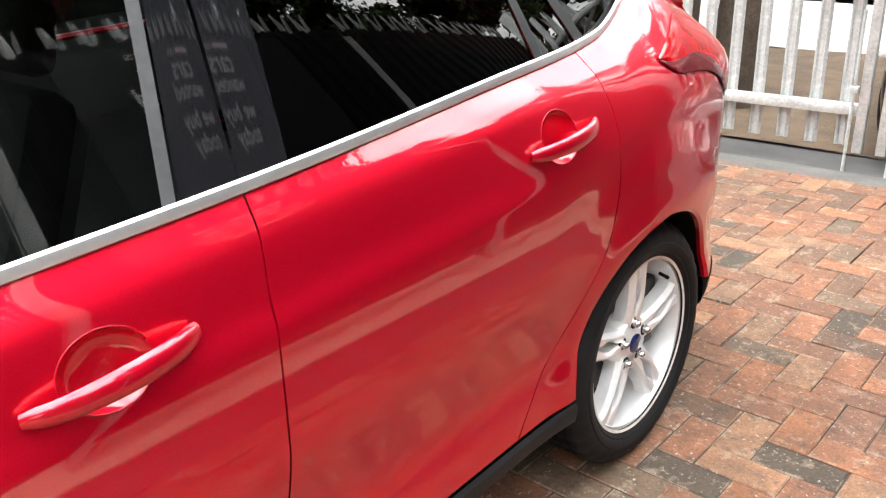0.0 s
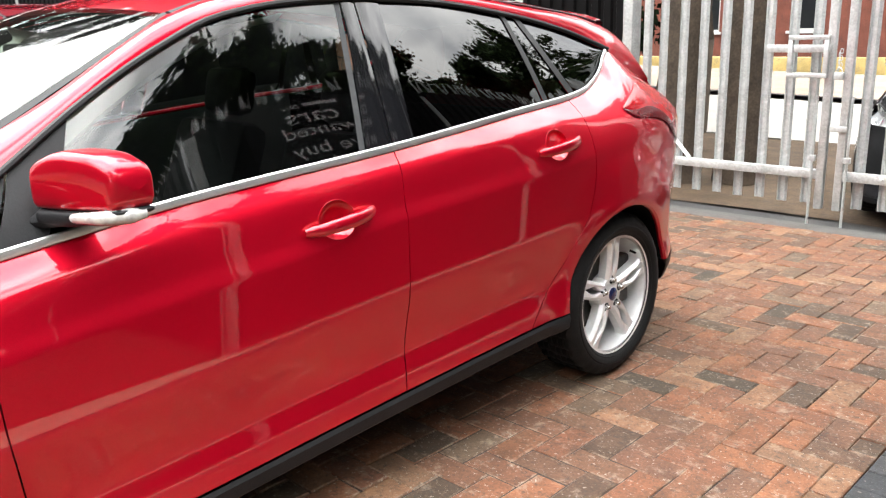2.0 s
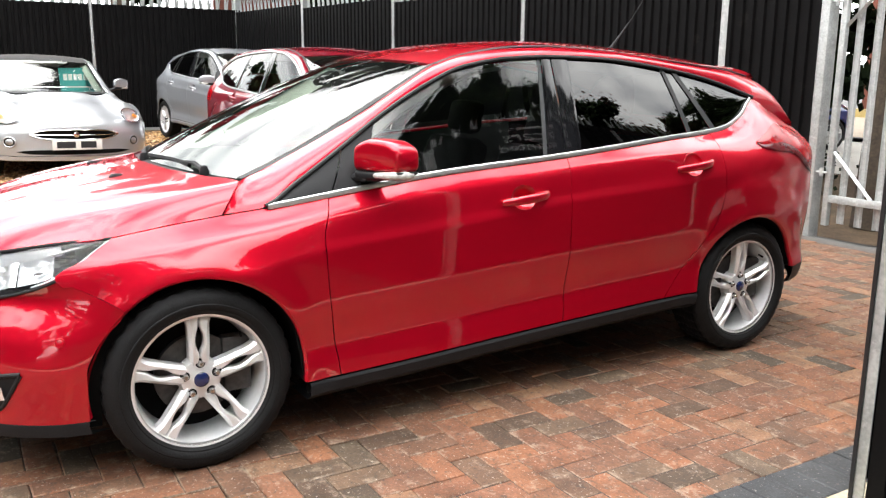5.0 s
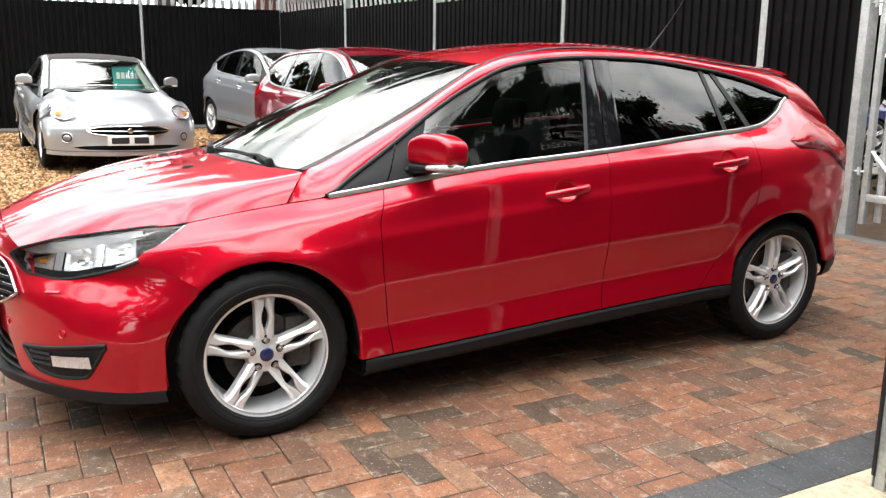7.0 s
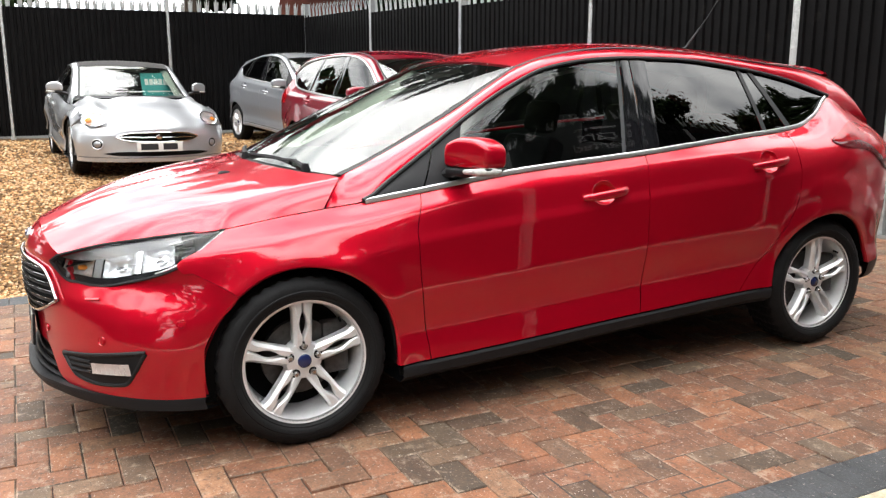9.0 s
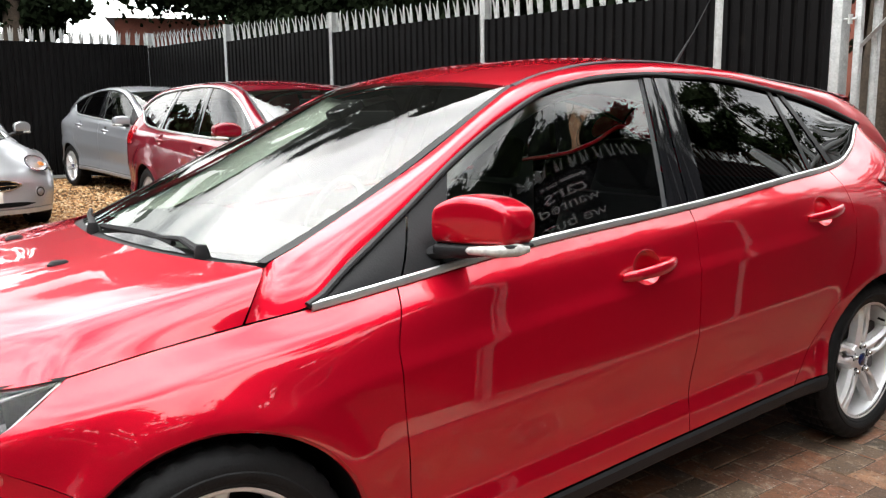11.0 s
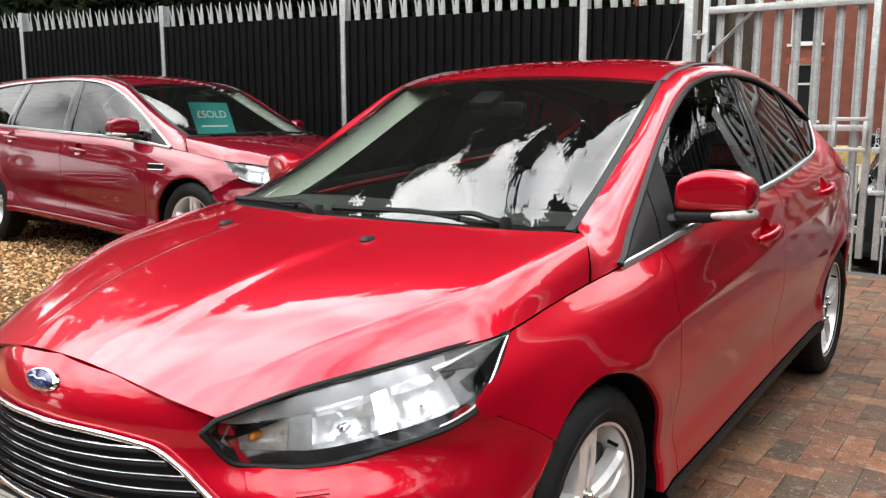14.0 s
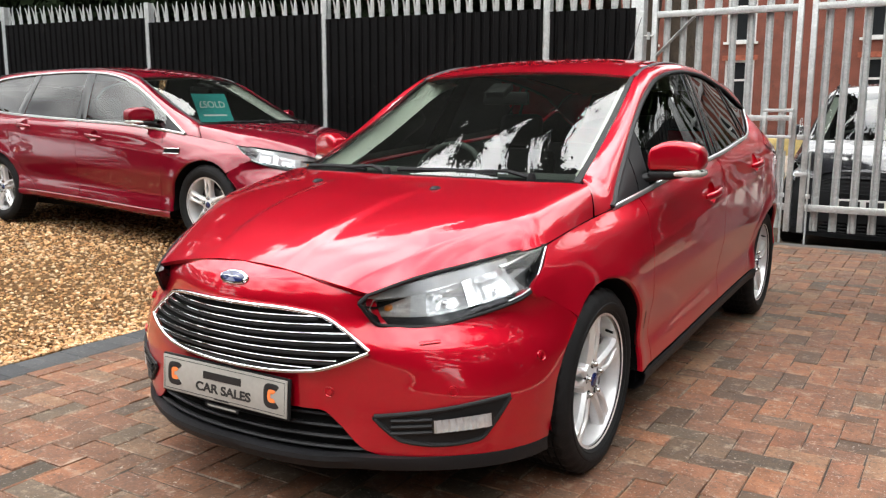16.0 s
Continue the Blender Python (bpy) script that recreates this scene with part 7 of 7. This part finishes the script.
HAT, HY, HZ = variant([(-0.9, -0.9), (3.45, 3.45)], 0.98, 1.14)
HAT.chin = PLASTIC
blue, _ = parked("blue_car", "dark blue car parked across the road", pose(-8.3, 15.4, -0.17, 0, 0, 168), HAT, HY, HZ, BLUE, 0.98, "lamp", (0.765, 0.645, 1.035))
plate(blue, 3.475, 0.62, YELLOWWALL, back=True, tilt=90)


# ---- trees ----
def tree(name, label, x, y, z, height, spread, bark, leaf, seed, low=0.15, leaves=9000, size=0.16, cone=True, lean=0.0):
    rng = np.random.default_rng(seed)
    t = thing(name, label, "tree", pose(x, y, z))
    r0 = 0.022 * height
    zz = np.linspace(0, height * 0.93, 12)
    path = np.stack([lean * zz + 0.06 * np.sin(zz * 0.9 + seed), 0.06 * np.cos(zz * 0.7 + seed), zz], 1)
    part("trunk", tube(path, r0 * (1 - 0.92 * zz / zz[-1]) + 0.02, 12), bark, t)
    centres = []
    n_limb = 46
    for i in range(n_limb):
        f = low + (0.97 - low) * (i + rng.random()) / n_limb
        a = rng.random() * 2 * np.pi
        reach = spread * ((1.06 - f) ** 0.75 if cone else math.sin(math.pi * min(0.95, max(0.12, (f - low) / (1 - low) * 0.85 + 0.1))) ** 0.7) * rng.uniform(0.6, 1.1)
        p0 = np.array([np.interp(f * height, zz, path[:, 0]), np.interp(f * height, zz, path[:, 1]), f * height])
        tip = p0 + np.array([math.cos(a) * reach, math.sin(a) * reach, (-0.12 if cone else 0.25) * reach + rng.uniform(-0.1, 0.2)])
        mid = (p0 + tip) / 2 + (0, 0, 0.10 * reach)
        limb = curve([p0, mid, tip])(np.linspace(0, 1, 6))
        if i % 3 == 0:
            part("limb", tube(limb, np.linspace(max(0.02, r0 * 0.28 * (1.1 - f)), 0.008, 6), 6), bark, t)
        for s in (0.35, 0.6, 0.8, 1.0):
            centres.append((curve([p0, mid, tip])(s), 0.16 * spread * (0.6 + 0.5 * (1 - abs(s - 0.7)))))
    m = len(centres)
    per = leaves // m
    C = np.array([c for c, _ in centres])
    Rr = np.array([r for _, r in centres])
    off = rng.normal(0, 0.55, (m, per, 3))
    rim = np.clip(np.linalg.norm(off, axis=-1).reshape(-1, 1) / 1.25, 0, 1)
    pos = C[:, None] + off * Rr[:, None, None] * (1, 1, 0.6)
    pos = pos.reshape(-1, 3)
    n = len(pos)
    a, b = rng.normal(size=(n, 3)), rng.normal(size=(n, 3))
    a[:, 2] -= 0.4
    a /= np.linalg.norm(a, axis=1)[:, None]
    b = np.cross(a, b)
    b /= np.linalg.norm(b, axis=1)[:, None]
    L = size * rng.uniform(0.6, 1.4, (n, 1)) * (1.45 - 0.95 * rim)
    W = L * rng.uniform(0.3, 0.6, (n, 1))
    V = np.stack([pos, pos + a * L * 0.5 + b * W, pos + a * L, pos + a * L * 0.45 - b * W], 1).reshape(-1, 3)
    me = bpy.data.meshes.new("crown")
    me.from_pydata(V.tolist(), [], np.arange(4 * n).reshape(-1, 4).tolist())
    me.materials.append(leaf)
    me.update()
    ob = new("crown", me)
    ob.parent = t
    return t


CON = "tall dark conifer behind the fence"
for i_, (tx, ty, th, sp) in enumerate(((-15.4, 9.8, 21.4, 4.6), (-12.0, 10.6, 20.0, 5.0), (-8.8, 10.8, 18.2, 4.8), (-6.0, 10.8, 16.6, 4.6), (-3.8, 11.8, 16.4, 4.0), (-14.0, 15.5, 16.0, 5.0), (-9.5, 15.6, 17.0, 5.2))):
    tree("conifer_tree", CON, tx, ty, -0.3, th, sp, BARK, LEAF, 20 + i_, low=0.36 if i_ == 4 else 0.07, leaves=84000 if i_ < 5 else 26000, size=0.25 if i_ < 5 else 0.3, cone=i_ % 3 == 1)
for i_, (tx, ty, th) in enumerate(((-15.0, 8.4, 6.0), (-11.6, 8.4, 6.8), (-9.2, 8.6, 7.2), (-6.8, 8.6, 7.0), (-5.3, 9.2, 6.4))):
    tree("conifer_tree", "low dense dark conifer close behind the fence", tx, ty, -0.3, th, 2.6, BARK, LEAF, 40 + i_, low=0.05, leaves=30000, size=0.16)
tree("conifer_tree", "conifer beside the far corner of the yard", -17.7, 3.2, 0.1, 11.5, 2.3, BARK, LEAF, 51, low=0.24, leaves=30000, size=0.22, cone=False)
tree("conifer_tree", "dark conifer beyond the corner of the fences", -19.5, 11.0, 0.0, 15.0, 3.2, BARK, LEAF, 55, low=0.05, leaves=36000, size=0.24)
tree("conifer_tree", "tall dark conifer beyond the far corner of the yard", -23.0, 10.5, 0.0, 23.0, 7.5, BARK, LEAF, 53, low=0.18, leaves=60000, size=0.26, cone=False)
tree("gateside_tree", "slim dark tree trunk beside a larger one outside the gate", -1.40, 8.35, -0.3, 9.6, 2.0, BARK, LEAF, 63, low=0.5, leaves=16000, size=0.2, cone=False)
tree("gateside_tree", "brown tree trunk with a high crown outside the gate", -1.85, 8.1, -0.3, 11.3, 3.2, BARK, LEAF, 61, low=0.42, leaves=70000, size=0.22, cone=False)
for i_, (tx, ty, th, sp) in enumerate(((10.5, 2.4, 6.4, 3.0), (9.0, 5.3, 11.6, 3.6), (9.8, 8.6, 12.4, 3.1), (10.5, 12.5, 12.3, 3.4), (6.5, 22.0, 13.5, 4.0), (6.4, 14.6, 8.9, 2.7), (11.0, -2.5, 9.0, 3.4), (12.0, -7.5, 9.0, 3.4), (9.5, -12.0, 9.0, 3.4), (6.0, -15.0, 8.5, 3.2), (0.5, -14.0, 7.0, 3.0), (-5.0, -14.5, 7.0, 3.2), (-10.5, -13.5, 7.5, 3.0), (-18.0, -2.5, 5.5, 3.0), (-18.5, -7.5, 9.0, 3.2), (-17.5, -12.5, 9.0, 3.2))):
    tree("broadleaf_tree", "dark green broadleaf tree across the yard", tx, ty, 0, th, sp, BARK, LEAF2, 80 + i_, low=0.06, leaves=40000 if i_ < 4 else 16000, size=0.23, cone=False)


# ---- buildings ----
def house(name, label, at, width, depth, height, windows, roof_h=3.0):
    h = thing(name, label, "house", at)
    xs = sorted({0.0, width, *[a for w in windows for a in (w[0], w[0] + w[2])]})
    zs = sorted({0.0, height, *[a for w in windows for a in (w[1], w[1] + w[3])]})
    nx, nz = len(xs), len(zs)
    full = {(i, k) for i in range(nx - 1) for k in range(nz - 1)
            if not any(w[0] < (xs[i] + xs[i + 1]) / 2 < w[0] + w[2] and w[1] < (zs[k] + zs[k + 1]) / 2 < w[1] + w[3] for w in windows)}
    V = [(x, y, z) for y in (0, 0.3) for x in xs for z in zs]
    F = []
    for i, k in sorted(full):
        a, b, c, d = i * nz + k, (i + 1) * nz + k, (i + 1) * nz + k + 1, i * nz + k + 1
        m = nx * nz
        F += [(a, b, c, d), (d + m, c + m, b + m, a + m)]
        for (di, dk), (p, q) in (((0, -1), (a, b)), ((1, 0), (b, c)), ((0, 1), (c, d)), ((-1, 0), (d, a))):
            if (i + di, k + dk) not in full:
                F.append((q, p, p + m, q + m))
    part("front_wall", (V, F), HOUSE, h)
    part("rear_block", box(0.01, width - 0.01, 0.6, depth, 0, height - 0.01), HOUSE, h)
    part("roof", ([(-0.3, -0.3, height), (width + 0.3, -0.3, height), (width + 0.3, depth + 0.3, height), (-0.3, depth + 0.3, height), (-0.3, depth / 2, height + roof_h), (width + 0.3, depth / 2, height + roof_h)],
                  [(0, 1, 5, 4), (2, 3, 4, 5), (0, 4, 3), (1, 2, 5), (3, 2, 1, 0)]), ROOF, h)
    for wx, wz, ww, wh in windows:
        w = new("window")
        w.parent = h
        f = 0.07
        part("frame", join(box(wx, wx + ww, 0.08, 0.16, wz, wz + f), box(wx, wx + ww, 0.08, 0.16, wz + wh - f, wz + wh), box(wx, wx + f, 0.08, 0.16, wz + f, wz + wh - f), box(wx + ww - f, wx + ww, 0.08, 0.16, wz + f, wz + wh - f), box(wx + f, wx + ww - f, 0.09, 0.15, wz + wh * 0.62, wz + wh * 0.62 + f)), WHITEPAINT, w)
        part("pane", box(wx + f, wx + ww - f, 0.115, 0.125, wz + f, wz + wh - f), PANE, w)
        part("sill", box(wx - 0.08, wx + ww + 0.08, -0.08, 0.10, wz - 0.09, wz, 0.01), WHITEPAINT, w)
        part("lintel", box(wx - 0.1, wx + ww + 0.1, -0.015, 0.02, wz + wh, wz + wh + 0.18), HOUSEBRICK, w)
    return h


house("brick_house", "red brick house with white sash windows across the road", pose(-16, 29, -0.3), 26, 9, 8.5,
      [(x_, z_, 1.02, 1.9) for x_ in (3.2, 6.7, 10.2, 14.6, 18.6) for z_ in (1.3, 3.85)])
house("far_house", "low red brick building behind the corner of the yard", pose(-26.9, 7.9, 0, 0, 0, 70), 12, 8, 4.4, [(3, 1.2, 1.4, 1.3), (8, 1.2, 1.4, 1.3)], 0.4)
house("street_house", "brick house across the street behind the yard", pose(13, -15, 0, 0, 0, 180), 26, 8, 6.5, [(3.0, 1.0, 1.3, 1.6), (8.0, 1.0, 1.3, 1.6), (13.0, 1.0, 1.3, 1.6), (18.0, 1.0, 1.3, 1.6), (3.0, 3.9, 1.3, 1.5), (13.0, 3.9, 1.3, 1.5)], 3.0)
house("side_house", "brick house beyond the yard trees", pose(17, 18, 0, 0, 0, -90), 30, 8, 5.5, [(4.0, 1.0, 1.3, 1.6), (10.0, 1.0, 1.3, 1.6), (17.0, 1.0, 1.3, 1.6), (24.0, 1.0, 1.3, 1.6)], 2.6)
solo("roadside_wall", box(-24, 8, 25.0, 25.3, -0.3, 0.30, 0.02), YELLOWWALL, "low sunlit yellow wall before the brick house", "wall", kind="structure")

# ---- paving ----
def brick_geo(lx, ly, h=0.06, c=0.004, seed=0):
    r = random.Random(seed)
    j = lambda: r.uniform(-0.0022, 0.0022)
    x, y = lx / 2, ly / 2
    lo = [(-x, -y, -h), (x, -y, -h), (x, y, -h), (-x, y, -h)]
    mid = [(a + j(), b + j(), -c * 0.9) for a, b in ((-x, -y), (x, -y), (x, y), (-x, y))]
    top = [(a * (1 - c / x) + j(), b * (1 - c / y) + j(), j() * 0.4) for a, b in ((-x, -y), (x, -y), (x, y), (-x, y))]
    V = lo + mid + top
    F = [(8, 9, 10, 11)]
    for k in (0, 4):
        F += [(k + i, k + (i + 1) % 4, k + 4 + (i + 1) % 4, k + 4 + i) for i in range(4)]
    return V, F


B = 0.108
BL, BW = 2 * B - 0.0038, B - 0.0038
PX0, PX1, PY0, PY1 = -1.812, 1.812, -7.0, 5.455
paving = solo("paving", box(PX0 - 0.2, PX1 + 0.2, PY0, PY1, -0.08, -0.007), SAND, "red brick herringbone block paving", "paving", kind="structure")
variants = {(o, k): mesh("brick", *brick_geo(BL if o == 0 else BW, BW if o == 0 else BL, seed=k + 10 * o), BRICK, 30) for o in (0, 1) for k in range(5)}
for me in variants.values():
    me.materials.append(BRICK_EDGE)
    me.polygons.foreach_set("material_index", [1 if i > 4 else 0 for i in range(len(me.polygons))])
spots = []
for i in range(-70, 70):
    for j in range(-100, 80):
        # herringbone: cells repeat along the diagonal in steps of four
        k = (i - j) % 4
        if k == 0:
            spots.append((0, (i + 1) * B, (j + 0.5) * B))
        elif k == 2:
            spots.append((1, (i + 0.5) * B, j * B))
near, rest = [], []
for o, x, y in spots:
    hx, hy = (BL / 2, BW / 2) if o == 0 else (BW / 2, BL / 2)
    # blocks at the edges are cut to fit
    x0, x1, y0, y1 = max(x - hx, PX0), min(x + hx, PX1), max(y - hy, PY0), min(y + hy, PY1)
    if x1 - x0 < 0.02 or y1 - y0 < 0.02:
        continue
    whole = x1 - x0 + y1 - y0 > 2 * (hx + hy) - 1e-4
    z = 0.0035 * math.sin(x * 2.3 + y * 1.1) + random.uniform(-0.0020, 0.0020)
    if whole and 0.90 < x < 1.80 and 0.10 < y < 3.40 and len(near) < 290:
        near.append((o, x, y, z))
    else:
        rest.append((x1 - x0, y1 - y0, (x0 + x1) / 2, (y0 + y1) / 2, z))
for o, x, y, z in near:
    ob = new("brick", variants[o, random.randrange(5)])
    ob.parent = paving
    ob.matrix_basis = pose(x, y, z, random.uniform(-0.6, 0.6), random.uniform(-0.6, 0.6), random.uniform(-0.7, 0.7))
V, F = [], []
for lx, ly, x, y, z in rest:
    v, f = brick_geo(lx, ly, seed=random.randrange(60))
    k = len(V)
    rx, ry = random.uniform(-0.010, 0.010), random.uniform(-0.010, 0.010)
    V += [(a + x, b + y, c + z + a * rx + b * ry) for a, b, c in v]
    F += [tuple(i + k for i in q) for q in f]
me = mesh("bricks", V, F, BRICKS, 30)
me.materials.append(BRICKS_EDGE)
me.polygons.foreach_set("material_index", [1 if i % 9 > 4 else 0 for i in range(len(F))])
ob = new("bricks", me)
ob.parent = paving
ob["kind"] = "stuff"
# charcoal soldier courses along both edges
kerb_mesh = [mesh("kerb_block", *brick_geo(0.197, 0.1215, seed=200 + k), KERB, 30) for k in range(4)]
for name, x, y0, y1 in (("kerb_gravel_side", -1.915, -4.0, 4.9), ("kerb_yard_side", 1.915, -3.0, 5.4)):
    kb = solo(name, box(x - 0.1, x + 0.1, y0, y1, -0.09, -0.010), SAND, "charcoal block edging course laid side by side", "kerb", kind="structure")
    for i in range(int((y1 - y0) / 0.125)):
        ob = new("kerb_block", random.choice(kerb_mesh))
        ob.parent = kb
        ob.matrix_basis = pose(x, y0 + 0.0625 + 0.125 * i, 0.002 + random.uniform(-0.001, 0.002), 0, random.uniform(-0.4, 0.4), random.uniform(-0.4, 0.4))


# loose stones of the gravel, thickest where it lies near
def pebbles():
    rng = np.random.default_rng(4)
    ico = bmesh.new()
    bmesh.ops.create_icosphere(ico, subdivisions=1, radius=1)
    iv = np.array([v.co[:] for v in ico.verts])
    jf = np.array([[v.index for v in f.verts] for f in ico.faces])
    ico.free()
    n, far = 58000, 20000
    d = rng.random(n) ** 2.0
    d[-far:] = 0.3 + 1.1 * rng.random(far)
    x = -2.03 - d * 7.5
    y = rng.uniform(-3.2, 4.4, n)
    r = rng.uniform(0.005, 0.0165, n) * (1 + 0.6 * d)
    s = rng.uniform(0.6, 1.25, (n, 3)) * (1, 1, 0.65)
    a = rng.uniform(0, 2 * np.pi, n)
    p = iv[None] * s[:, None] * r[:, None, None] * (1 + rng.uniform(-0.18, 0.18, (n, len(iv), 1)))
    c, q = np.cos(a)[:, None], np.sin(a)[:, None]
    p = np.stack([p[..., 0] * c - p[..., 1] * q + x[:, None], p[..., 0] * q + p[..., 1] * c + y[:, None], p[..., 2] + (-0.007 + rise(x) + 0.006 * np.sin(x * 5.1 + y * 2.2) + 0.006 * np.sin(y * 4.3 - x))[:, None]], -1)
    V = p.reshape(-1, 3)
    F = (jf[None] + (np.arange(n) * len(iv))[:, None, None]).reshape(-1, 3)
    me = bpy.data.meshes.new("gravel")
    me.vertices.add(len(V))
    me.vertices.foreach_set("co", V.ravel())
    me.loops.add(F.size)
    me.loops.foreach_set("vertex_index", F.ravel().astype(np.int32))
    me.polygons.add(len(F))
    me.polygons.foreach_set("loop_start", np.arange(0, F.size, 3, dtype=np.int32))
    me.polygons.foreach_set("use_smooth", np.ones(len(F), bool))
    me.update(calc_edges=True)
    me.materials.append(GRAVEL)
    tagged(new("gravel", me), "loose golden gravel stones", "gravel", kind="stuff")


pebbles()
